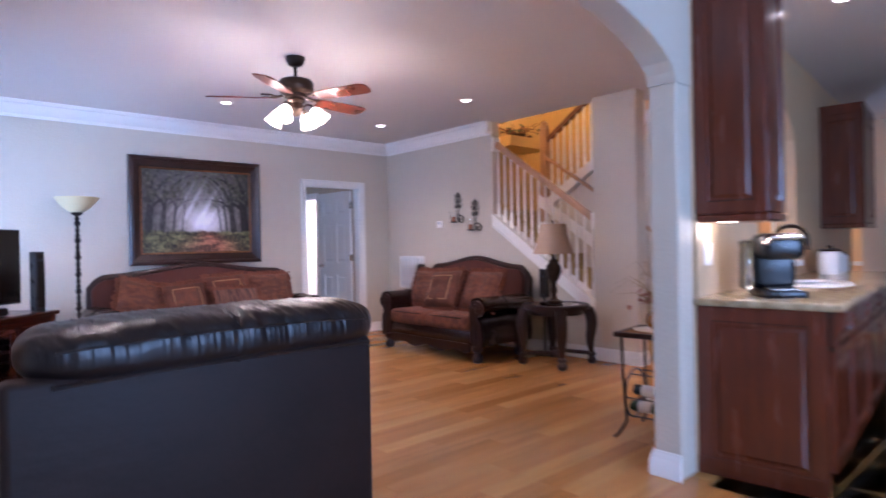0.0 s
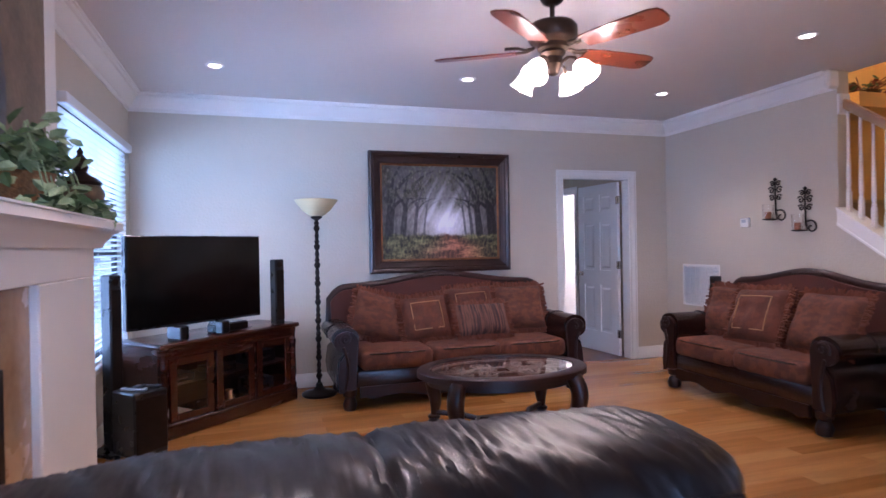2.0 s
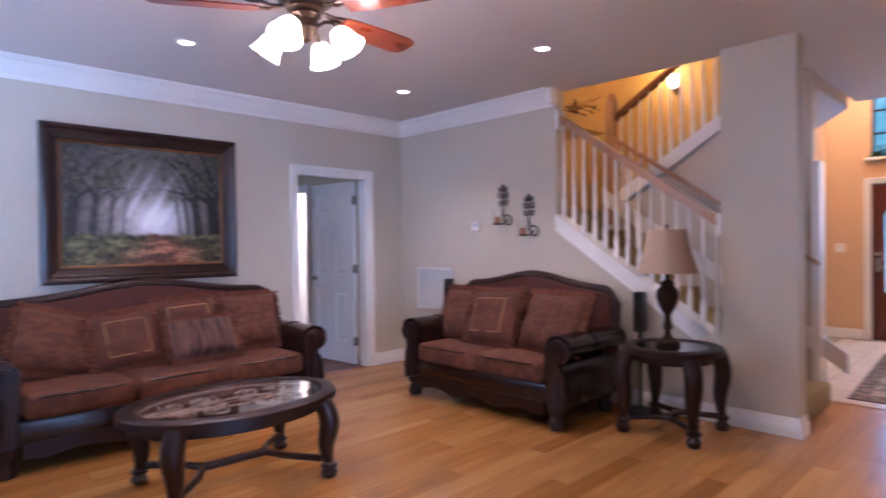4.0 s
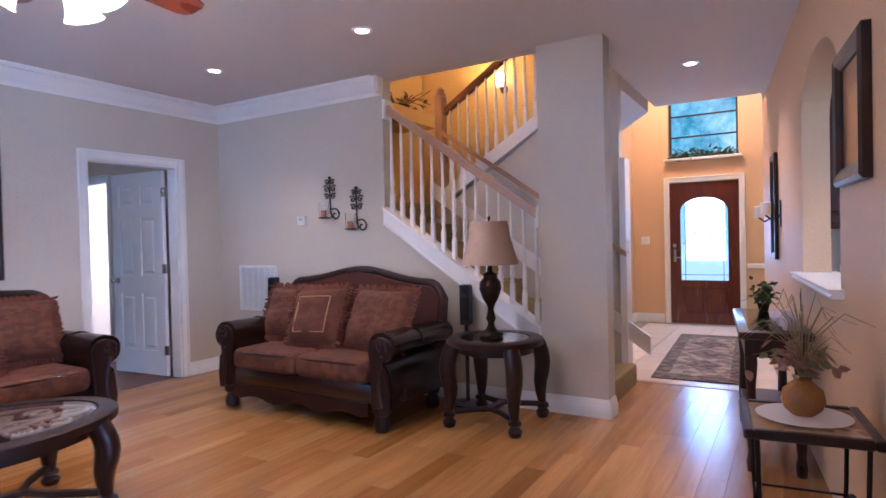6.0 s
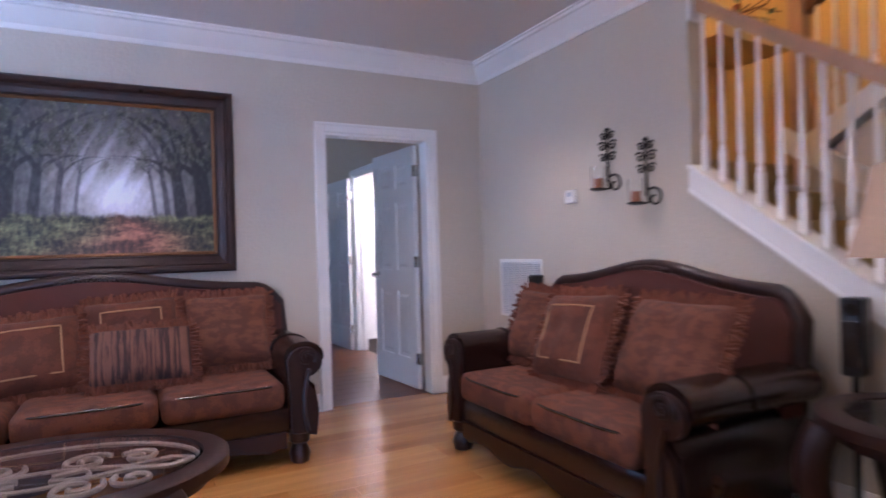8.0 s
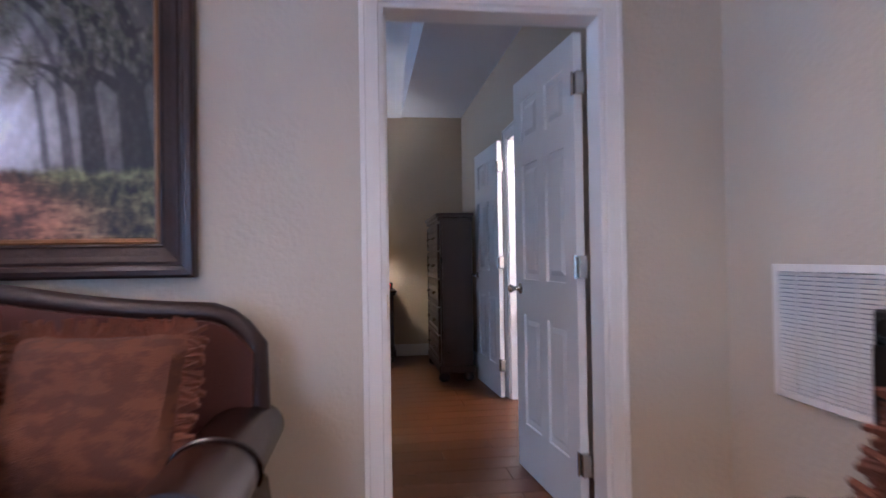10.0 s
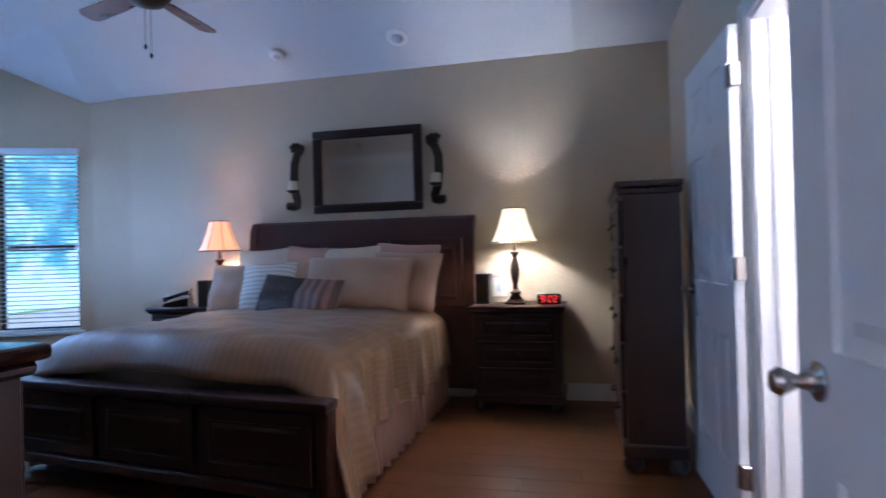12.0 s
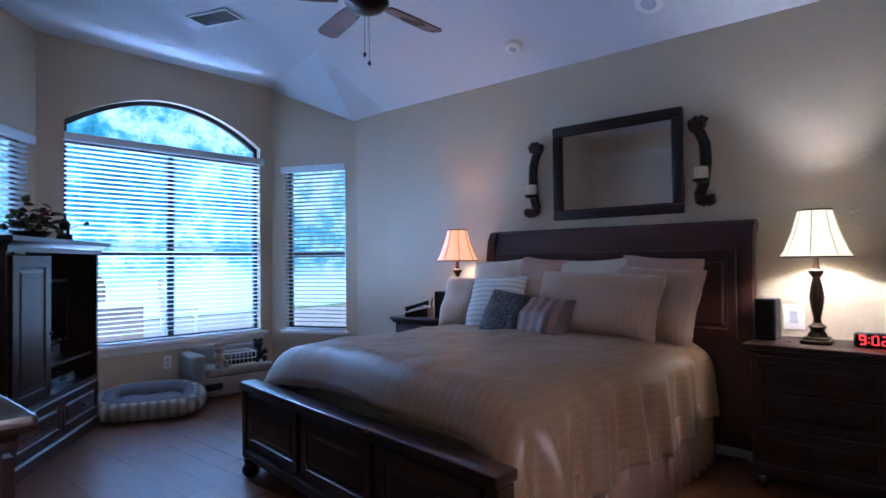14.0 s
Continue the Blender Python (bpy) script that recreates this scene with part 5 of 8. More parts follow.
def foliage(parent, n, place, size, seed, materials, name="leaves"):
    rnd = random.Random(seed)
    bms = [bmesh.new() for _ in materials]
    for k in range(n):
        p = place(rnd)
        m = Matrix.Translation(p) @ pose(0, 0, 0, rnd.uniform(-60, 60), rnd.uniform(-50, 50), rnd.uniform(0, 360))
        leaf_mesh(rnd.choice(bms), m, size * rnd.uniform(0.6, 1.0), size * rnd.uniform(0.9, 1.5))
    for b, mt in zip(bms, materials):
        tagged(part(name, b, mt, parent, "green and cream ivy leaves"), kind="stuff")


ob = thing("ivy_plant", XL + 0.25, 3.36, MT, 0, "variegated ivy in a wicker basket on the mantel", "plant")
part("basket", lathe([(0.09, 0), (0.10, 0.02), (0.115, 0.12), (0.12, 0.13), (0.105, 0.13), (0.09, 0.11)], 20), mat("wicker", srgb("7a5630"), 0.8, var=0.4, scale=60, bump=0.8, bscale=90), ob, "woven wicker basket", True)
foliage(ob, 190, lambda r: Vector((r.gauss(0.02, 0.075), r.gauss(0.03, 0.15), 0.17 + r.gauss(0, 0.07) - 0.0)), 0.055, 3, [LEAFA, LEAFB])
foliage(ob, 120, lambda r: Vector((0.10 + r.uniform(0, 0.06), r.uniform(-0.15, 0.68), r.uniform(0.0, 0.06))), 0.05, 8, [LEAFA, LEAFB], "trailing_leaves")
bm = bmesh.new()
for k in range(10):
    r = random.Random(k)
    y = r.uniform(-0.2, 0.35)
    tube([(0, 0, 0.10), (0.05, y * 0.5, 0.28 + r.uniform(-0.05, 0.03)), (0.10, y, 0.16), (0.13, y * 1.1, 0.04)], 0.003, 4, bm)
part("stems", bm, LEAFB, ob)
URN = mat("glazed_urn", srgb("7a5a40"), 0.3, scale=9, second=srgb("4a4630"), coat=0.3)
ob = thing("urn", XL + 0.26, 4.12, MT, 0, "glazed brown lidded urn on the mantel end", "urn")
part("body", lathe([(0.05, 0), (0.055, 0.015), (0.045, 0.03), (0.07, 0.06), (0.095, 0.10), (0.10, 0.13), (0.085, 0.16), (0.06, 0.175)], 28), URN, ob, smooth=True)
part("lid", lathe([(0.085, 0.165), (0.09, 0.18), (0.07, 0.20), (0.04, 0.215), (0.025, 0.23), (0.035, 0.25), (0.022, 0.275), (0.028, 0.29), (0.012, 0.31), (0.014, 0.325), (0.002, 0.345)], 24), BRONZE, ob, "stepped bronze finial lid", True)
ob = thing("plate", XL + 0.20, 3.08, MT + 0.10, 0, "amber glazed plate standing on the mantel", "plate", rx=0, ry=78)
part("dish", lathe([(0.05, 0), (0.09, 0.008), (0.125, 0.022), (0.125, 0.027), (0.085, 0.015), (0.01, 0.010)], 28, at=(0, 0, 0)), URN, ob, smooth=True)
part("easel", tube([(0.10, -0.05, -0.02), (0.103, 0, 0.03), (0.10, 0.05, -0.02)], 0.006, 6), IRON, ob)

# ---- window blinds ----
BLIND = mat("white_blind", srgb("dfe3e6"), 0.5, var=0.03)
WFRAME = mat("dark_window_frame", srgb("27211e"), 0.5, var=0.1)


def blind(name, m, w, z0, z1, tilt=18, step=0.045, label="white horizontal blinds, lowered and open", stack=True):
    """Slats that hang in an opening; x along the window, room towards -y."""
    ob = new(name)
    ob.matrix_basis = m
    tagged(ob, label, "blind", "window blinds")
    part("headrail", box(-0.02, -0.055, z1 - 0.055, w + 0.02, 0.0, z1 + 0.01, 0.006), BLIND, ob, "white valance")
    me = mesh_of(box(0.005, -0.022, -0.0013, w - 0.005, 0.022, 0.0013), "slat")
    me.materials.append(BLIND)
    n = int((z1 - 0.07 - z0 - 0.03) / step)
    for k in range(n):
        share("slat", me, ob, pose(0, 0.012, z1 - 0.08 - step * k, tilt, 0, 0))
    part("bottom_rail", box(0.005, -0.012, z0 + 0.004, w - 0.005, 0.036, z0 + 0.024, 0.004), BLIND, ob)
    for x in (0.12, w / 2, w - 0.12):
        part("cord", tube([(x, 0.012, z0 + 0.02), (x, 0.012, z1 - 0.06)], 0.0015, 4), BLIND, ob)
    return ob


def sash(name, m, w, z0, z1, mull=0, rail=True, depth=0.07, fm=None, bars=0.035):
    """A window frame with panes in an opening."""
    ob = new(name)
    ob.matrix_basis = m
    tagged(ob, "dark framed double-hung window with clear glass", "window", kind="structure")
    f = fm or WFRAME
    y = depth
    bm = box(0, y, z0, bars, y + 0.04, z1)
    box(w - bars, y, z0, w, y + 0.04, z1, bm=bm)
    box(bars, y, z0, w - bars, y + 0.04, z0 + bars, bm=bm)
    box(bars, y, z1 - bars, w - bars, y + 0.04, z1, bm=bm)
    part("window_frame", bm, f, ob)
    xs = [bars + (w - 2 * bars) * k / (mull + 1) for k in range(mull + 2)]
    for k in range(1, mull + 1):
        part("mullion", box(xs[k] - 0.028, y, z0 + bars, xs[k] + 0.028, y + 0.04, z1 - bars), f, ob)
    zm = z0 + (z1 - z0) * 0.46
    for k in range(mull + 1):
        if rail:
            part("meeting_rail", box(xs[k] + 0.028, y, zm - 0.025, xs[k + 1] - 0.028, y + 0.04, zm + 0.025), f, ob)
        g = part("pane", box(xs[k] + 0.005, y + 0.018, z0 + 0.02, xs[k + 1] - 0.005, y + 0.022, z1 - 0.02), GLASS, ob)
        g.visible_shadow = False
    return ob


LWM = pose(XL, WY0, 0, 0, 0, 90)
sash("window_1", LWM, WY1 - WY0, WZ0, WZ1, 1)
blind("window_blind", LWM, WY1 - WY0, WZ0, WZ1, -20, 0.042)
setting("window_sill_living", box(XL - 0.06, WY0 - 0.06, WZ0 - 0.03, XL + 0.05, WY1 + 0.05, WZ0 + 0.004, 0.006), TRIM, "white window sill")
for xx, z in ((XL, 0),):
    ob = thing("outlet", XL + 0.001, 4.72, 0.36, 90, "white wall outlet below the window", "outlet")
    part("plate", box(-0.035, -0.006, -0.057, 0.035, 0, 0.057, 0.003), TRIM, ob)
    part("socket", box(-0.017, -0.009, 0.008, 0.017, -0.006, 0.036), GREYP, ob)
    part("socket", box(-0.017, -0.009, -0.036, 0.017, -0.006, -0.008), GREYP, ob)

# ---- doors ----
def panel_door(name, m, w, h, label, knob_x, hinge_x, group="white six-panel doors"):
    """Six-panel door; x along its width, faces at y = 0 and 0.035."""
    ob = new(name)
    ob.matrix_basis = m
    tagged(ob, label, "door", group)
    st, mid = 0.115, 0.10
    zs = [(0.24, 0.80), (0.98, 1.56), (1.68, h - 0.12)]
    bm = box(0, 0, 0, st, 0.035, h)
    box(w - st, 0, 0, w, 0.035, h, bm=bm)
    box(w / 2 - mid / 2, 0, 0.24, w / 2 + mid / 2, 0.035, h - 0.12, bm=bm)
    lo = 0.0
    for a, b in zs + [(h, h)]:
        box(st, 0, lo, w / 2 - mid / 2, 0.035, a, bm=bm)
        box(w / 2 + mid / 2, 0, lo, w - st, 0.035, a, bm=bm)
        lo = b
    box(w / 2 - mid / 2, 0, 0, w / 2 + mid / 2, 0.035, 0.24, bm=bm)
    box(w / 2 - mid / 2, 0, h - 0.12, w / 2 + mid / 2, 0.035, h, bm=bm)
    part("stile_and_rail", bm, DOORW, ob)
    for a, b in zs:
        for x0, x1 in ((st, w / 2 - mid / 2), (w / 2 + mid / 2, w - st)):
            bm = box(x0, 0.012, a, x1, 0.023, b)
            for s, y0, y1 in ((1, 0.023, 0.032), (-1, 0.012, 0.003)):
                v = []
                for i, y in ((0.028, y0), (0.05, y1)):
                    v.append([bm.verts.new(p) for p in ((x0 + i, y, a + i), (x1 - i, y, a + i), (x1 - i, y, b - i), (x0 + i, y, b - i))])
                for k in range(4):
                    bm.faces.new((v[0][k], v[0][(k + 1) % 4], v[1][(k + 1) % 4], v[1][k]))
                bm.faces.new(v[1])
            part("panel", bm, DOORW, ob)
    hw = part("door_handle", lathe([(0.030, -0.004), (0.030, 0.004), (0.016, 0.010), (0.010, 0.03), (0.012, 0.045), (0.022, 0.055), (0.016, 0.066), (0.003, 0.069)], 18, m=pose(knob_x, 0, 0.93, 90, 0, 0)), CHROME, ob, "brushed nickel lever handle", True)
    part("lever", tube([(knob_x, -0.055, 0.93), (knob_x + (0.09 if knob_x < w / 2 else -0.09), -0.058, 0.932)], 0.009, 8), CHROME, hw, smooth=True)
    part("door_handle", lathe([(0.030, -0.004), (0.030, 0.004), (0.016, 0.010), (0.010, 0.03), (0.022, 0.055), (0.016, 0.066), (0.003, 0.069)], 18, m=pose(knob_x, 0.035, 0.93, -90, 0, 0)), CHROME, ob, "brushed nickel handle", True)
    for z in (0.25, 1.05, 1.80):
        part("hinge", box(hinge_x - 0.03, 0.0005, z - 0.045, hinge_x + 0.03, 0.037, z + 0.045, 0.002), CHROME, ob, "satin nickel hinge")
        part("hinge_pin", lathe([(0.006, z - 0.048), (0.006, z + 0.048)], 8, at=(hinge_x, 0.042, 0)), CHROME, ob)
    return ob


panel_door("bedroom_door", pose(4.474, YS + T + 0.026, 0.012, 0, 0, 94.5), 0.76, 2.01, "white six-panel bedroom door standing open", 0.69, 0.0)
panel_door("bathroom_door", pose(BX - 0.045, BD1 + 0.012, 0.012, 0, 0, 93), 0.76, 2.0, "white six-panel bathroom door folded open", 0.69, 0.0)

# ---- wall things ----
def scroll_sconce(y, z):
    ob = thing("candle_sconce", XR - 0.002, y, z, -90, "scrolled dark iron candle sconce with glass cup", "sconce", "paired wall sconces")
    bm = bmesh.new()
    tube([(0, -0.012, 0.06), (0, -0.016, 0.36)], 0.007, 6, bm)
    for zz, r, w in ((0.345, 0.026, 0.034), (0.285, 0.034, 0.044), (0.215, 0.030, 0.040)):
        for s in (-1, 1):
            tube([(q[0], -0.014, q[1] + zz) for q in spiral(s * w, 0, r, 1.25, 0, 1.57 - s * 1.0, s, 18)], 0.006, 5, bm)
    tube([(q[0] + 0.062, -0.02, q[1] + 0.045) for q in spiral(0, 0, 0.062, 1.15, 0, 2.2, -1, 26)], 0.007, 6, bm)
    tube([(0.0, -0.014, 0.16), (0.01, -0.02, 0.10), (0.03, -0.03, 0.02), (0.0, -0.06, 0.015)], 0.007, 6, bm)
    lathe([(0.003, 0.40), (0.018, 0.385), (0.003, 0.36)], 8, bm, at=(0, -0.014, 0))
    part("scrollwork", bm, IRON, ob, "dark iron scrollwork", True)
    part("dish", lathe([(0.02, 0.01), (0.048, 0.018), (0.050, 0.026), (0.02, 0.022)], 18, at=(-0.03, -0.068, 0)), IRON, ob, smooth=True)
    part("candle", lathe([(0.026, 0.024), (0.026, 0.085), (0.02, 0.088)], 16, at=(-0.03, -0.068, 0)), mat("amber_candle", srgb("a0603c"), 0.5), ob, "amber candle", True)
    cup = [(0.038, 0.026), (0.044, 0.07), (0.046, 0.16)]
    bm = lathe(cup + [(r - 0.003, z) for r, z in reversed(cup)], 18, at=(-0.03, -0.068, 0))
    g = part("glass_cup", bm, GLASS, ob, "clear glass hurricane cup", True)
    g.visible_shadow = False
    return ob


scroll_sconce(5.19, 1.485)
scroll_sconce(4.885, 1.375)
ob = thing("thermostat", XR - 0.001, 5.545, 1.49, -90, "small white wall thermostat", "thermostat")
part("case", box(-0.055, -0.025, -0.045, 0.055, 0, 0.045, 0.006), TRIM, ob)
part("display", box(-0.03, -0.0265, 0.0, 0.02, -0.025, 0.028), GREYP, ob)
ob = thing("return_vent", XR - 0.001, 6.16, 0.62, -90, "white louvred return air grille low on the wall", "vent")
bm = box(-0.27, -0.012, -0.0, -0.245, 0, 0.45, 0.002)
box(0.245, -0.012, 0, 0.27, 0, 0.45, 0.002, bm)
box(-0.245, -0.012, 0, 0.245, 0, 0.025, 0.002, bm)
box(-0.245, -0.012, 0.425, 0.245, 0, 0.45, 0.002, bm)
for k in range(1, 6):
    box(-0.245 + 0.0817 * k - 0.004, -0.009, 0.025, -0.245 + 0.0817 * k + 0.004, -0.001, 0.425, 0, bm)
part("frame", bm, TRIM, ob)
me = mesh_of(box(-0.245, -0.007, -0.0012, 0.245, 0.007, 0.0012), "slat")
me.materials.append(TRIM)
for k in range(28):
    share("slat", me, ob, pose(0, -0.006, 0.034 + 0.0142 * k, 40, 0, 0))
# grey sheet behind the louvres, coloured as the shade inside the duct
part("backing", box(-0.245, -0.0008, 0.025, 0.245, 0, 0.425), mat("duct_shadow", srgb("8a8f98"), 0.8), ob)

# ---- stairs ----
def slope_box(x0, x1, ya, za, yb, zb, drop0, drop1, bm=None):
    """A sloping board between (ya, za) and (yb, zb), from drop0 to drop1 above that line."""
    bm = bm or bmesh.new()
    v = [bm.verts.new(p) for x in (x0, x1) for p in ((x, ya, za + drop0), (x, yb, zb + drop0), (x, yb, zb + drop1), (x, ya, za + drop1))]
    for f in ((0, 1, 2, 3), (7, 6, 5, 4), (0, 4, 5, 1), (1, 5, 6, 2), (2, 6, 7, 3), (3, 7, 4, 0)):
        bm.faces.new([v[i] for i in f])
    return bm


ob = tagged(new("staircase"), "carpeted turning staircase with white balusters", "stairs", kind="structure")
YA, ZA, YB2, ZB = 3.18, 0.581, 4.59, 1.552
part("stringer", slope_box(XR - 0.022, XR + T + 0.012, YA, ZA, YB2, ZB, -0.105, 0.0), TRIM, ob, "white stringer board")
part("stringer_cap", slope_box(XR - 0.034, XR + T + 0.02, YA, ZA, YB2, ZB, 0.0, 0.022), TRIM, ob)
part("stringer_bead", slope_box(XR - 0.030, XR, YA, ZA, YB2, ZB, -0.125, -0.105), TRIM, ob)
RA, RB = 1.44, 2.44
part("handrail", slope_box(XR + 0.02, XR + 0.085, YA, RA, YB2, RB, -0.045, 0.02), RAILW, ob, "oak handrail")
part("handrail_cap", slope_box(XR + 0.03, XR + 0.075, YA, RA, YB2, RB, 0.02, 0.034), RAILW, ob)
part("rail_rosette", box(XR - 0.01, YB2 - 0.03, RB - 0.11, XR + 0.11, YB2 + 0.001, RB + 0.06, 0.008), TRIM, ob, "white rail end block")
part("rail_rosette", box(XR - 0.01, YA - 0.001, RA - 0.09, XR + 0.11, YA + 0.03, RA + 0.08, 0.008), TRIM, ob, "white rail end block")


def baluster_mesh(h):
    bm = box(-0.017, -0.017, 0, 0.017, 0.017, 0.17, 0.003)
    lathe([(0.012, 0.165), (0.019, 0.185), (0.011, 0.205), (0.017, 0.22), (0.018, 0.26), (0.012, h * 0.72), (0.0115, h)], 8, bm)
    me = mesh_of(bm, "baluster", True)
    me.materials.append(TRIM)
    return me


bal = baluster_mesh(0.84)
nb = 14
for k in range(nb):
    f = (k + 0.5) / nb
    y = YA + (YB2 - YA) * f
    share("baluster", bal, ob, pose(XR + 0.052, y, ZA + (ZB - ZA) * f + 0.012, 0, 0, 0))
for k in range(9):
    y0 = 2.74 + 0.25 * k
    part("step", box(XR + (T if k > 1 else 0.17), y0, 0 if k < 2 else 0.18 * (k - 1), 6.08, y0 + 0.30, 0.18 * (k + 1), 0.02, seg=2), CARPET, ob, "straw-coloured carpeted step", True)
part("landing", box(XR + T, 4.85, 1.45, 7.33, 5.65, 1.66), CARPET, ob)
# upper flight over the inner wall
UX, UY0, UZ0, UY1, UZ1 = 6.16, 4.62, 1.80, 2.86, 2.89
part("inner_wall", prism([(2.86, 0), (4.75, 0), (4.75, UZ0 - 0.30), (2.86, UZ1 - 0.12)], 0.10, m=Matrix(((0, 1, 0, UX - 0.08), (1, 0, 0, 0), (0, 0, 1, 0), (0, 0, 0, 1)))), WALL, ob, "greige wall under the upper flight")
part("upper_stringer", slope_box(UX - 0.10, UX + 0.03, UY0, UZ0, UY1, UZ1, -0.14, 0.0), TRIM, ob, "white upper stringer")
part("upper_handrail", slope_box(UX - 0.06, UX, UY0, UZ0 + 0.80, UY1, UZ1 + 0.84, -0.04, 0.03), RAILD, ob, "brown upper handrail")
part("newel", box(UX - 0.09, UY0, UZ0 - 0.3, UX + 0.01, UY0 + 0.10, UZ0 + 0.95, 0.01), RAILW, ob, "oak newel post")
part("newel_cap", lathe([(0.06, 0), (0.06, 0.02), (0.04, 0.04), (0.045, 0.07), (0.01, 0.10)], 12, at=(UX - 0.04, UY0 + 0.05, UZ0 + 0.95)), RAILW, ob, smooth=True)
for k in range(17):
    f = (k + 0.5) / 17
    share("baluster", bal, ob, pose(UX - 0.03, UY0 + (UY1 - UY0) * f, UZ0 + (UZ1 - UZ0) * f - 0.01, 0, 0, 0))
part("soffit", slope_box(UX + 0.02, 7.33, UY0, UZ0, UY1, UZ1, -0.32, -0.10), WALL, ob, "sloping underside of the upper flight")
part("skirt", slope_box(6.055, 6.079, 2.62, 0.42, 4.75, 1.88, -0.16, 0.0), TRIM, ob, "white skirt board")
part("wall_rail", slope_box(6.00, 6.04, 2.80, 1.12, 4.6, 2.36, -0.02, 0.025), RAILW, ob, "white wall handrail")
part("newel_strip", box(6.03, 2.80, 0, 6.20, 2.858, 1.95, 0.004), TRIM, ob, "white corner trim of the stair wall")
part("switch_plate", box(6.06, 2.79, 1.12, 6.14, 2.80, 1.24, 0.003), TRIM, ob, "white switch plate")

ob = thing("dried_arrangement", 6.38, 5.38, 2.72, 0, "dried twig arrangement on a ledge in the stairwell", "plant")
rnd = random.Random(4)
bm = bmesh.new()
for k in range(26):
    a, e = rnd.uniform(0, 6.28), rnd.uniform(0.15, 0.42)
    tube([(0, 0, 0.06), (e * 0.5 * math.cos(a), e * 0.5 * math.sin(a), 0.10 + rnd.uniform(0, 0.08)), (e * math.cos(a), e * math.sin(a), 0.08 + rnd.uniform(-0.05, 0.22))], 0.005, 4, bm)
part("twigs", bm, mat("dry_twig", srgb("5e3a22"), 0.8, var=0.3), ob, "brown twigs")
foliage(ob, 60, lambda r: Vector((r.gauss(0, 0.13), r.gauss(0, 0.13), r.uniform(0.02, 0.17))), 0.06, 21, [LEAFA, mat("dry_red_leaf", srgb("6a3a28"), 0.8, var=0.3)])
part("bowl", lathe([(0.08, 0), (0.13, 0.05), (0.14, 0.08), (0.12, 0.08)], 16), BRONZE, ob, smooth=True)
setting("stair_ledge", box(5.95, 5.12, 2.58, 6.80, 5.65, 2.72), GOLD, "gold plant ledge in the stairwell")

for x, y, rz in ((6.35, 5.64, 0), (7.32, 4.5, -90)):
    ob = thing("wall_sconce", x, y, 3.05, rz, "bronze wall sconce with lit candle shade", "sconce", "stairwell sconces")
    part("backplate", lathe([(0.05, -0.008), (0.05, 0.0), (0.02, 0.01)], 14, m=pose(0, 0, 0, 90, 0, 0)), BRONZE, ob, smooth=True)
    part("arm", tube([(0, -0.01, 0), (0, -0.08, -0.04), (0, -0.12, 0.02)], 0.008, 6), BRONZE, ob)
    part("shade", lathe([(0.045, 0.02), (0.06, 0.16)], 14, at=(0, -0.12, 0)), BULBM, ob, "lit shade").visible_shadow = False

# ---- front door ----
ob = tagged(new("door_1"), "dark mahogany front door with arched leaded glass", "door", kind="structure")
ob.matrix_basis = pose(EX + 0.02, 3.105, 0, 0, 0, -90)
w, h = 0.90, 2.02
arcp = [(0.14, 1.60)] + [(0.45 - 0.31 * math.cos(math.pi * k / 16), 1.60 + 0.20 * math.sin(math.pi * k / 16)) for k in range(1, 16)] + [(0.76, 1.60)]
bm = box(0, 0, 0, 0.14, 0.045, h)
box(0.76, 0, 0, w, 0.045, h, bm=bm)
box(0.14, 0, 0, 0.76, 0.045, 0.62, bm=bm)
prism(arcp + [(0.76, h), (0.14, h)], 0.045, bm)
part("slab", bm, CABINET, ob, "dark mahogany door slab")
FROST = glass_mat("leaded_glass", (0.92, 0.97, 1.0), 0.25)
g = part("pane", prism([(0.14, 0.62), (0.76, 0.62)] + arcp[::-1], 0.008, m=Matrix.Translation((0, 0.018, 0))), FROST, ob, "frosted leaded glass")
g.visible_shadow = False
bm = bmesh.new()
for a, b in (((0.2, 0.62), (0.2, 1.70)), ((0.70, 0.62), (0.70, 1.70)), ((0.14, 0.70), (0.76, 0.70)), ((0.14, 1.15), (0.30, 1.15)), ((0.60, 1.15), (0.76, 1.15))):
    tube([(a[0], 0.012, a[1]), (b[0], 0.012, b[1])], 0.005, 4, bm)
tube([(0.45 + 0.16 * math.cos(k / 24 * 6.283), 0.012, 1.42 + 0.16 * math.sin(k / 24 * 6.283)) for k in range(24)], 0.012, 4, bm, True)
tube([(0.45 + 0.07 * math.cos(k / 24 * 6.283), 0.012, 1.42 + 0.10 * math.sin(k / 24 * 6.283)) for k in range(24)], 0.006, 4, bm, True)
for s in (-1, 1):
    tube([(0.45 + s * 0.05, 0.012, 1.28), (0.45 + s * 0.2, 0.012, 1.30), (0.45 + s * 0.24, 0.012, 1.42), (0.45 + s * 0.18, 0.012, 1.55)], 0.005, 4, bm)
part("leading", bm, IRON, ob, "dark lead lines")
for x0, x1 in ((0.17, 0.43), (0.47, 0.73)):
    part("panel", box(x0, -0.012, 0.16, x1, 0, 0.52, 0.012), CABINET, ob)
hd = part("door_handle", box(0.035, -0.012, 0.88, 0.085, 0, 1.08, 0.01), CHROME, ob, "brushed nickel handle set")
part("lever", tube([(0.06, -0.04, 0.95), (0.16, -0.045, 0.95)], 0.009), CHROME, hd)
part("deadbolt", lathe([(0.03, 0), (0.03, 0.015)], 14, m=pose(0.06, 0, 1.12, 90, 0, 0)), CHROME, ob)

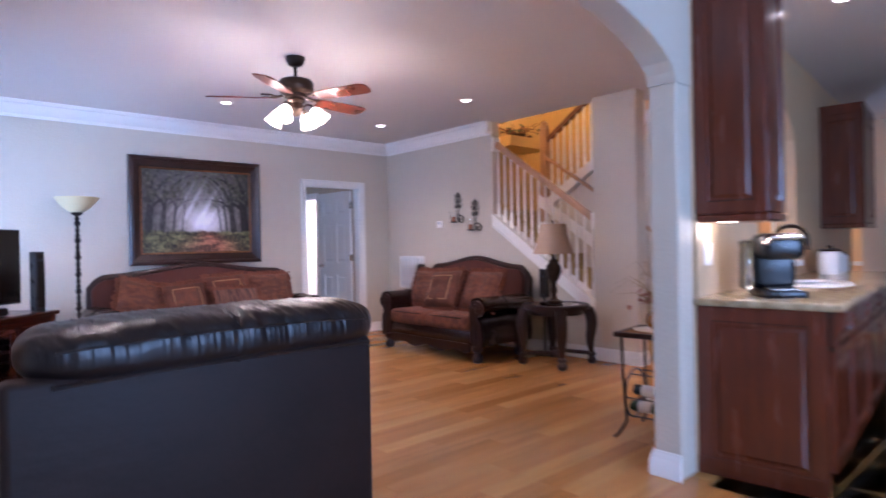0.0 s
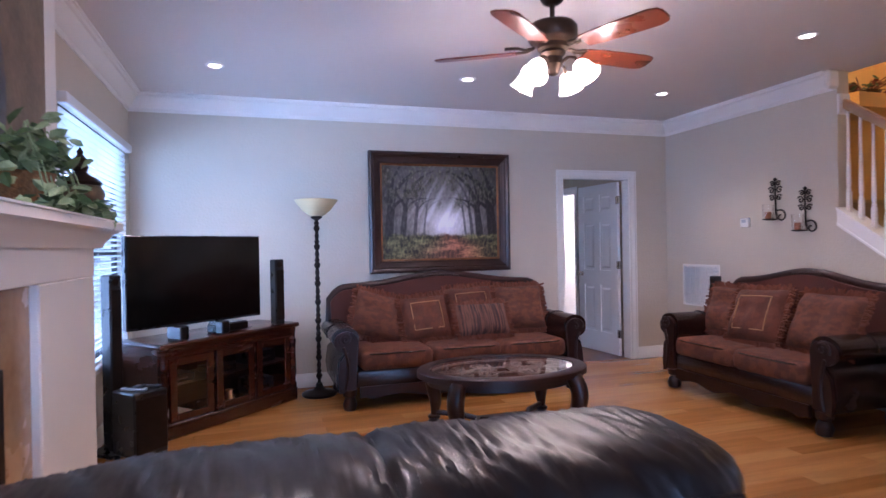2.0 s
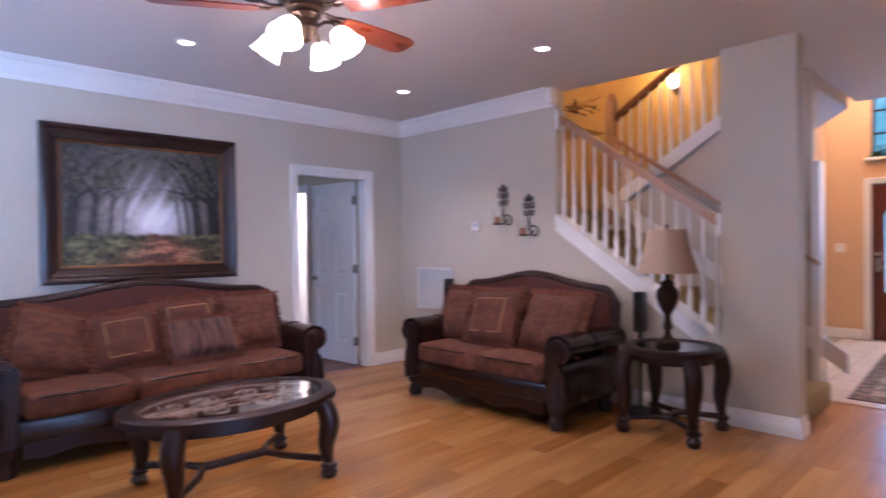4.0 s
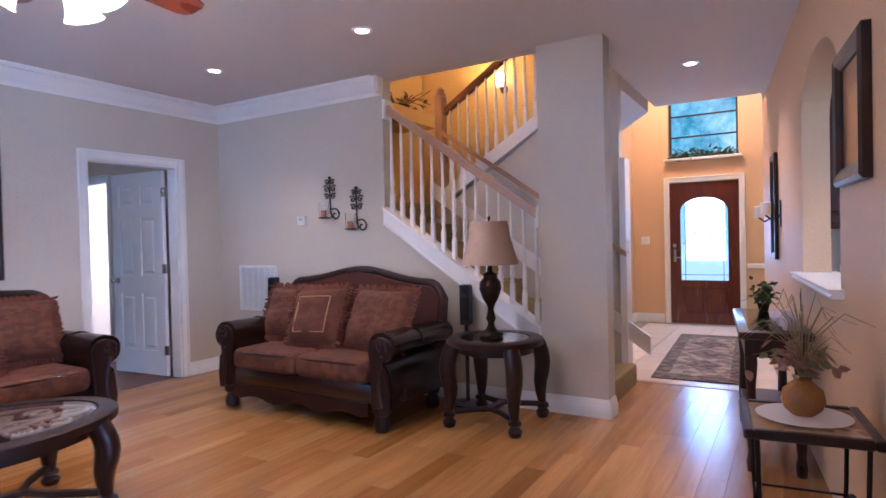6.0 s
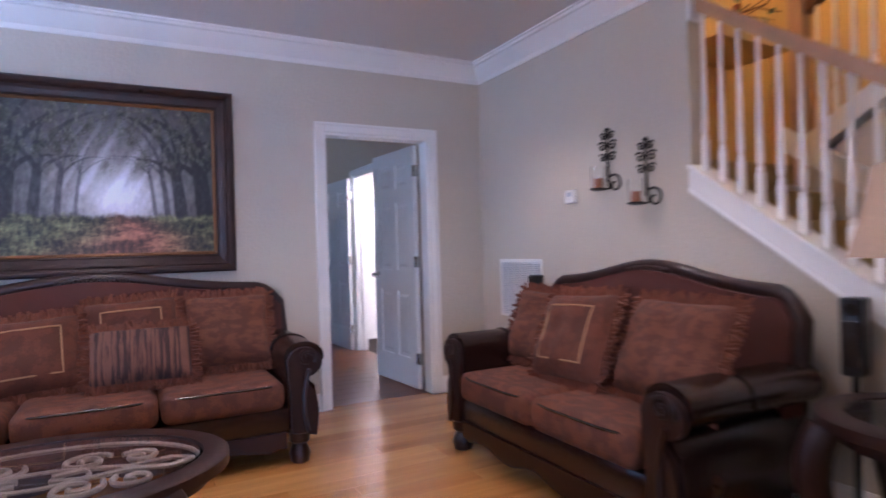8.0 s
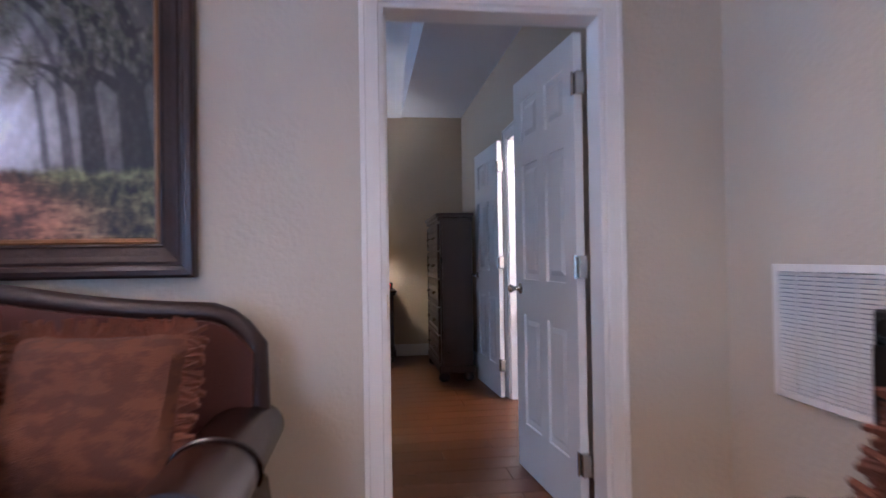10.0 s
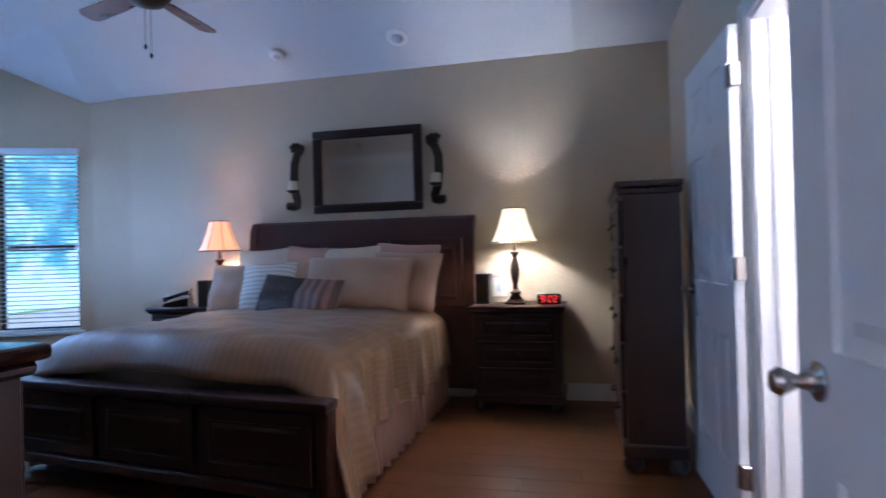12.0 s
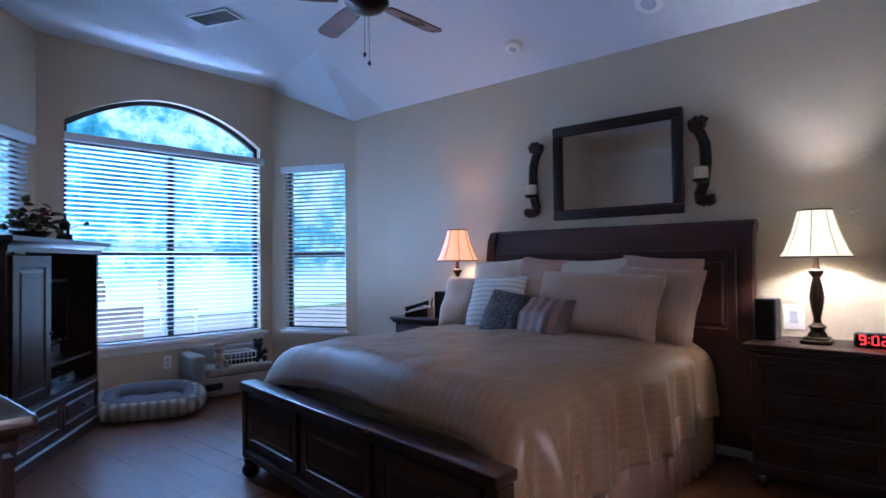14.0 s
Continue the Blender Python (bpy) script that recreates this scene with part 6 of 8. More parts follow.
ob = sash("window_2", pose(EX, 3.11, 0, 0, 0, -90), 0.91, 2.36, 3.60, 0, False, 0.08, WFRAME, 0.03)
for z in (2.68, 2.98, 3.28):
    part("muntin", box(0.03, 0.075, z - 0.01, 0.88, 0.11, z + 0.01), WFRAME, ob)
setting("window_sill_foyer", box(EX - 0.10, 2.15, 2.33, EX + 0.02, 3.16, 2.365, 0.006), TRIM, "white sill of the high window")
ob = thing("garland", EX - 0.04, 2.655, 2.366, 0, "green ivy garland along the high sill", "garland")
foliage(ob, 170, lambda r: Vector((r.gauss(0, 0.03), r.uniform(-0.42, 0.42), abs(r.gauss(0.03, 0.04)))), 0.06, 31, [LEAFA])
part("vine", tube([(0, -0.42, 0.01), (0, 0, 0.02), (0, 0.42, 0.01)], 0.008, 5), LEAFA, ob)
setting("trim_chair_rail", box(EX - 0.02, 1.6, 0.80, EX, 2.11, 0.86, 0.004), TRIM)
bm = run(BASE, [(7.45, 3.62, 0), (7.60, 3.62, 0)])
run(BASE, [(8.48, 3.62, 0), (EX, 3.62, 0), (EX, 3.2, 0)], bm)
run(BASE, [(EX, 2.11, 0), (EX, 1.9, 0)], bm)
setting("baseboard_foyer", bm, TRIM, "white baseboard", True)
casing("trim_foyer_side", pose(7.60, 3.62, 0), 0.80, 2.04, 0.08)
for y, z, lb in ((3.45, 1.2, "white light switch by the front door"),):
    ob = thing("light_switch", EX - 0.001, y, z, -90, lb, "switch")
    part("plate", box(-0.06, -0.006, -0.06, 0.06, 0, 0.06, 0.003), TRIM, ob)
    part("rocker", box(-0.03, -0.010, -0.03, -0.008, -0.006, 0.03), TRIM, ob)
    part("rocker", box(0.008, -0.010, -0.03, 0.03, -0.006, 0.03), TRIM, ob)

# rug in the foyer
RUGM = mat("oriental_rug", srgb("a08e78"), 0.95, scale=7, sharp=True, second=srgb("6f5f50"), bump=0.5, bscale=200)
RUGB = mat("rug_border", srgb("7d6a58"), 0.95, scale=12, sharp=True, second=srgb("4f4338"), bump=0.5, bscale=200)
ob = thing("rug", 7.65, 2.37, 0.002, 3, "worn tan oriental runner with darker border", "rug")
part("field", box(-1.12, -0.25, 0.0, 1.12, 0.25, 0.010), RUGM, ob)
bm = box(-1.28, -0.38, 0, 1.28, -0.25, 0.008)
box(-1.28, 0.25, 0, 1.28, 0.38, 0.008, bm=bm)
box(-1.28, -0.25, 0, -1.12, 0.25, 0.008, bm=bm)
box(1.12, -0.25, 0, 1.28, 0.25, 0.008, bm=bm)
part("border", bm, RUGB, ob, "dark patterned border")
for k in (-0.6, 0.0, 0.6):
    part("medallion", prism([(k - 0.25, 0), (k, -0.18), (k + 0.25, 0), (k, 0.18)], 0.003, m=Matrix(((1, 0, 0, 0), (0, 0, 1, 0), (0, 1, 0, 0.0095), (0, 0, 0, 1)))), RUGB, ob)

# ---- hall furniture ----
TM2 = HW @ pose(0.44, 0.235, 0) @ Matrix.Diagonal((1, 1, 0.89, 1))
ob = new("wine_table")
ob.matrix_basis = TM2
tagged(ob, "small iron table with stone top and wine rack", "table")
bm = box(-0.20, -0.19, 0.70, 0.20, -0.16, 0.735, 0.005)
box(-0.20, 0.16, 0.70, 0.20, 0.19, 0.735, 0.005, bm)
box(-0.20, -0.16, 0.70, -0.17, 0.16, 0.735, 0.005, bm)
box(0.17, -0.16, 0.70, 0.20, 0.16, 0.735, 0.005, bm)
part("top_frame", bm, MAHOG, ob, "dark wood top frame")
part("tabletop", box(-0.17, -0.16, 0.71, 0.17, 0.16, 0.728), MARBLE, ob, "beige stone inset")
for sx in (-1, 1):
    for sy in (-1, 1):
        part("leg", tube([(sx * 0.17, sy * 0.15, 0.70), (sx * 0.165, sy * 0.145, 0.45), (sx * 0.15, sy * 0.13, 0.12), (sx * 0.19, sy * 0.17, 0.03), (sx * 0.21, sy * 0.19, 0.01)], 0.008, 6), IRON, ob, "thin iron leg")
bm = bmesh.new()
for sy in (-0.14, 0.14):
    tube([(0.15 * math.cos(k / 28 * 6.283), sy, 0.28 + 0.17 * math.sin(k / 28 * 6.283)) for k in range(28)], 0.007, 6, bm, True)
for a in range(6):
    x, z = 0.15 * math.cos(a * 1.047), 0.28 + 0.17 * math.sin(a * 1.047)
    tube([(x, -0.14, z), (x, 0.14, z)], 0.005, 5, bm)
part("wine_rack", bm, IRON, ob, "round iron wine rack", True)
for x, z, c in ((-0.05, 0.20, "2a3a24"), (0.05, 0.20, "46202a"), (0.0, 0.30, "20262c")):
    o = thing("wine_bottle", 0, 0, 0, 0, "dark wine bottle lying in the rack", "bottle", "bottles in the rack")
    o.matrix_basis = TM2 @ pose(x, 0.14, z, 90, 0, 0)
    part("bottle", lathe([(0.036, 0), (0.038, 0.01), (0.038, 0.18), (0.015, 0.22), (0.014, 0.28), (0.016, 0.29)], 14), mat("bottle_glass", srgb(c), 0.1, var=0.05), o, smooth=True)
    part("label", lathe([(0.0386, 0.05), (0.0386, 0.13)], 14), TRIM, o, "pale paper label")
ob = new("vase")
ob.matrix_basis = TM2 @ pose(0.02, 0.0, 0.740) @ Matrix.Diagonal((0.68, 0.68, 0.80, 1))
tagged(ob, "amber gourd vase with dried grasses on a doily", "vase")
part("vase_body", lathe([(0.05, 0), (0.085, 0.03), (0.10, 0.07), (0.09, 0.12), (0.055, 0.15), (0.035, 0.165), (0.045, 0.18)], 24), mat("amber_gourd", srgb("9a6428"), 0.25, scale=8, var=0.3, coat=0.4), ob, smooth=True)
rnd = random.Random(12)
bm = bmesh.new()
for k in range(34):
    a, l = rnd.uniform(0, 6.283), rnd.uniform(0.18, 0.50)
    e = rnd.uniform(0.10, 0.46)
    ca, sa = math.cos(a), math.sin(a)
    tube([(0, 0, 0.15), (0.22 * e * ca, 0.22 * e * sa, 0.15 + l * 0.62), (0.6 * e * ca, 0.6 * e * sa, 0.15 + l * 0.92), (e * ca, e * sa, 0.15 + l * rnd.uniform(0.55, 0.9))], [0.003, 0.0028, 0.0022, 0.001], 4, bm)
tagged(part("dried_grass", bm, mat("dry_grass", srgb("9a8660"), 0.8, var=0.4, scale=20), ob, "dried straw grasses"), kind="stuff")
foliage(ob, 46, lambda r: Vector((r.gauss(0, 0.075), r.gauss(0, 0.075), 0.19 + r.uniform(0, 0.12))), 0.062, 17, [mat("dry_sage_leaf", srgb("8c8a64"), 0.8, var=0.3, scale=20), mat("dusty_pink_petal", srgb("a88074"), 0.8, var=0.3, scale=20)])
ob = new("doily")
ob.matrix_basis = TM2 @ pose(0.02, 0, 0.7365)
tagged(ob, "round white lace doily on the stone top", "doily")
part("lace", lathe([(0.14, 0), (0.145, 0.002), (0.02, 0.003)], 30), TRIM, ob)

KM = HW @ pose(2.15, 0.21, 0)
ob = new("console_table")
ob.matrix_basis = KM
tagged(ob, "dark wood console table with black glass top", "table")
part("tabletop", box(-0.55, -0.17, 0.72, 0.55, 0.18, 0.76, 0.012, seg=2), ESPRESSO, ob, "dark polished top", True)
part("glass_inlay", box(-0.48, -0.12, 0.7605, 0.48, 0.13, 0.764), SCREEN, ob, "black glass inlay")
part("apron", box(-0.50, -0.14, 0.62, 0.50, 0.15, 0.72, 0.006), ESPRESSO, ob)
part("shelf", box(-0.48, -0.13, 0.20, 0.48, 0.14, 0.23, 0.006), ESPRESSO, ob)
for sx in (-1, 1):
    for sy in (-0.11, 0.12):
        part("leg", lathe([(0.025, 0), (0.03, 0.05), (0.02, 0.1), (0.03, 0.2), (0.022, 0.45), (0.032, 0.58), (0.03, 0.63)], 12, at=(sx * 0.46, sy, 0)), ESPRESSO, ob, smooth=True)
ob = new("potted_fern")
ob.matrix_basis = KM @ pose(0.38, 0.0, 0.765)
ob.matrix_basis = ob.matrix_basis @ Matrix.Diagonal((0.55, 0.55, 0.6, 1))
tagged(ob, "small leafy green plant on the console table", "plant")
part("pot", lathe([(0.05, 0), (0.07, 0.08), (0.075, 0.09), (0.06, 0.09)], 16), BRONZE, ob, smooth=True)
foliage(ob, 120, lambda r: Vector((r.gauss(0, 0.07), r.gauss(0, 0.06), 0.10 + abs(r.gauss(0.06, 0.07)))), 0.06, 41, [LEAFA])

ob = new("hall_picture")
ob.matrix_basis = HW @ pose(0.85, 0.002, 1.46, 0, 0, 180)
tagged(ob, "dark framed amber picture on the hall wall", "picture")
mitred("frame", 0.50, 0.54, [(0, 0), (0, 0.03), (0.015, 0.04), (0.045, 0.034), (0.07, 0.02), (0.075, 0)], ESPRESSO, ob, "dark wood frame", -0.25)
part("print", box(-0.178, -0.010, 0.072, 0.178, -0.002, 0.468), mat("amber_print", srgb("a8743e"), 0.3, scale=4, second=srgb("7a4e28"), coat=0.3), ob, "mottled amber print")

ob = new("wall_mirror")
ob.matrix_basis = HW @ pose(4.0, 0.004, 1.05, 0, 0, 180)
tagged(ob, "narrow dark framed wall mirror in the hall", "mirror")
bm = box(-0.2, -0.03, 0, -0.15, 0, 0.9, 0.006)
box(0.15, -0.03, 0, 0.2, 0, 0.9, 0.006, bm)
box(-0.15, -0.03, 0, 0.15, 0, 0.05, 0.006, bm)
box(-0.15, -0.03, 0.85, 0.15, 0, 0.9, 0.006, bm)
part("frame", bm, BRONZE, ob)
part("glass", box(-0.15, -0.012, 0.05, 0.15, -0.004, 0.85), MIRROR, ob, "mirror glass")
for x in (3.62, 4.4):
    ob = new("hall_sconce")
    ob.matrix_basis = HW @ pose(x, 0.003, 1.42, 0, 0, 180)
    tagged(ob, "iron wall sconce holding a white pillar candle", "sconce", "hall sconces")
    part("bracket", tube([(0, 0, 0.0), (0, -0.06, -0.04), (0, -0.11, 0.0)], 0.008, 6), IRON, ob)
    part("plate", box(-0.03, -0.008, -0.1, 0.03, 0, 0.12, 0.004), IRON, ob)
    part("candle", lathe([(0.04, 0.0), (0.04, 0.10), (0.035, 0.105)], 16, at=(0, -0.11, 0)), TRIM, ob, "white pillar candle", True)

# ---- kitchen corner ----
def raised_panel(x0, z0, x1, z1, y, bm, fr=0.055):
    """A framed cabinet front in the x-z plane, its face at y towards -y."""
    f = min(fr, (x1 - x0) * 0.3, (z1 - z0) * 0.3)
    rings = []
    for o, dy in ((0.0, 0.022), (0.0, 0.003), (0.003, 0.0), (f, 0.0), (f + 0.006, 0.011), (f + 0.018, 0.011), (f + 0.034, 0.003)):
        o = min(o, (x1 - x0) * 0.45, (z1 - z0) * 0.45)
        rings.append([bm.verts.new(p) for p in ((x0 + o, y + dy, z0 + o), (x1 - o, y + dy, z0 + o), (x1 - o, y + dy, z1 - o), (x0 + o, y + dy, z1 - o))])
    for a, b in zip(rings, rings[1:]):
        for k in range(4):
            bm.faces.new((a[k], a[(k + 1) % 4], b[(k + 1) % 4], b[k]))
    bm.faces.new(rings[-1])
    bm.faces.new(rings[0][::-1])
    return bm


ENDV = pose(0, 0, 0, 0, 0, -90)


def base_cabinet(x, w, first):
    ob = new("base_cabinet")
    ob.matrix_basis = HW @ pose(x, -0.152, 0)
    tagged(ob, "cherry base cabinet with raised panel doors", "cabinet", "kitchen base cabinets")
    part("body", box(0.024, -0.58, 0.10, w, 0, 0.868), CABINET, ob)
    part("toe_kick", box(0.03, -0.53, 0, w, 0, 0.10), ESPRESSO, ob)
    part("door", raised_panel(0.03, 0.12, w - 0.01, 0.68, -0.603, bmesh.new()), CABINET, ob, "raised panel door")
    part("drawer", raised_panel(0.03, 0.70, w - 0.01, 0.855, -0.603, bmesh.new(), 0.035), CABINET, ob, "drawer front")
    if first:
        bm = raised_panel(-0.0, 0.02, 0.58, 0.868, 0.0, bmesh.new(), 0.075)
        bmesh.ops.transform(bm, matrix=pose(0, 0, 0, 0, 0, -90), verts=bm.verts)
        part("end_panel", bm, CABINET, ob, "cherry panelled cabinet end")
        part("end_base", box(-0.012, -0.58, 0, 0.0, 0, 0.09, 0.003), CABINET, ob)
        bm = run([(0, 0), (0.05, 0), (0.045, -0.05), (0.02, -0.10), (0.01, -0.16), (0, -0.18)], [(0.0, -0.605, 0.866), (0.06, -0.605, 0.866)])
        part("corbel", bm, CABINET, ob, "carved corbel bracket")
    return ob


for k in range(5):
    base_cabinet(0.02 + 0.62 * k, 0.62, k == 0)
ob = new("worktop")
ob.matrix_basis = HW
tagged(ob, "beige granite worktop with bullnose edge", "worktop")
part("slab", box(-0.03, -0.80, 0.869, 3.15, -0.153, 0.908, 0.014, seg=3), GRANITE, ob, "speckled beige granite", True)
part("backsplash", box(0.0, -0.166, 0.908, 1.18, -0.153, 1.31), mat("tumbled_tile", srgb("bfa98a"), 0.4, scale=6, var=0.15, bump=0.1), ob, "beige tile backsplash")


def wall_cabinet(x, w, ends, z1=2.60):
    ob = new("wall_cabinet")
    ob.matrix_basis = HW @ pose(x, -0.154, 0)
    tagged(ob, "cherry wall cabinet with raised panel door", "cabinet", "kitchen wall cabinets")
    part("body", box(0.02, -0.32, 1.33, w, 0, z1 - 0.05), CABINET, ob)
    part("door", raised_panel(0.02, 1.34, w, z1 - 0.09, -0.343, bmesh.new(), 0.06), CABINET, ob, "raised panel door")
    part("light_rail", box(0.0, -0.35, 1.295, w + 0.005, -0.0, 1.335, 0.008), CABINET, ob, "bottom light rail")
    bm = raised_panel(0.0, 1.34, 0.34, z1 - 0.09, 0.0, bmesh.new(), 0.06)
    bmesh.ops.transform(bm, matrix=pose(0, 0, 0, 0, 0, -90), verts=bm.verts)
    part("end_panel", bm, CABINET, ob, "panelled cabinet end")
    part("crown", run([(0, 0), (0.01, 0), (0.02, 0.03), (0.06, 0.07), (0.06, 0.09), (0, 0.09)], [(0.0, 0.0, z1 - 0.09), (0.0, -0.345, z1 - 0.09), (w, -0.345, z1 - 0.09)][::-1]), CABINET, ob, "crown moulding")
    return ob


wall_cabinet(0.02, 0.36, True)
wall_cabinet(3.45, 0.80, True, 2.45)

ob = new("coffee_maker")
ob.matrix_basis = HW @ pose(0.30, -0.46, 0.909, 0, 0, -60)
tagged(ob, "black pod coffee maker on the granite worktop", "coffee maker")
part("base", box(-0.10, -0.16, 0, 0.10, 0.12, 0.035, 0.012, seg=2), BLACKP, ob, smooth=True)
part("body", box(-0.105, 0.0, 0.035, 0.105, 0.13, 0.30, 0.03, seg=3), BLACKP, ob, "glossy black body", True)
part("head", box(-0.10, -0.15, 0.19, 0.10, 0.08, 0.325, 0.04, seg=4), BLACKP, ob, "rounded brew head", True)
part("handle", tube([(-0.085, -0.15, 0.27), (-0.07, -0.175, 0.30), (0.07, -0.175, 0.30), (0.085, -0.15, 0.27)], 0.012, 8), CHROME, ob, "silver handle", True)
part("water_tank", box(-0.15, -0.02, 0.03, -0.106, 0.12, 0.29, 0.015, seg=2), SMOKE, ob, "smoked water tank", True)
part("drip_tray", box(-0.07, -0.15, 0.035, 0.07, -0.01, 0.045, 0.004), CHROME, ob)
ob = new("faucet")
ob.matrix_basis = HW @ pose(1.25, -0.24, 0.909)
tagged(ob, "dark bronze gooseneck kitchen faucet", "faucet")
part("base", lathe([(0.035, 0), (0.03, 0.02), (0.022, 0.06)], 16), BRONZE, ob, smooth=True)
part("spout", tube([(0, 0, 0.04)] + [(0, -0.10 + 0.10 * math.cos(a * 0.35), 0.28 + 0.10 * math.sin(a * 0.35)) for a in range(10)] + [(0, -0.20, 0.22)], 0.013, 8), BRONZE, ob, smooth=True)
part("handle", tube([(0.03, 0, 0.05), (0.09, 0, 0.09)], 0.009), BRONZE, ob)
ob = new("sink")
ob.matrix_basis = HW @ pose(1.25, -0.48, 0.9085)
tagged(ob, "white inset kitchen sink in the worktop", "sink")
part("rim", oval_ring(0.24, 0.15, 0.30, 0.20, 0.0, 0.014, 36), TRIM, ob, smooth=True)
part("basin", oval_ring(0.001, 0.001, 0.24, 0.15, 0.0, 0.003, 36), GREYP, ob)
for k, x in enumerate((2.55, 2.80, 3.02)):
    ob = new("canister")
    ob.matrix_basis = HW @ pose(x, -0.36, 0.909)
    tagged(ob, "white ceramic canister with a dark lid", "canister", "kitchen canisters")
    s = 1 - 0.12 * k
    part("jar", lathe([(0.08 * s, 0), (0.085 * s, 0.02), (0.085 * s, 0.17 * s), (0.075 * s, 0.185 * s)], 20), TRIM, ob, smooth=True)
    part("lid", lathe([(0.08 * s, 0.186 * s), (0.082 * s, 0.20 * s), (0.02, 0.21 * s), (0.018, 0.235 * s)], 20), BRONZE, ob, smooth=True)
ob = new("light_switch")
ob.matrix_basis = HW @ pose(0.16, -0.168, 1.13)
tagged(ob, "white double switch plate on the backsplash", "switch")
part("plate", box(-0.06, -0.006, -0.06, 0.06, 0, 0.06, 0.003), TRIM, ob)
part("rocker", box(-0.035, -0.010, -0.033, -0.008, -0.006, 0.033), TRIM, ob)
part("rocker", box(0.008, -0.010, -0.033, 0.035, -0.006, 0.033), TRIM, ob)

# ---- bedroom ----
COMF = mat("striped_comforter", srgb("80603f"), 0.42, scale=3, var=0.12, bump=0.25, bscale=9, sheen=0.1)


def add_stripes(m, axis, period, amount, second):
    """Satin stripes woven across a cloth."""
    nt = m.node_tree
    n, l = nt.nodes, nt.links
    b = n["Principled BSDF"]
    old = b.inputs["Base Color"].links[0].from_socket
    co = n.new("ShaderNodeTexCoord")
    sp = n.new("ShaderNodeSeparateXYZ")
    l.new(co.outputs["Object"], sp.inputs[0])
    mu = n.new("ShaderNodeMath")
    mu.operation = "MULTIPLY"
    mu.inputs[1].default_value = 2 * math.pi / period
    l.new(sp.outputs[axis], mu.inputs[0])
    si = n.new("ShaderNodeMath")
    si.operation = "SINE"
    l.new(mu.outputs[0], si.inputs[0])
    ra = n.new("ShaderNodeMapRange")
    ra.inputs[1].default_value, ra.inputs[2].default_value = -0.25, 0.25
    ra.inputs[3].default_value, ra.inputs[4].default_value = 0.0, amount
    l.new(si.outputs[0], ra.inputs[0])
    mx = n.new("ShaderNodeMix")
    mx.data_type = "RGBA"
    l.new(ra.outputs[0], mx.inputs["Factor"])
    l.new(old, mx.inputs["A"])
    mx.inputs["B"].default_value = second
    l.new(mx.outputs["Result"], b.inputs["Base Color"])
    return m


add_stripes(COMF, 1, 0.041, 0.45, srgb("6f4f33"))
at = COMF.node_tree.nodes.new("ShaderNodeAttribute")
at.attribute_name = "weave"
for nd in COMF.node_tree.nodes:
    if nd.type == "MATH" and nd.operation == "MULTIPLY" and nd.inputs[0].is_linked and nd.inputs[0].links[0].from_node.type == "SEPXYZ":
        COMF.node_tree.links.new(at.outputs["Fac"], nd.inputs[0])
SHAM = add_stripes(mat("striped_sham", srgb("b08c70"), 0.45, scale=3, var=0.08, bump=0.15, bscale=60, sheen=0.2), 0, 0.034, 0.20, srgb("967458"))
CREAMC = mat("cream_cotton", srgb("c8b8a4"), 0.8, scale=6, var=0.06, bump=0.2, bscale=90)
WHITER = add_stripes(mat("white_ribbed_cotton", srgb("e2ddd4"), 0.85, scale=6, var=0.05, bump=0.3, bscale=150), 1, 0.035, 0.5, srgb("a89e90"))
SEQUIN = mat("pewter_sequins", srgb("4e4844"), 0.25, 0.7, scale=90, var=0.7, bump=0.9, bscale=140)
TAUPE = add_stripes(mat("brown_satin", srgb("86604e"), 0.4, scale=5, var=0.15, bump=0.3, bscale=30), 0, 0.075, 0.75, srgb("3c2622"))
SKIRT = mat("bed_skirt_cotton", srgb("8d6a54"), 0.85, scale=6, var=0.08, bump=0.15, bscale=120)

BX0, BX1 = 1.20, 3.02
ob = thing("bed", 0, 0, 0, 0, "king bed with espresso sleigh headboard and panelled footboard", "bed")
# lighter copy of the bed's wood, lamp and window light put into its colour
HEADW = mat("lit_red_brown_wood", srgb("42211a"), 0.38, var=0.04, scale=2, bump=0.03, bscale=50, coat=0.0, stretch=(1, 2, 3))
# headboard: leaning sleigh profile
prof = [(0, 0.10), (0.05, 0.10), (0.055, 1.10), (0.075, 1.30), (0.11, 1.385), (0.13, 1.40), (0.135, 1.43), (0.10, 1.455), (0.06, 1.44), (0.03, 1.38), (0.01, 1.2), (0, 1.0)]
HBM = Matrix(((0, 1, 0, 1.27), (1, 0, 0, YB - 0.16), (0, 0, 1, 0), (0, 0, 0, 1)))
part("headboard", prism(prof, 1.91, m=HBM), HEADW, ob, "espresso sleigh headboard", True)
for s, x in ((-1, 1.25), (1, 3.13)):
    part("head_post", prism([(a * 1.25 - 0.02, z + (0.008 if z > 1.2 else 0)) for a, z in prof], 0.07, m=Matrix(((0, 1, 0, x), (1, 0, 0, YB - 0.16), (0, 0, 1, 0), (0, 0, 0, 1)))), HEADW, ob, "scrolled headboard post", True)
part("head_rail", tube([(1.28, YB - 0.045, 1.43), (3.17, YB - 0.045, 1.43)], 0.032, 10), HEADW, ob, smooth=True)
for k in range(3):
    x0 = 1.34 + 0.60 * k
    bm = bmesh.new()
    raised_panel(x0, 0.75, x0 + 0.57, 1.28, 0, bm, 0.05)
    bmesh.ops.transform(bm, matrix=Matrix.Translation((0, YB - 0.178, 0)), verts=bm.verts)
    part("head_panel", bm, HEADW, ob, "raised headboard panel")
FY = 8.975
part("footboard", box(0.99, FY, 0.14, 2.98, FY + 0.05, 0.50), ESPRESSO, ob, "espresso panelled footboard")
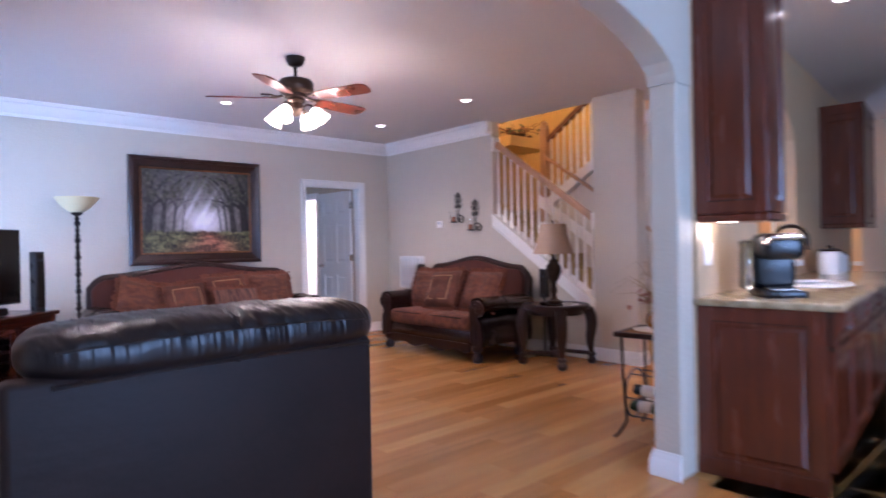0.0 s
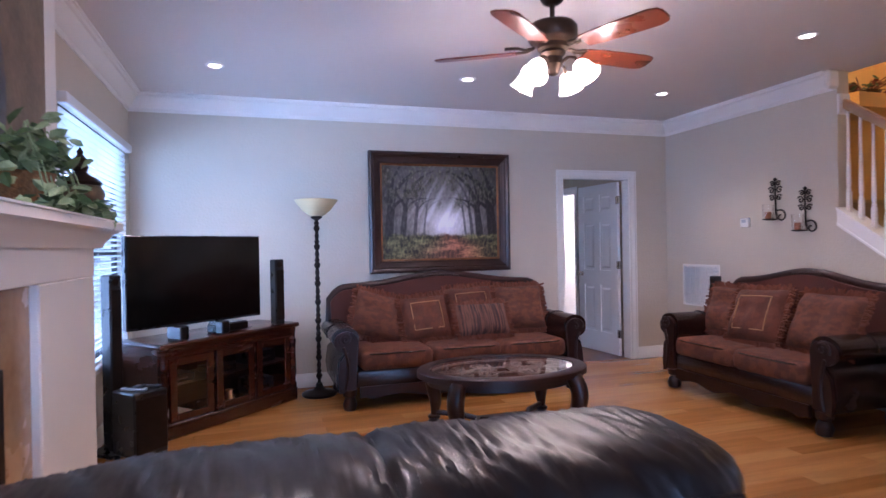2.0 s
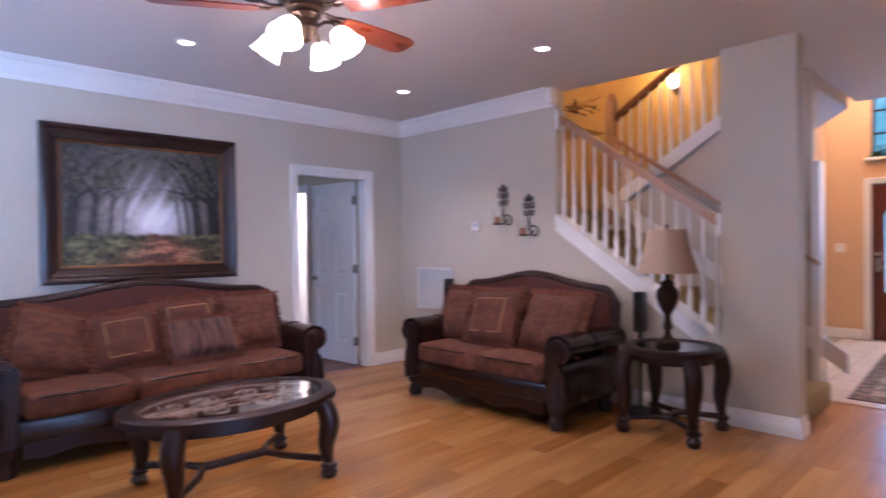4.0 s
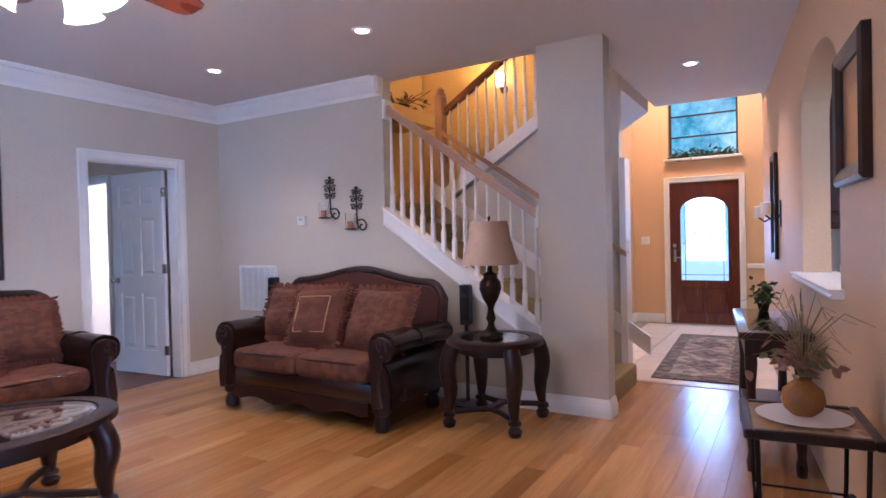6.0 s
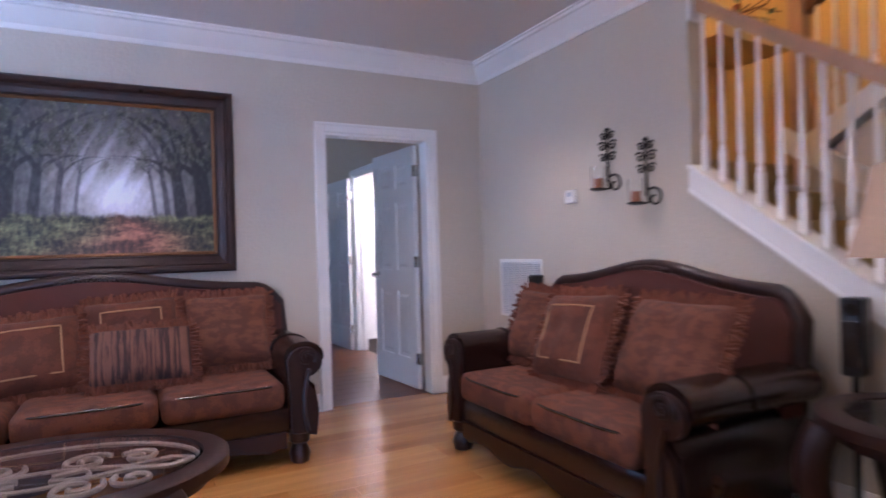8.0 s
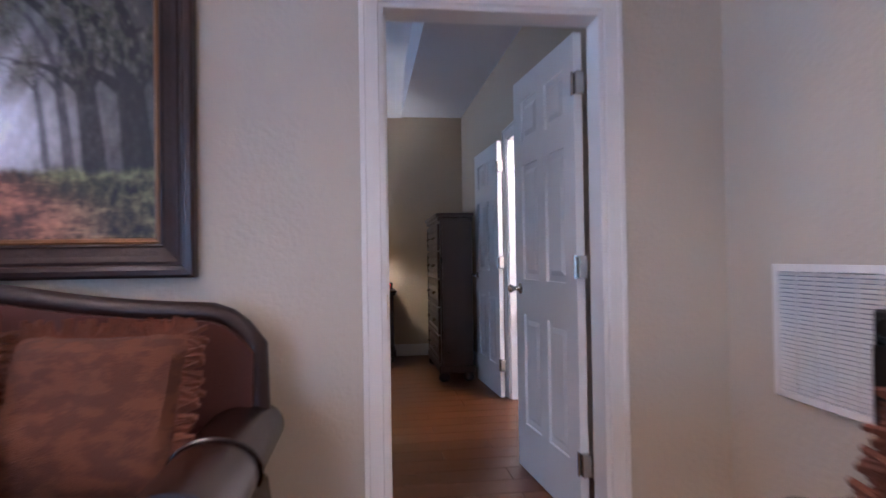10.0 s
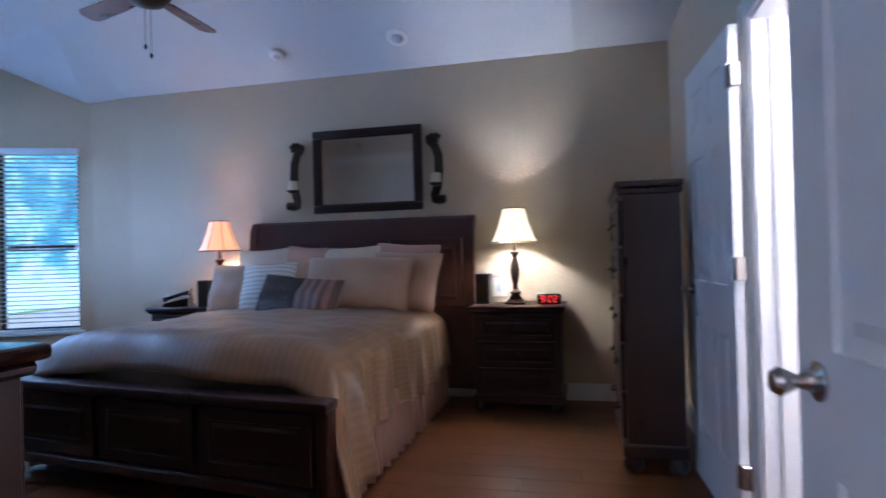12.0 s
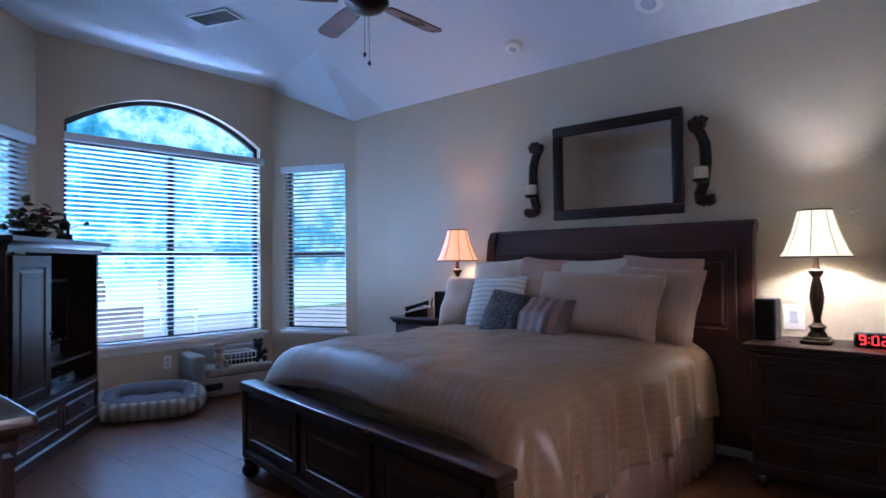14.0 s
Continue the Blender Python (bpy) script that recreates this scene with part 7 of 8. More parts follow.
part("foot_rail", box(0.965, FY - 0.035, 0.50, 3.005, FY + 0.085, 0.545, 0.012, seg=2), ESPRESSO, ob, "wide footboard cap", True)
part("foot_plinth", box(0.975, FY - 0.022, 0.11, 2.995, FY + 0.07, 0.17, 0.010), ESPRESSO, ob)
for k in range(3):
    x0 = 1.06 + 0.635 * k
    bm = raised_panel(x0, 0.19, x0 + 0.59, 0.485, FY - 0.0235, bmesh.new(), 0.05)
    part("foot_panel", bm, ESPRESSO, ob, "raised footboard panel")
for x in (1.0, 2.97):
    part("foot_post", box(x - 0.03, FY - 0.02, 0.11, x + 0.03, FY + 0.07, 0.50, 0.006), ESPRESSO, ob)
    part("foot", lathe([(0.03, 0), (0.05, 0.02), (0.055, 0.05), (0.035, 0.08), (0.05, 0.11)], 16, at=(x + (0.01 if x < 2 else -0.01), FY + 0.02, 0)), ESPRESSO, ob, "turned bun foot", True)
for x in (1.03, 2.92):
    part("side_rail", box(x, FY + 0.05, 0.18, x + 0.03, YB - 0.16, 0.36, 0.004), ESPRESSO, ob)
part("mattress", box(1.08, FY + 0.24, 0.34, 2.90, YB - 0.19, 0.66, 0.06, seg=3), CREAMC, ob, "cream mattress", True)

# comforter, draped over three sides with folds
NXc, NYc = 110, 130
verts, faces = [], []
hw_, y0c, y1c = 0.97, FY + 0.07, YB - 0.21
for j in range(NYc + 1):
    for i in range(NXc + 1):
        s = -1.42 + 2.84 * i / NXc
        t = j / NYc
        y = y0c + (y1c - y0c) * t
        a = abs(s)
        top = 0.755 + 0.045 * math.exp(-(s / 0.7) ** 2) + 0.010 * noise.noise((s * 3, y * 3, 0.5)) + 0.007 * noise.noise((s * 9, y * 7, 3.1)) - 0.012 * abs(noise.noise((s * 4 + y * 3, y * 2 - s * 3, 8.3))) - 0.006 * abs(noise.noise((s * 13 - y * 6, y * 5, 4.4))) + 0.012 * math.sin(y * 7.5) * math.sin(s * 6) * 0.5
        endf = max(0.0, 1 - t / 0.10)
        top -= 0.19 * endf ** 3
        if a < 0.88:
            x, z = s, top - 0.05 * max(0, (a - 0.62) / 0.26) ** 2
        else:
            d = a - 0.88
            rim = 0.88 + 0.09 * math.sin(min(d / 0.12, 1) * math.pi / 2)
            near = max(0.0, 1 - t / 0.4)
            fold = ((0.022 + 0.02 * near) * math.sin(y * 19 + 2.2 * noise.noise((y * 2, s, 0))) + (0.006 + 0.016 * near) * math.sin(y * 47 + 3 * noise.noise((y * 3, s, 2)))) * min(1, d / 0.2)
            hem = 0.04 * math.sin(y * 5.5 + 1)
            drop = (d / 0.54) * (0.44 + hem * 0.7 + 0.16 * max(0, 1 - t / 0.25))
            x = math.copysign(rim + fold + 0.05 * d + 0.12 * max(0, 1 - t / 0.25) * d / 0.5, s)
            z = top - 0.05 - drop
        verts.append((1.99 + x, y - 0.0 + 0.03 * noise.noise((s * 2, t * 5, 9)), z))
for j in range(NYc):
    for i in range(NXc):
        k = j * (NXc + 1) + i
        faces.append((k, k + 1, k + NXc + 2, k + NXc + 1))
me = bpy.data.meshes.new("cover")
me.from_pydata(verts, [], faces)
wv = me.attributes.new("weave", "FLOAT", "POINT")
wv.data.foreach_set("value", [-1.42 + 2.84 * i / NXc for _ in range(NYc + 1) for i in range(NXc + 1)])
me.polygons.foreach_set("use_smooth", [True] * len(me.polygons))
me.materials.append(COMF)
ob = thing("comforter", 0, 0, 0, 0, "tan satin-striped comforter draped over the bed", "bedding")
cv = new("cover", me)
cv.parent = ob
md = cv.modifiers.new("thick", "SOLIDIFY")
md.thickness = 0.02
# white sheet edge by the headboard
ob = thing("bed_sheet", 0, 0, 0, 0, "white sheet turned down at the pillows", "bedding")
part("sheet", box(1.14, YB - 0.75, 0.52, 2.84, YB - 0.2, 0.70, 0.07, seg=4), WHITER, ob, "white sheet", True)
# skirt
ob = thing("bed_skirt", 0, 0, 0, 0, "pleated tan bed skirt hanging to the floor", "bedding")
for x, sgn in ((2.965, 1), (1.015, -1)):
    bm = bmesh.new()
    rows = []
    for z in (0.38, 0.2, 0.015):
        rows.append([bm.verts.new((x + sgn * (0.02 * (0.4 - z) + (0.022 * (0.45 - z) / 0.4) * (math.sin(k * 0.9) + 0.5 * math.sin(k * 2.3))), FY + 0.12 + k * ((YB - 0.2 - FY - 0.12) / 120), z)) for k in range(121)])
    for a, b in zip(rows, rows[1:]):
        for k in range(120):
            bm.faces.new((a[k], a[k + 1], b[k + 1], b[k]))
    part("pleats", bm, SKIRT, ob, smooth=True).modifiers.new("thick", "SOLIDIFY").thickness = 0.004


# the foot of the bed stands a little askew to the wall
for nm in ("bed", "comforter", "bed_skirt"):
    for ch in bpy.data.objects[nm].children:
        for v in ch.data.vertices:
            v.co.y -= 0.14 * (v.co.x - 1.95) * min(1.0, max(0.0, (YB - 0.3 - v.co.y) / (YB - 0.3 - FY)))


def bed_pillow(x, y, z, w, h, lean, material, label, turn=0, roll=0, t=0.17):
    ob = new("bed_pillow")
    ob.matrix_basis = pose(x, y, z, 90 - lean, 0, 0) @ pose(0, 0, 0, 0, turn, roll)
    tagged(ob, label, "pillow", "pillows on the bed")
    part("cushion", blob(w, h, t, 18, 14, 3.0, puff=0.3), material, ob, smooth=True)
    return ob


PINKC = mat("blush_cotton", srgb("b4907e"), 0.8, scale=6, var=0.06, bump=0.2, bscale=90)
for x, z, w, h, tr, mt, lb in ((1.50, 1.03, 0.50, 0.42, 5, CREAMC, "cream pillow upright against the headboard"), (1.83, 1.03, 0.40, 0.44, -6, PINKC, "blush pillow upright against the headboard"),
                               (2.28, 1.01, 0.56, 0.46, 4, CREAMC, "cream pillow upright against the headboard"), (2.68, 1.02, 0.54, 0.46, -5, PINKC, "blush pillow upright against the headboard")):
    bed_pillow(x, YB - 0.31, z, w, h, 16, mt, lb, tr, tr, 0.20)
bed_pillow(1.80, YB - 0.46, 0.93, 0.56, 0.42, 22, SHAM, "tan striped sham on the bed", 5, 6, 0.22)
bed_pillow(2.70, YB - 0.42, 0.96, 0.58, 0.46, 20, SHAM, "tan striped sham leaning by the headboard", -6, -6, 0.22)
bed_pillow(2.37, YB - 0.54, 0.94, 0.88, 0.44, 24, SHAM, "wide tan striped sham on the bed", -3, -3, 0.26)
bed_pillow(1.40, YB - 0.54, 0.91, 0.50, 0.42, 22, SHAM, "grey-tan striped sham at the bed edge", 8, 2, 0.24)
bed_pillow(1.72, YB - 0.69, 0.92, 0.42, 0.42, 24, WHITER, "white ribbed square pillow", 4, 4, 0.17)
bed_pillow(1.91, YB - 0.82, 0.875, 0.34, 0.33, 30, SEQUIN, "dark sequinned accent pillow", 6, -5, 0.16)
bed_pillow(2.18, YB - 0.83, 0.86, 0.38, 0.31, 32, TAUPE, "brown banded satin accent pillow", -6, -6, 0.16)


def nightstand(x, label):
    ob = thing("nightstand", x, YB - 0.46, 0, 0, label, "nightstand", "pair of nightstands")
    part("body", box(-0.31, 0.012, 0.09, 0.31, 0.44, 0.73, 0.006), ESPRESSO, ob)
    part("top", box(-0.345, -0.02, 0.735, 0.345, 0.45, 0.766, 0.010, seg=2), ESPRESSO, ob, "polished top", True)
    part("cornice", box(-0.33, -0.008, 0.715, 0.33, 0.445, 0.735, 0.006), ESPRESSO, ob)
    part("plinth", box(-0.33, -0.008, 0.07, 0.33, 0.445, 0.13, 0.008), ESPRESSO, ob)
    for k in range(3):
        z = 0.145 + 0.19 * k
        d = part("drawer", raised_panel(-0.28, z, 0.28, z + 0.178, -0.008, bmesh.new(), 0.03), ESPRESSO, ob, "drawer front")
        part("pull", lathe([(0.004, 0), (0.007, 0.008), (0.016, 0.018), (0.012, 0.026), (0.002, 0.028)], 12, m=pose(0, -0.008, z + 0.09, 90, 0, 0)), BRONZE, d, "bronze knob", True)
    for sx in (-0.27, 0.27):
        for sy in (0.04, 0.40):
            part("foot", lathe([(0.025, 0), (0.042, 0.02), (0.045, 0.045), (0.03, 0.07)], 14, at=(sx, sy, 0)), ESPRESSO, ob, smooth=True)
    return ob


nightstand(3.555, "espresso three-drawer nightstand beside the bed")
nightstand(0.80, "espresso nightstand on the window side of the bed")


def lamp(x, label, power):
    ob = thing("bedside_lamp", x, YB - 0.25, 0.766, 0, label, "lamp", "pair of bedside lamps")
    bm = box(-0.075, -0.075, 0, 0.075, 0.075, 0.02, 0.008)
    box(-0.06, -0.06, 0.02, 0.06, 0.06, 0.035, 0.006, bm)
    lathe([(0.05, 0.035), (0.045, 0.05), (0.03, 0.07), (0.045, 0.09), (0.02, 0.11), (0.018, 0.14), (0.03, 0.19), (0.038, 0.25), (0.028, 0.31), (0.018, 0.35), (0.034, 0.375), (0.038, 0.39), (0.018, 0.40), (0.012, 0.46)], 20, bm)
    part("base", bm, BRONZE, ob, "aged bronze lamp base", True)
    m = bpy.data.materials.new("lit_silk")
    m.use_nodes = True
    nt = m.node_tree
    b = nt.nodes["Principled BSDF"]
    b.inputs["Base Color"].default_value = srgb("e8dcc0")
    b.inputs["Emission Color"].default_value = (1.0, 0.84, 0.48, 1) if power > 1 else (1.0, 0.42, 0.12, 1)
    b.inputs["Emission Strength"].default_value = power
    sh = [(0.170, 0.465), (0.148, 0.50), (0.110, 0.60), (0.088, 0.68), (0.079, 0.715)]
    bm = lathe(sh + [(r - 0.003, z) for r, z in reversed(sh)], 32)
    bmesh.ops.delete(bm, geom=[f for f in bm.faces if len(f.verts) > 4], context="FACES")
    s = part("shade", bm, m, ob, "glowing cream bell shade", True)
    for k in range(8):
        a = k * math.pi / 4
        # ribs cream on the brighter lamp, its glow put into their colour
        part("rib", tube([((r + 0.002) * math.cos(a), (r + 0.002) * math.sin(a), z) for r, z in sh], 0.003, 4), CREAM if power > 1 else CORD, s)
    for r, z in (sh[0], sh[-1]):
        part("band", tube([((r + 0.001) * math.cos(k / 24 * 6.283), (r + 0.001) * math.sin(k / 24 * 6.283), z) for k in range(24)], 0.004, 5, closed=True), BRONZE, s, "dark trim band")
    return ob


lamp(3.53, "bronze bedside lamp with bright cream bell shade", 1.01)
lamp(1.02, "bronze bedside lamp glowing amber", 0.85)

ob = thing("alarm_clock", 3.78, YB - 0.27, 0.767, -4, "black alarm clock with red digits", "clock")
part("case", box(-0.085, -0.03, 0, 0.085, 0.03, 0.075, 0.008), BLACKP, ob)
SEGS = {"a": (-0.010, 0.046, 0.010, 0.050), "d": (-0.010, 0.002, 0.010, 0.006), "g": (-0.010, 0.024, 0.010, 0.028), "f": (-0.014, 0.028, -0.010, 0.047),
        "b": (0.010, 0.028, 0.014, 0.047), "e": (-0.014, 0.005, -0.010, 0.024), "c": (0.010, 0.005, 0.014, 0.024)}
bm = bmesh.new()
for x, lit in ((-0.046, "abcdfg"), (0.008, "abcdef"), (0.048, "abdeg")):  # 9:02
    for k in lit:
        x0, z0, x1, z1 = SEGS[k]
        box(x + x0, -0.0325, 0.012 + z0, x + x1, -0.0302, 0.012 + z1, 0, bm)
for z in (0.026, 0.046):
    box(-0.022, -0.0325, z, -0.017, -0.0302, z + 0.005, 0, bm)
part("digits", bm, glow("red_digit", (1.0, 0.04, 0.03), 1.8), ob, "glowing red digits")
ob = thing("small_speaker", 3.285, YB - 0.22, 0.767, -6, "small black speaker on the nightstand", "speaker")
part("cabinet", box(-0.055, -0.05, 0, 0.055, 0.05, 0.23, 0.006), BLACKP, ob)
part("grille", box(-0.048, -0.054, 0.02, 0.048, -0.05, 0.222, 0.003), IRON, ob)
ob = thing("small_speaker", 0.97, YB - 0.38, 0.767, 6, "small black speaker on the far nightstand", "speaker")
part("cabinet", box(-0.05, -0.05, 0, 0.05, 0.05, 0.22, 0.006), BLACKP, ob)
part("grille", box(-0.044, -0.054, 0.02, 0.044, -0.05, 0.212, 0.003), IRON, ob)
ob = thing("telephone", 0.66, YB - 0.33, 0.767, 25, "black desk telephone on the nightstand", "telephone")
part("base", prism([(-0.10, 0), (0.10, 0), (0.10, 0.075), (-0.10, 0.03)], 0.17, m=pose(0, -0.08, 0, 0, 0, 0)), BLACKP, ob)
part("handset", tube([(-0.10, -0.05, 0.06), (-0.06, -0.05, 0.075), (0.06, -0.05, 0.11), (0.10, -0.05, 0.115)], [0.024, 0.015, 0.015, 0.024], 10), BLACKP, ob, smooth=True)
part("display", box(-0.02, 0.0, 0.07, 0.08, 0.06, 0.085, 0.002), GREYP, ob)
part("antenna", tube([(0.09, 0.06, 0.07), (0.10, 0.06, 0.15)], 0.006, 6), BLACKP, ob)
ob = thing("outlet", 3.375, YB - 0.001, 0.88, 0, "white wall switch plate above the nightstand", "outlet")
part("plate", box(-0.055, -0.006, -0.075, 0.055, 0, 0.075, 0.003), TRIM, ob)
part("rocker", box(-0.02, -0.011, -0.035, 0.02, -0.006, 0.035, 0.002), GREYP, ob)

# mirror and sconces over the bed
ob = thing("bed_mirror", 2.28, YB - 0.002, 1.525, 0, "rectangular mirror in a dark beaded frame", "mirror")
MW, MH = 0.97, 0.705
for x0, z0, x1, z1 in ((0, 0, MW, 0.065), (0, MH - 0.065, MW, MH), (0, 0.065, 0.065, MH - 0.065), (MW - 0.065, 0.065, MW, MH - 0.065)):
    part("frame", box(x0 - MW / 2, -0.04, z0, x1 - MW / 2, 0, z1, 0.012, seg=2), ESPRESSO, ob, smooth=True)
for x0, z0, x1, z1 in ((0.055, 0.055, MW - 0.055, 0.075), (0.055, MH - 0.075, MW - 0.055, MH - 0.055), (0.055, 0.075, 0.075, MH - 0.075), (MW - 0.075, 0.075, MW - 0.055, MH - 0.075)):
    part("inner_bead", box(x0 - MW / 2, -0.030, z0, x1 - MW / 2, -0.004, z1, 0.005), BRONZE, ob)
part("glass", box(-MW / 2 + 0.07, -0.014, 0.07, MW / 2 - 0.07, -0.006, MH - 0.07), MIRROR, ob, "mirror glass")


def scroll_candle(x, s):
    ob = thing("scroll_sconce", x, YB - 0.002, 1.54, 0, "dark wooden scroll sconce with cream candle", "sconce", "sconces over the bed")
    pts = [(s * 0.045, -0.04, 0.06), (s * 0.02, -0.05, 0.035), (s * -0.015, -0.05, 0.05), (s * -0.02, -0.05, 0.10), (s * 0.0, -0.045, 0.16), (s * 0.015, -0.035, 0.30), (s * 0.01, -0.035, 0.42), (s * -0.02, -0.04, 0.50), (s * -0.045, -0.05, 0.52), (s * -0.05, -0.06, 0.56), (s * -0.02, -0.06, 0.585), (s * 0.015, -0.05, 0.56)]
    bm = bmesh.new()
    for o in (-0.018, 0.018):
        tube([(a + o, b, c) for a, b, c in pts], 0.020, 8, bm)
    part("scroll", bm, BRONZE, ob, "carved dark scroll", True)
    for z in (0.06, 0.55):
        part("roll", lathe([(0.032, -0.05), (0.036, -0.03), (0.028, 0), (0.036, 0.03), (0.032, 0.05)], 12, m=pose(s * (0.02 if z < 0.3 else -0.03), -0.055, z, 0, 90, 0)), BRONZE, ob, smooth=True)
    part("cup", lathe([(0.03, 0.165), (0.052, 0.18), (0.055, 0.19), (0.04, 0.19)], 16, at=(0, -0.085, 0)), BRONZE, ob, smooth=True)
    part("candle", lathe([(0.042, 0.19), (0.043, 0.262), (0.036, 0.268)], 18, at=(0, -0.085, 0)), mat("cream_wax", srgb("d8c8a8"), 0.5, var=0.04), ob, "cream pillar candle", True)
    return ob


scroll_candle(1.635, -1)
scroll_candle(2.895, 1)

# chest of drawers facing the bed
ob = thing("chest_of_drawers", 4.225, 10.22, 0, -90, "tall espresso chest of drawers beside the wall", "chest")
part("body", box(-0.48, 0.015, 0.10, 0.48, 0.30, 1.44), ESPRESSO, ob)
part("side_panel", box(0.48, 0.03, 0.12, 0.488, 0.29, 1.42), ESPRESSO, ob)
part("top", box(-0.51, -0.025, 1.465, 0.515, 0.315, 1.50, 0.010, seg=2), ESPRESSO, ob, smooth=True)
part("cornice", box(-0.495, -0.010, 1.43, 0.50, 0.31, 1.465, 0.008), ESPRESSO, ob)
part("plinth", box(-0.495, -0.010, 0.08, 0.50, 0.31, 0.15, 0.008), ESPRESSO, ob)
for k in range(5):
    z = 0.17 + 0.25 * k
    d = part("drawer", raised_panel(-0.45, z, 0.45, z + 0.235, -0.010, bmesh.new(), 0.035), ESPRESSO, ob, "drawer front")
    for x in (-0.22, 0.22):
        part("pull", tube([(x - 0.05, -0.012, z + 0.12), (x - 0.045, -0.035, z + 0.105), (x + 0.045, -0.035, z + 0.105), (x + 0.05, -0.012, z + 0.12)], 0.006, 6), BRONZE, d, "bronze drawer pull", True)
for sx in (-0.43, 0.44):
    for sy in (0.04, 0.26):
        part("foot", lathe([(0.03, 0), (0.05, 0.02), (0.05, 0.05), (0.032, 0.08)], 14, at=(sx, sy, 0)), ESPRESSO, ob, smooth=True)

# television armoire across the corner
ob = thing("tv_armoire", -0.35, 8.545, 0, 142.3, "dark wood corner armoire with open television bay", "armoire")
part("left_side", box(-0.665, 0, 0.09, -0.635, 0.5, 1.31), ESPRESSO, ob)
part("right_side", box(0.635, 0, 0.09, 0.665, 0.5, 1.31), ESPRESSO, ob)
part("back_panel", box(-0.635, 0.48, 0.09, 0.635, 0.50, 1.31), ESPRESSO, ob)
part("divider", box(-0.16, 0.0, 0.38, -0.13, 0.48, 1.29), ESPRESSO, ob)
part("shelf", box(-0.13, 0.0, 0.38, 0.635, 0.48, 0.40), ESPRESSO, ob)
part("shelf", box(-0.13, 0.03, 0.56, 0.635, 0.48, 0.575), ESPRESSO, ob)
part("base_cabinet", box(-0.635, 0.0, 0.09, 0.635, 0.48, 0.38), ESPRESSO, ob)
part("plinth", box(-0.69, -0.02, 0.0, 0.69, 0.51, 0.09, 0.010), ESPRESSO, ob)
part("cornice", run([(0, 0), (0.015, 0), (0.02, 0.03), (0.05, 0.055), (0.065, 0.06), (0.065, 0.085), (0, 0.085)], [(-0.665, 0.5, 1.305), (-0.665, 0, 1.305), (0.665, 0, 1.305), (0.665, 0.5, 1.305)]), ESPRESSO, ob, "moulded cornice", True)
part("top", box(-0.72, -0.055, 1.388, 0.72, 0.51, 1.394), ESPRESSO, ob)
d = part("door", raised_panel(-0.63, 0.40, -0.165, 1.285, -0.02, bmesh.new(), 0.07), ESPRESSO, ob, "panelled door")
part("knob", lathe([(0.005, 0), (0.014, 0.012), (0.003, 0.024)], 12, m=pose(-0.19, -0.02, 0.80, 90, 0, 0)), BRONZE, d, smooth=True)
for k in range(2):
    d = part("drawer", raised_panel(-0.62 + 0.635 * k, 0.12, 0.0 + 0.62 * k, 0.36, -0.02, bmesh.new(), 0.045), ESPRESSO, ob, "drawer front")
    part("knob", lathe([(0.005, 0), (0.014, 0.012), (0.003, 0.024)], 12, m=pose(-0.31 + 0.62 * k, -0.02, 0.24, 90, 0, 0)), BRONZE, d, smooth=True)
AM = pose(-0.35, 8.545, 0, 0, 0, 142.3)
ob = new("bedroom_television")
ob.matrix_basis = AM @ pose(0.25, 0.20, 0.576)
tagged(ob, "dark television inside the armoire", "television")
part("bezel", box(-0.33, -0.02, 0.10, 0.33, 0.02, 0.55, 0.006), BLACKP, ob)
part("screen", box(-0.31, -0.024, 0.125, 0.31, -0.02, 0.53), SCREEN, ob, "glossy dark screen")
part("stand", box(-0.12, -0.06, 0, 0.12, 0.06, 0.10, 0.01), BLACKP, ob)
ob = new("cable_box")
ob.matrix_basis = AM @ pose(0.25, 0.2, 0.401)
tagged(ob, "black cable box in the armoire", "electronics")
part("case", box(-0.2, -0.12, 0, 0.2, 0.12, 0.06, 0.004), BLACKP, ob)
part("display", box(-0.05, -0.123, 0.02, 0.05, -0.12, 0.04), SCREEN, ob)
ob = new("flower_arrangement")
ob.matrix_basis = AM @ pose(0.12, 0.22, 1.395)
tagged(ob, "dark red silk flowers in a bowl on the armoire", "plant")
part("bowl", lathe([(0.05, 0), (0.10, 0.03), (0.12, 0.06), (0.10, 0.06)], 18), BRONZE, ob, smooth=True)
foliage(ob, 130, lambda r: Vector((r.gauss(0, 0.09), r.gauss(0, 0.08), 0.08 + abs(r.gauss(0.04, 0.06)))), 0.05, 51, [LEAFA, mat("burgundy_petal", srgb("4a1c24"), 0.7, var=0.3)])
ob = new("figurine")
ob.matrix_basis = AM @ pose(0.48, 0.16, 1.395, 0, 0, 20)
tagged(ob, "small dark elephant figurine on a wooden box", "figurine")
bm = box(-0.07, -0.05, 0, 0.07, 0.05, 0.055, 0.006)
lathe([(0.01, -0.05), (0.035, -0.03), (0.04, 0.0), (0.03, 0.035), (0.01, 0.05)], 12, bm, m=pose(0, 0, 0.125, 0, 90, 0))
for x in (-0.03, 0.03):
    for y in (-0.02, 0.02):
        lathe([(0.012, 0.055), (0.012, 0.12)], 8, bm, at=(x, y, 0))
tube([(0.05, 0, 0.14), (0.085, 0, 0.13), (0.095, 0, 0.16), (0.085, 0, 0.20), (0.06, 0, 0.215)], [0.02, 0.014, 0.011, 0.009, 0.006], 8, bm)
part("carving", bm, BRONZE, ob, smooth=True)

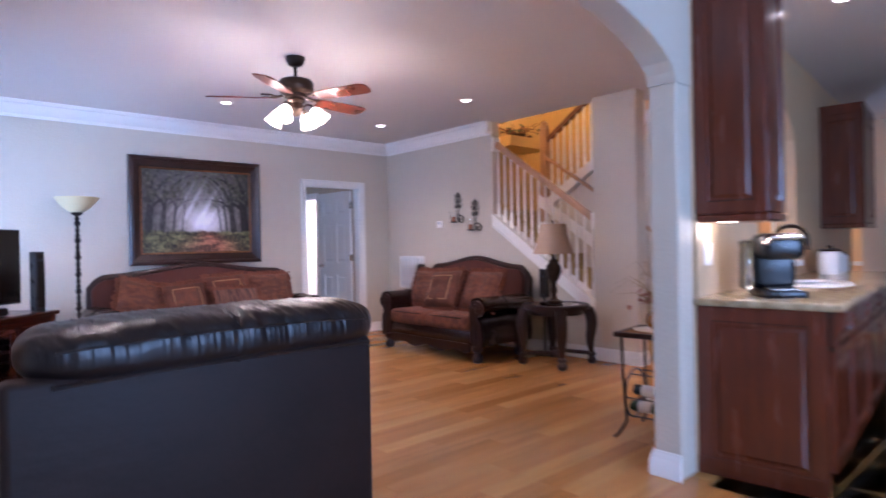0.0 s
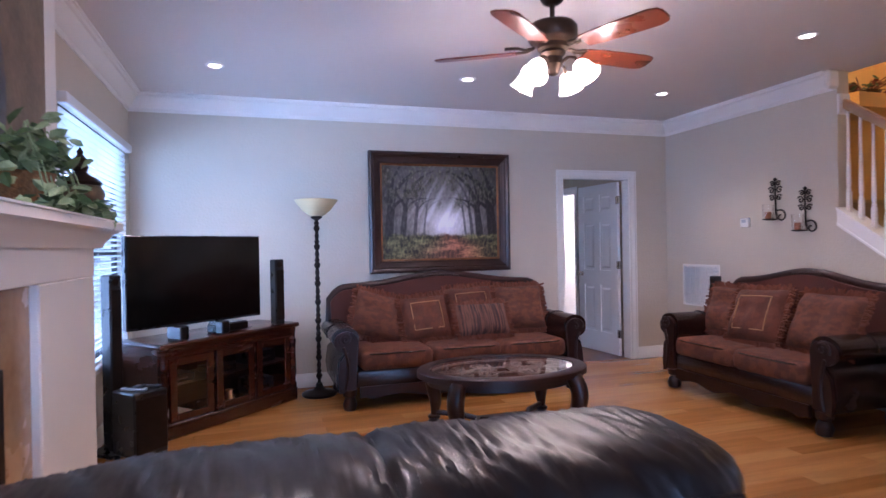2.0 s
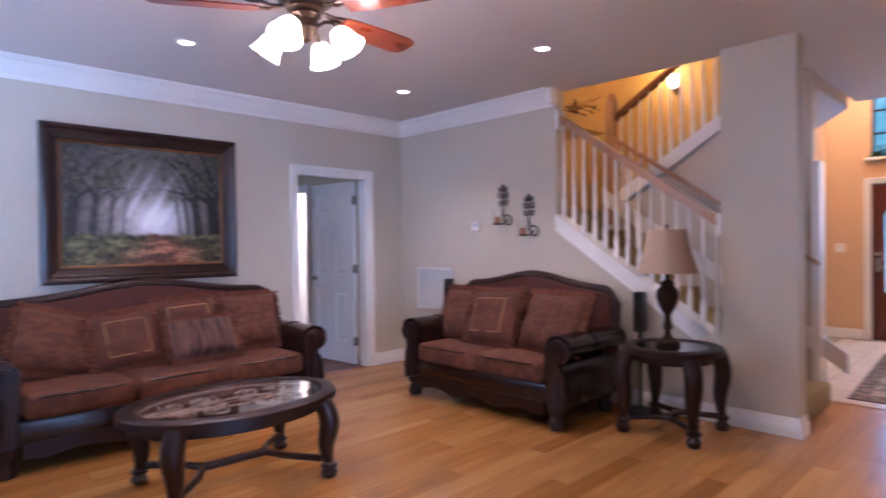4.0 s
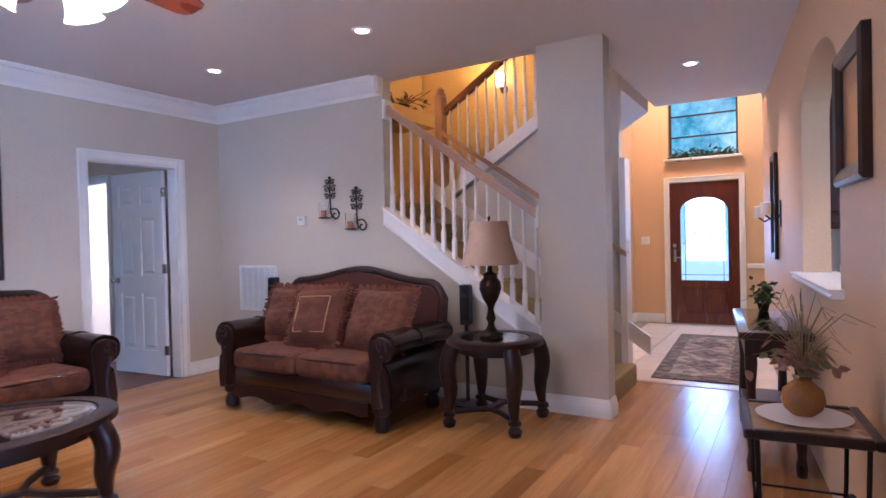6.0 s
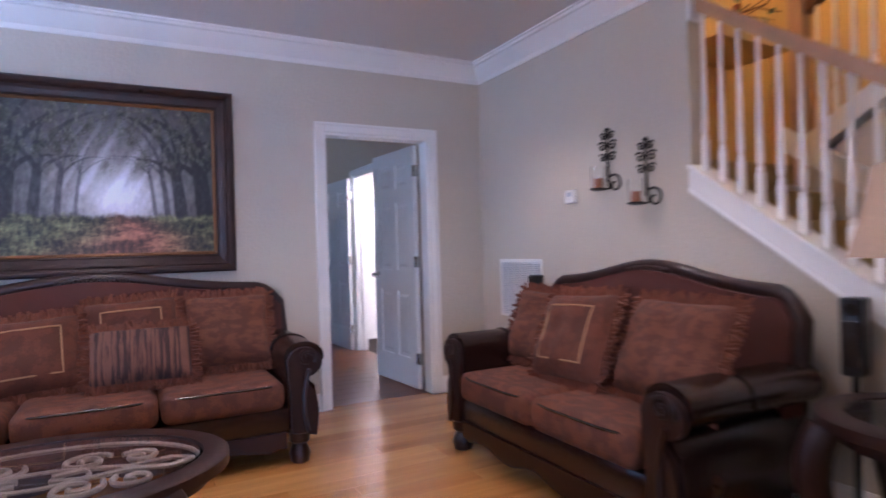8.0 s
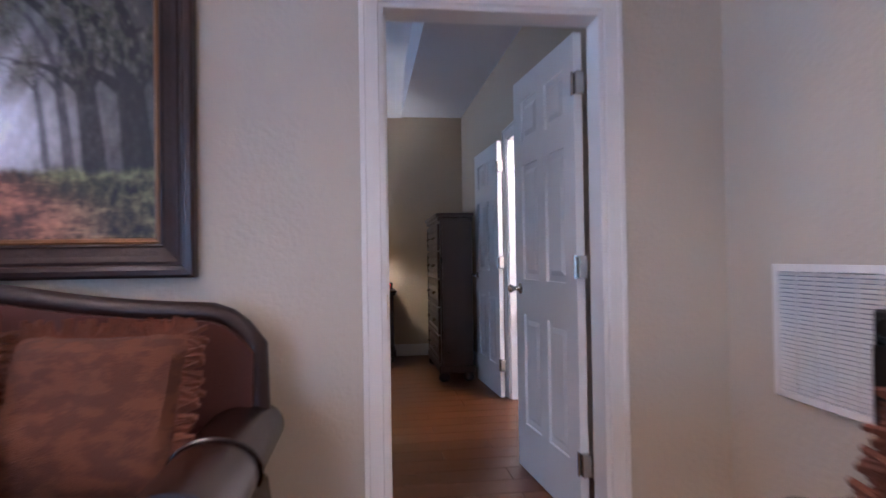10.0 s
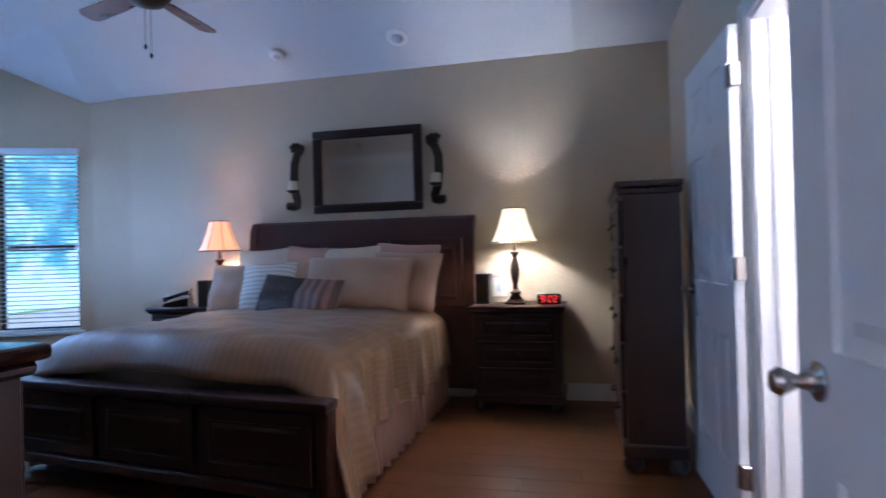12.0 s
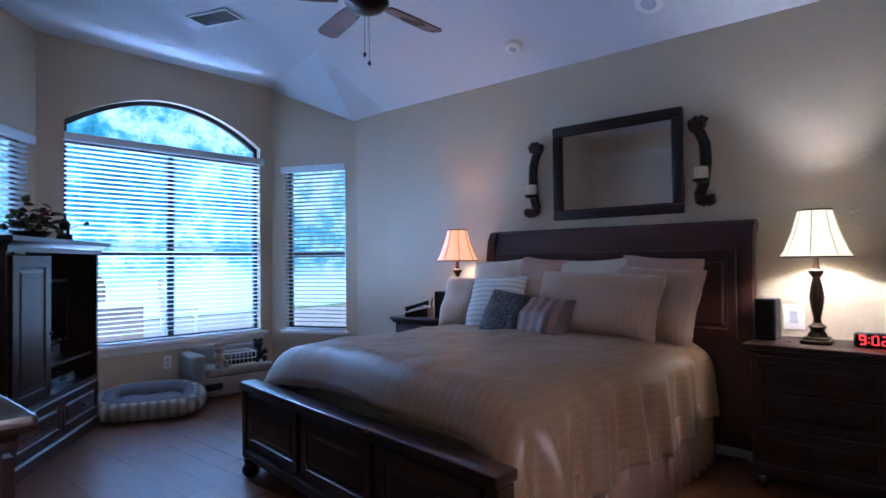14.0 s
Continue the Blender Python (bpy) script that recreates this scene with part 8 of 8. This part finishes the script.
# dresser along the rear wall
ob = thing("dresser", 2.19, 7.555, 0, 180, "dark espresso dresser with a polished top", "dresser")
part("body", box(-0.72, 0.012, 0.10, 0.72, 0.60, 0.92, 0.004), ESPRESSO, ob)
part("top", box(-0.76, -0.03, 0.945, 0.76, 0.62, 0.98, 0.012, seg=2), mat("polished_espresso", srgb("2b130d"), 0.12, var=0.2, scale=4, coat=0.7, stretch=(4, 1, 1)), ob, "polished dark top", True)
part("cornice", box(-0.74, -0.015, 0.915, 0.74, 0.61, 0.945, 0.010), ESPRESSO, ob)
part("plinth", box(-0.74, -0.01, 0.07, 0.74, 0.61, 0.14, 0.008), ESPRESSO, ob)
for k in range(3):
    for j in range(2):
        d = part("drawer", raised_panel(-0.70 + 0.705 * j, 0.155 + 0.252 * k, -0.005 + 0.705 * j, 0.395 + 0.252 * k, -0.010, bmesh.new(), 0.04), ESPRESSO, ob, "drawer front")
        part("pull", tube([(-0.40 + 0.705 * j, -0.012, 0.28 + 0.252 * k), (-0.39 + 0.705 * j, -0.035, 0.27 + 0.252 * k), (-0.31 + 0.705 * j, -0.035, 0.27 + 0.252 * k), (-0.30 + 0.705 * j, -0.012, 0.28 + 0.252 * k)], 0.006, 6), BRONZE, d, "bronze drawer pull")
for x in (-0.66, 0.66):
    for y in (0.05, 0.55):
        part("foot", lathe([(0.03, 0), (0.05, 0.02), (0.03, 0.07)], 12, at=(x, y, 0)), ESPRESSO, ob, smooth=True)

# bay windows
BWM = BAYM @ Matrix.Translation((b0, 0, 0))
bwid = b1 - b0
ob = sash("window_3", BWM, bwid, bz0, bz1 - 0.16, 1, True, 0.06)
part("transom_bar", box(0, 0.06, bz1 - 0.16, bwid, 0.10, bz1 - 0.10), WFRAME, ob)
ring = [(bwid / 2 - (bwid / 2) * math.cos(math.pi * k / 24), bz1 + bsp * (1 - math.cos(math.pi * k / 24) ** 2)) for k in range(25)]
inr = [(x * 0.965 + bwid * 0.0175, z - 0.035) for x, z in ring]
bm = bmesh.new()
v0 = [bm.verts.new((x, 0.06, z)) for x, z in ring]
v1 = [bm.verts.new((x, 0.06, z)) for x, z in inr]
v2 = [bm.verts.new((x, 0.10, z)) for x, z in inr]
v3 = [bm.verts.new((x, 0.10, z)) for x, z in ring]
for k in range(24):
    for p, q in ((v0, v1), (v1, v2), (v2, v3)):
        bm.faces.new((p[k], p[k + 1], q[k + 1], q[k]))
part("arch_frame", bm, WFRAME, ob, "dark arched frame")
part("side_stop", box(0, 0.06, bz1 - 0.10, 0.035, 0.10, bz1 + 0.01), WFRAME, ob)
part("side_stop", box(bwid - 0.035, 0.06, bz1 - 0.10, bwid, 0.10, bz1 + 0.01), WFRAME, ob)
g = part("arch_pane", prism([(0.01, bz1 - 0.11)] + [(x, z) for x, z in inr] + [(bwid - 0.01, bz1 - 0.11)], 0.004, m=Matrix.Translation((0, 0.078, 0))), GLASS, ob)
g.visible_shadow = False
blind("window_blind", BWM, bwid, bz0, bz1 - 0.12, -14, 0.040, "white wood blinds, lowered, slats open")
setting("window_sill_bay", box(b0 - 0.06, -0.06, bz0 - 0.035, b1 + 0.06, 0.06, bz0 + 0.003, 0.008, m=BAYM), TRIM, "white window sill")
setting("window_apron_bay", box(b0 - 0.03, -0.018, bz0 - 0.09, b1 + 0.03, 0.0, bz0 - 0.035, 0.004, m=BAYM), TRIM)
for M, o, nm in ((SIDE_M, 0.16, "window_4"), (LEFT_M, 0.10, "window_5")):
    W2 = M @ Matrix.Translation((o, 0, 0))
    wd = 0.70 if nm == "window_4" else 0.68
    sash(nm, W2, wd, 0.53, 2.22, 0)
    blind("window_blind", W2, wd, 0.53, 2.22, -14, 0.040, "white wood blinds, lowered, slats open")
    setting("window_sill", box(-0.04, -0.05, 0.50, wd + 0.04, 0.05, 0.533, 0.006, m=W2), TRIM)
ob = new("outlet")
ob.matrix_basis = BAYM @ pose(1.03, -0.001, 0.33)
tagged(ob, "white wall outlet under the bay window", "outlet")
part("plate", box(-0.035, -0.006, -0.057, 0.035, 0, 0.057, 0.003), TRIM, ob)
part("socket", box(-0.017, -0.009, 0.008, 0.017, -0.006, 0.036), GREYP, ob)
part("socket", box(-0.017, -0.009, -0.036, 0.017, -0.006, -0.008), GREYP, ob)

# dog beds and toys
PLAID = mat("plaid_flannel", srgb("b5aa98"), 0.9, scale=5, var=0.1, bump=0.3, bscale=200)
add_stripes(PLAID, 0, 0.07, 0.6, srgb("5d564e"))
add_stripes(PLAID, 1, 0.08, 0.5, srgb("5d564e"))
GREYF = mat("grey_fleece", srgb("6f6e74"), 0.95, scale=12, var=0.15, bump=0.5, bscale=150)
ob = thing("dog_bed", -0.93, 9.36, 0, 62, "plaid dog bed with grey fleece cushion on the floor", "pet bed")
pts = [(0.36 * math.copysign(abs(math.cos(k / 30 * 6.283)) ** 0.6, math.cos(k / 30 * 6.283)), 0.24 * math.copysign(abs(math.sin(k / 30 * 6.283)) ** 0.6, math.sin(k / 30 * 6.283)), 0.095 + 0.03 * max(0, math.sin(k / 30 * 6.283)) - 0.02 * max(0, -math.sin(k / 30 * 6.283))) for k in range(30)]
part("bolster", tube(pts, [0.075 + 0.02 * max(0, math.sin(k / 30 * 6.283)) for k in range(30)], 12, closed=True), PLAID, ob, "plaid bolster rim", True)
part("lining", tube([(x * 0.86, y * 0.82, z + 0.012) for x, y, z in pts], [0.068 + 0.02 * max(0, math.sin(k / 30 * 6.283)) for k in range(30)], 12, closed=True), GREYF, ob, "grey fleece lining", True)
b = part("cushion", blob(0.66, 0.42, 0.14, 14, 12, 4, puff=0.3), GREYF, ob, "grey fleece cushion", True)
b.location = (0, 0, 0.075)
ob = thing("pet_sofa", -1.10, 10.16, 0, 84, "small grey upholstered pet sofa below the window", "pet bed")
PETG = mat("grey_suede", srgb("9a948c"), 0.9, scale=10, var=0.1, bump=0.3, bscale=150)
part("base", box(-0.38, -0.18, 0.03, 0.38, 0.20, 0.20, 0.02, seg=2), PETG, ob, smooth=True)
part("seat", box(-0.28, -0.19, 0.20, 0.36, 0.16, 0.28, 0.03, seg=3), PETG, ob, "grey seat cushion", True)
part("arm", box(-0.40, -0.19, 0.18, -0.28, 0.20, 0.42, 0.045, seg=3), PETG, ob, "rounded grey arm", True)
part("backrest", box(-0.30, 0.12, 0.20, 0.40, 0.21, 0.44, 0.04, seg=3), PETG, ob, smooth=True)
for x in (-0.34, 0.34):
    part("foot", lathe([(0.02, 0), (0.03, 0.03)], 10, at=(x, -0.12, 0)), ESPRESSO, ob)
part("tag", box(-0.30, -0.184, 0.09, -0.14, -0.18, 0.15), BLACKP, ob, "dark cloth tag")
PS = pose(-1.10, 10.16, 0, 0, 0, 84)
ob = new("toy_basket")
ob.matrix_basis = PS @ pose(0.06, 0.0, 0.281)
tagged(ob, "white wire basket of toys on the pet sofa", "basket")
bm = bmesh.new()
for z in (0.0, 0.05, 0.11):
    tube([(-0.16, -0.09, z), (0.16, -0.09, z), (0.16, 0.09, z), (-0.16, 0.09, z)], 0.006, 5, bm, True)
for k in range(9):
    for y in (-0.09, 0.09):
        tube([(-0.16 + 0.04 * k, y, 0), (-0.16 + 0.04 * k, y, 0.11)], 0.004, 4, bm)
part("wire", bm, TRIM, ob)
part("lining", box(-0.155, -0.085, 0.004, 0.155, 0.085, 0.07, 0.01), BLACKP, ob)
FUR = mat("tan_plush", srgb("b09a86"), 0.95, var=0.2, scale=30, bump=0.8, bscale=200)


def plush(x, y, material, label):
    ob = new("plush_toy")
    ob.matrix_basis = PS @ pose(x, y, 0.281)
    tagged(ob, label, "toy")
    bm = bmesh.new()
    for c, r in (((0, 0, 0.07), 0.06), ((0, -0.01, 0.165), 0.048), ((-0.035, -0.01, 0.205), 0.018), ((0.035, -0.01, 0.205), 0.018), ((0, -0.05, 0.155), 0.02), ((-0.06, -0.04, 0.09), 0.025), ((0.06, -0.04, 0.09), 0.025), ((-0.04, -0.07, 0.025), 0.028), ((0.04, -0.07, 0.025), 0.028)):
        lathe([(0.05 * r, -r), (0.6 * r, -0.8 * r), (r, 0), (0.6 * r, 0.8 * r), (0.05 * r, r)], 12, bm, at=c)
    part("plush", bm, material, ob, smooth=True)


plush(-0.14, -0.10, FUR, "small tan plush bear on the pet sofa")
plush(0.27, -0.02, mat("dark_plush", srgb("3a3634"), 0.95, var=0.2, scale=30, bump=0.8, bscale=200), "small dark plush animal on the pet sofa")

# ceiling things
ob = thing("bedroom_fan", 1.55, 9.56, BH, 0, "dark ceiling fan with wooden blades and pull chains", "fan")
part("canopy", lathe([(0.03, -0.08), (0.075, -0.03), (0.075, -0.001)], 20), BRONZE, ob, smooth=True)
part("downrod", lathe([(0.014, -0.24), (0.014, -0.05)], 10), BRONZE, ob)
part("motor", lathe([(0.03, -0.42), (0.09, -0.40), (0.13, -0.36), (0.13, -0.28), (0.09, -0.24), (0.03, -0.22)], 28), BRONZE, ob, smooth=True)
for k in range(5):
    out = [(0.16, -0.05), (0.30, -0.065), (0.60, -0.07), (0.64, -0.04), (0.64, 0.04), (0.60, 0.07), (0.30, 0.065), (0.16, 0.05)]
    M = pose(0, 0, -0.34, 0, 0, 20 + 72 * k) @ pose(0, 0, 0, 11, 0, 0) @ Matrix(((1, 0, 0, 0), (0, 0, 1, 0), (0, 1, 0, 0), (0, 0, 0, 1)))
    part("blade", prism(out, 0.008, m=M), CHERRY, ob, "brown wood blade")
for x, l in ((0.02, 0.70), (-0.02, 0.64)):
    c = part("pull_chain", tube([(x, 0, -0.42), (x, 0, -l)], 0.0025, 4), CHROME, ob, "thin pull chain")
    part("chain_bob", lathe([(0.004, 0), (0.011, -0.012), (0.004, -0.03)], 8, at=(x, 0, -l)), ESPRESSO, c)
SLA = math.degrees(math.atan2(BH - BZ, YB - VY))


def on_slope(x, y):
    return pose(x, y, BH - (y - VY) * (BH - BZ) / (YB + 0.02 - VY) - 0.002, -SLA, 0, 0)


ob = new("smoke_detector")
ob.matrix_basis = on_slope(1.63, 10.95)
tagged(ob, "white smoke detector on the sloped ceiling", "detector")
part("case", lathe([(0.045, -0.04), (0.06, -0.03), (0.065, -0.001)], 24), TRIM, ob, smooth=True)
part("sensor", lathe([(0.02, -0.044), (0.03, -0.04)], 14), GREYP, ob)
ob = new("eyeball_light")
ob.matrix_basis = on_slope(2.67, 10.93)
tagged(ob, "round recessed eyeball light, unlit", "light")
part("trim_ring", lathe([(0.05, -0.012), (0.085, -0.008), (0.09, -0.001)], 24), TRIM, ob, smooth=True)
part("eyeball", lathe([(0.02, -0.03), (0.045, -0.018), (0.05, -0.010)], 20), GREYP, ob, smooth=True)
ob = thing("ceiling_vent", -0.08, 9.49, BH - 0.001, 20, "white louvred ceiling air vent", "vent")
bm = box(-0.19, -0.11, -0.012, 0.19, -0.085, 0, 0.003)
box(-0.19, 0.085, -0.012, 0.19, 0.11, 0, 0.003, bm)
box(-0.19, -0.085, -0.012, -0.165, 0.085, 0, 0.003, bm)
box(0.165, -0.085, -0.012, 0.19, 0.085, 0, 0.003, bm)
part("frame", bm, TRIM, ob)
me = mesh_of(box(-0.165, -0.010, -0.001, 0.165, 0.010, 0.001), "slat")
me.materials.append(TRIM)
for k in range(8):
    share("slat", me, ob, pose(0, -0.074 + 0.021 * k, -0.010, 40, 0, 0))
# sheet over the slats, with the vent's inner shade put into its colour
part("backing", box(-0.165, -0.085, -0.002, 0.165, 0.085, 0), mat("vent_shadow", srgb("6f747c"), 0.8), ob)

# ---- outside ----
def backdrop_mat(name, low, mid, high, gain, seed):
    """Garden far beyond the glass, as a glowing sheet with sunlight put into its colours."""
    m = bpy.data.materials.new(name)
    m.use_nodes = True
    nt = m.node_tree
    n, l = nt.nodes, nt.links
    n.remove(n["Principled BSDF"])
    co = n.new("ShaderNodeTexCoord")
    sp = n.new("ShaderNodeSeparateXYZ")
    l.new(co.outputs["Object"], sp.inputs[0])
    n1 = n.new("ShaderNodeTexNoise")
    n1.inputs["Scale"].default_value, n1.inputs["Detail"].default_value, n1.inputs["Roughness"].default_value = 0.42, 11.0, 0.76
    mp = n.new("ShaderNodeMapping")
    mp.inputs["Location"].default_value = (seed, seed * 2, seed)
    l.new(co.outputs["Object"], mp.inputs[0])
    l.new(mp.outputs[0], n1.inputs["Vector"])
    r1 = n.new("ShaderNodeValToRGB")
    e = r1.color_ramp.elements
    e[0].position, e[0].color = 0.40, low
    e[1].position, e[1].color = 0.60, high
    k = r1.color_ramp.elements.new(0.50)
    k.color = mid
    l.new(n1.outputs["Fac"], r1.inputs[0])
    # near the ground only the bright colour, standing in for sunlit lawn
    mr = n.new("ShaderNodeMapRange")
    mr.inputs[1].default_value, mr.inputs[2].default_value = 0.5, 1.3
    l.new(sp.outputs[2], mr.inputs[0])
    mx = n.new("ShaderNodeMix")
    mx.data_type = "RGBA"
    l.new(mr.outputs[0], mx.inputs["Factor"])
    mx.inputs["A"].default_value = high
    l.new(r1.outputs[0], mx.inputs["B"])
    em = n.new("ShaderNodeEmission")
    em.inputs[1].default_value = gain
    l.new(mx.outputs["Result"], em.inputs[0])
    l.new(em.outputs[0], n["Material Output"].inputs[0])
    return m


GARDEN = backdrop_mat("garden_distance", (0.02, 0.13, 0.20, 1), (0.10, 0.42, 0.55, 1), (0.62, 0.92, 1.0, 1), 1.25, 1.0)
bd = setting("backdrop", box(-14.1, -14, -0.4, -14, 34, 12), GARDEN, "glowing backdrop coloured as sunlit garden trees beyond the lawn")
bd2 = setting("backdrop_street", box(17, -12, -0.4, 17.1, 18, 14), backdrop_mat("street_distance", (0.05, 0.30, 0.36, 1), (0.25, 0.65, 0.75, 1), (0.65, 0.90, 1.0, 1), 0.8, 5.0), "glowing backdrop coloured as sunlit street trees beyond the front door")
setting("backdrop_rear", box(-20, -14.1, -0.4, 20, -14, 12), GARDEN, "glowing garden backdrop behind the kitchen")
PATIO = mat("concrete_patio", srgb("c9c4ba"), 0.9, var=0.1, scale=2)
setting("pavement", box(-11.5, 6.5, -0.35, -1.75, 24, -0.20), PATIO, "pale concrete patio")
# chair coloured pale grey to imitate the bright haze outdoors
ob = thing("patio_chair", -4.6, 11.3, -0.20, 150, "metal patio bar chair outside, coloured pale as in glare haze", "chair")
for sx in (-0.22, 0.22):
    for sy in (-0.22, 0.22):
        part("leg", tube([(sx * 1.1, sy * 1.1, 0), (sx, sy, 0.72)], 0.014, 6), GREYP, ob)
part("seat", box(-0.24, -0.24, 0.72, 0.24, 0.24, 0.75, 0.01), GREYP, ob)
bm = tube([(-0.23, 0.23, 0.74), (-0.23, 0.26, 1.2), (0.23, 0.26, 1.2), (0.23, 0.23, 0.74)], 0.014, 6)
for k in range(5):
    tube([(-0.15 + 0.075 * k, 0.24, 0.75), (-0.15 + 0.075 * k, 0.26, 1.2)], 0.007, 5, bm)
part("backrest", bm, GREYP, ob)
ob = thing("grill_island", -4.2, 9.7, -0.20, 100, "stone outdoor grill island on the patio", "grill")
part("base", box(-0.8, -0.35, 0, 0.8, 0.35, 0.90, 0.01), SLATE, ob)
part("counter", box(-0.85, -0.4, 0.90, 0.85, 0.4, 0.96, 0.01), PATIO, ob)
part("hood", prism([(-0.35, 0), (0.35, 0), (0.35, 0.2), (0.28, 0.36), (-0.28, 0.36), (-0.35, 0.2)], 0.5, m=pose(0, -0.25, 0.96)), CHROME, ob, "steel grill hood")

# ---- floor boards and tiles, laid last ----
def boards(parent, mt, x0, x1, y0, y1, width, along, seed, gap=0.0006, keep=None, cap=300):
    """Boards side by side in staggered lengths; past the cap they are joined into one part."""
    rnd = random.Random(seed)
    meshes = {}
    rest = bmesh.new()
    made = 0
    lo, hi = (x0, x1) if along == "x" else (y0, y1)
    a0, a1 = (y0, y1) if along == "x" else (x0, x1)
    n = int(math.ceil((a1 - a0) / width))
    for r in range(n):
        p0 = a0 + r * width
        p1 = min(a1, p0 + width)
        s = lo - rnd.choice((0.0, 0.3, 0.6, 0.9))
        while s < hi:
            ln = rnd.choice((0.9, 1.2, 1.2, 1.5))
            q0, q1 = max(lo, s), min(hi, s + ln)
            s += ln
            if q1 - q0 < 0.05:
                continue
            L, Wd = round(q1 - q0 - gap, 4), round(p1 - p0 - gap, 4)
            cx, cy = ((q0 + q1) / 2, (p0 + p1) / 2) if along == "x" else ((p0 + p1) / 2, (q0 + q1) / 2)
            if (keep is None or keep(cx, cy)) and made < cap:
                key = (L, Wd)
                if key not in meshes:
                    sx, sy = (L, Wd) if along == "x" else (Wd, L)
                    me = mesh_of(box(-sx / 2, -sy / 2, -0.010, sx / 2, sy / 2, 0.0, 0), "plank")
                    me.materials.append(mt)
                    meshes[key] = me
                ob = share("plank", meshes[key], parent, pose(cx, cy, 0.0))
                made += 1
            else:
                sx, sy = (L, Wd) if along == "x" else (Wd, L)
                box(cx - sx / 2, cy - sy / 2, -0.010, cx + sx / 2, cy + sy / 2, 0.0, 0, rest)
    if rest.verts:
        tagged(part("planks", rest, mt, parent), kind="stuff")
    else:
        rest.free()


def tiles(parent, mt, x0, x1, y0, y1, size, gap=0.006, cap=300):
    me = mesh_of(box(-size / 2 + gap / 2, -size / 2 + gap / 2, -0.008, size / 2 - gap / 2, size / 2 - gap / 2, 0.0, 0.002), "tile")
    me.materials.append(mt)
    k = 0
    y = y0
    while y + size <= y1 + 0.2 and k < cap:
        x = x0
        while x + size <= x1 + 0.2 and k < cap:
            share("tile", me, parent, pose(x + size / 2, y + size / 2, 0.0))
            k += 1
            x += size
        y += size


boards(bpy.data.objects["floor"], PLANK, XL, 6.19, -3.0, YS + 0.06, 0.125, "x", 7, gap=0.0012, keep=lambda x, y: y > 1.6 and x > -0.2)
boards(bpy.data.objects["floor_bedroom"], PLANKB, -1.40, BX + 0.1, YS + 0.061, YB, 0.165, "x", 9, gap=0.003, keep=lambda x, y: True)
tiles(bpy.data.objects["floor_foyer"], TILE, 6.20, EX, 1.60, 3.62, 0.45)
tiles(bpy.data.objects["floor_kitchen"], TILE, 2.66, 6.2, -2.6, 1.0, 0.45)
setting("threshold", box(6.17, 1.6, -0.004, 6.23, 2.86, 0.006, 0.003), RAILW, "oak threshold strip")
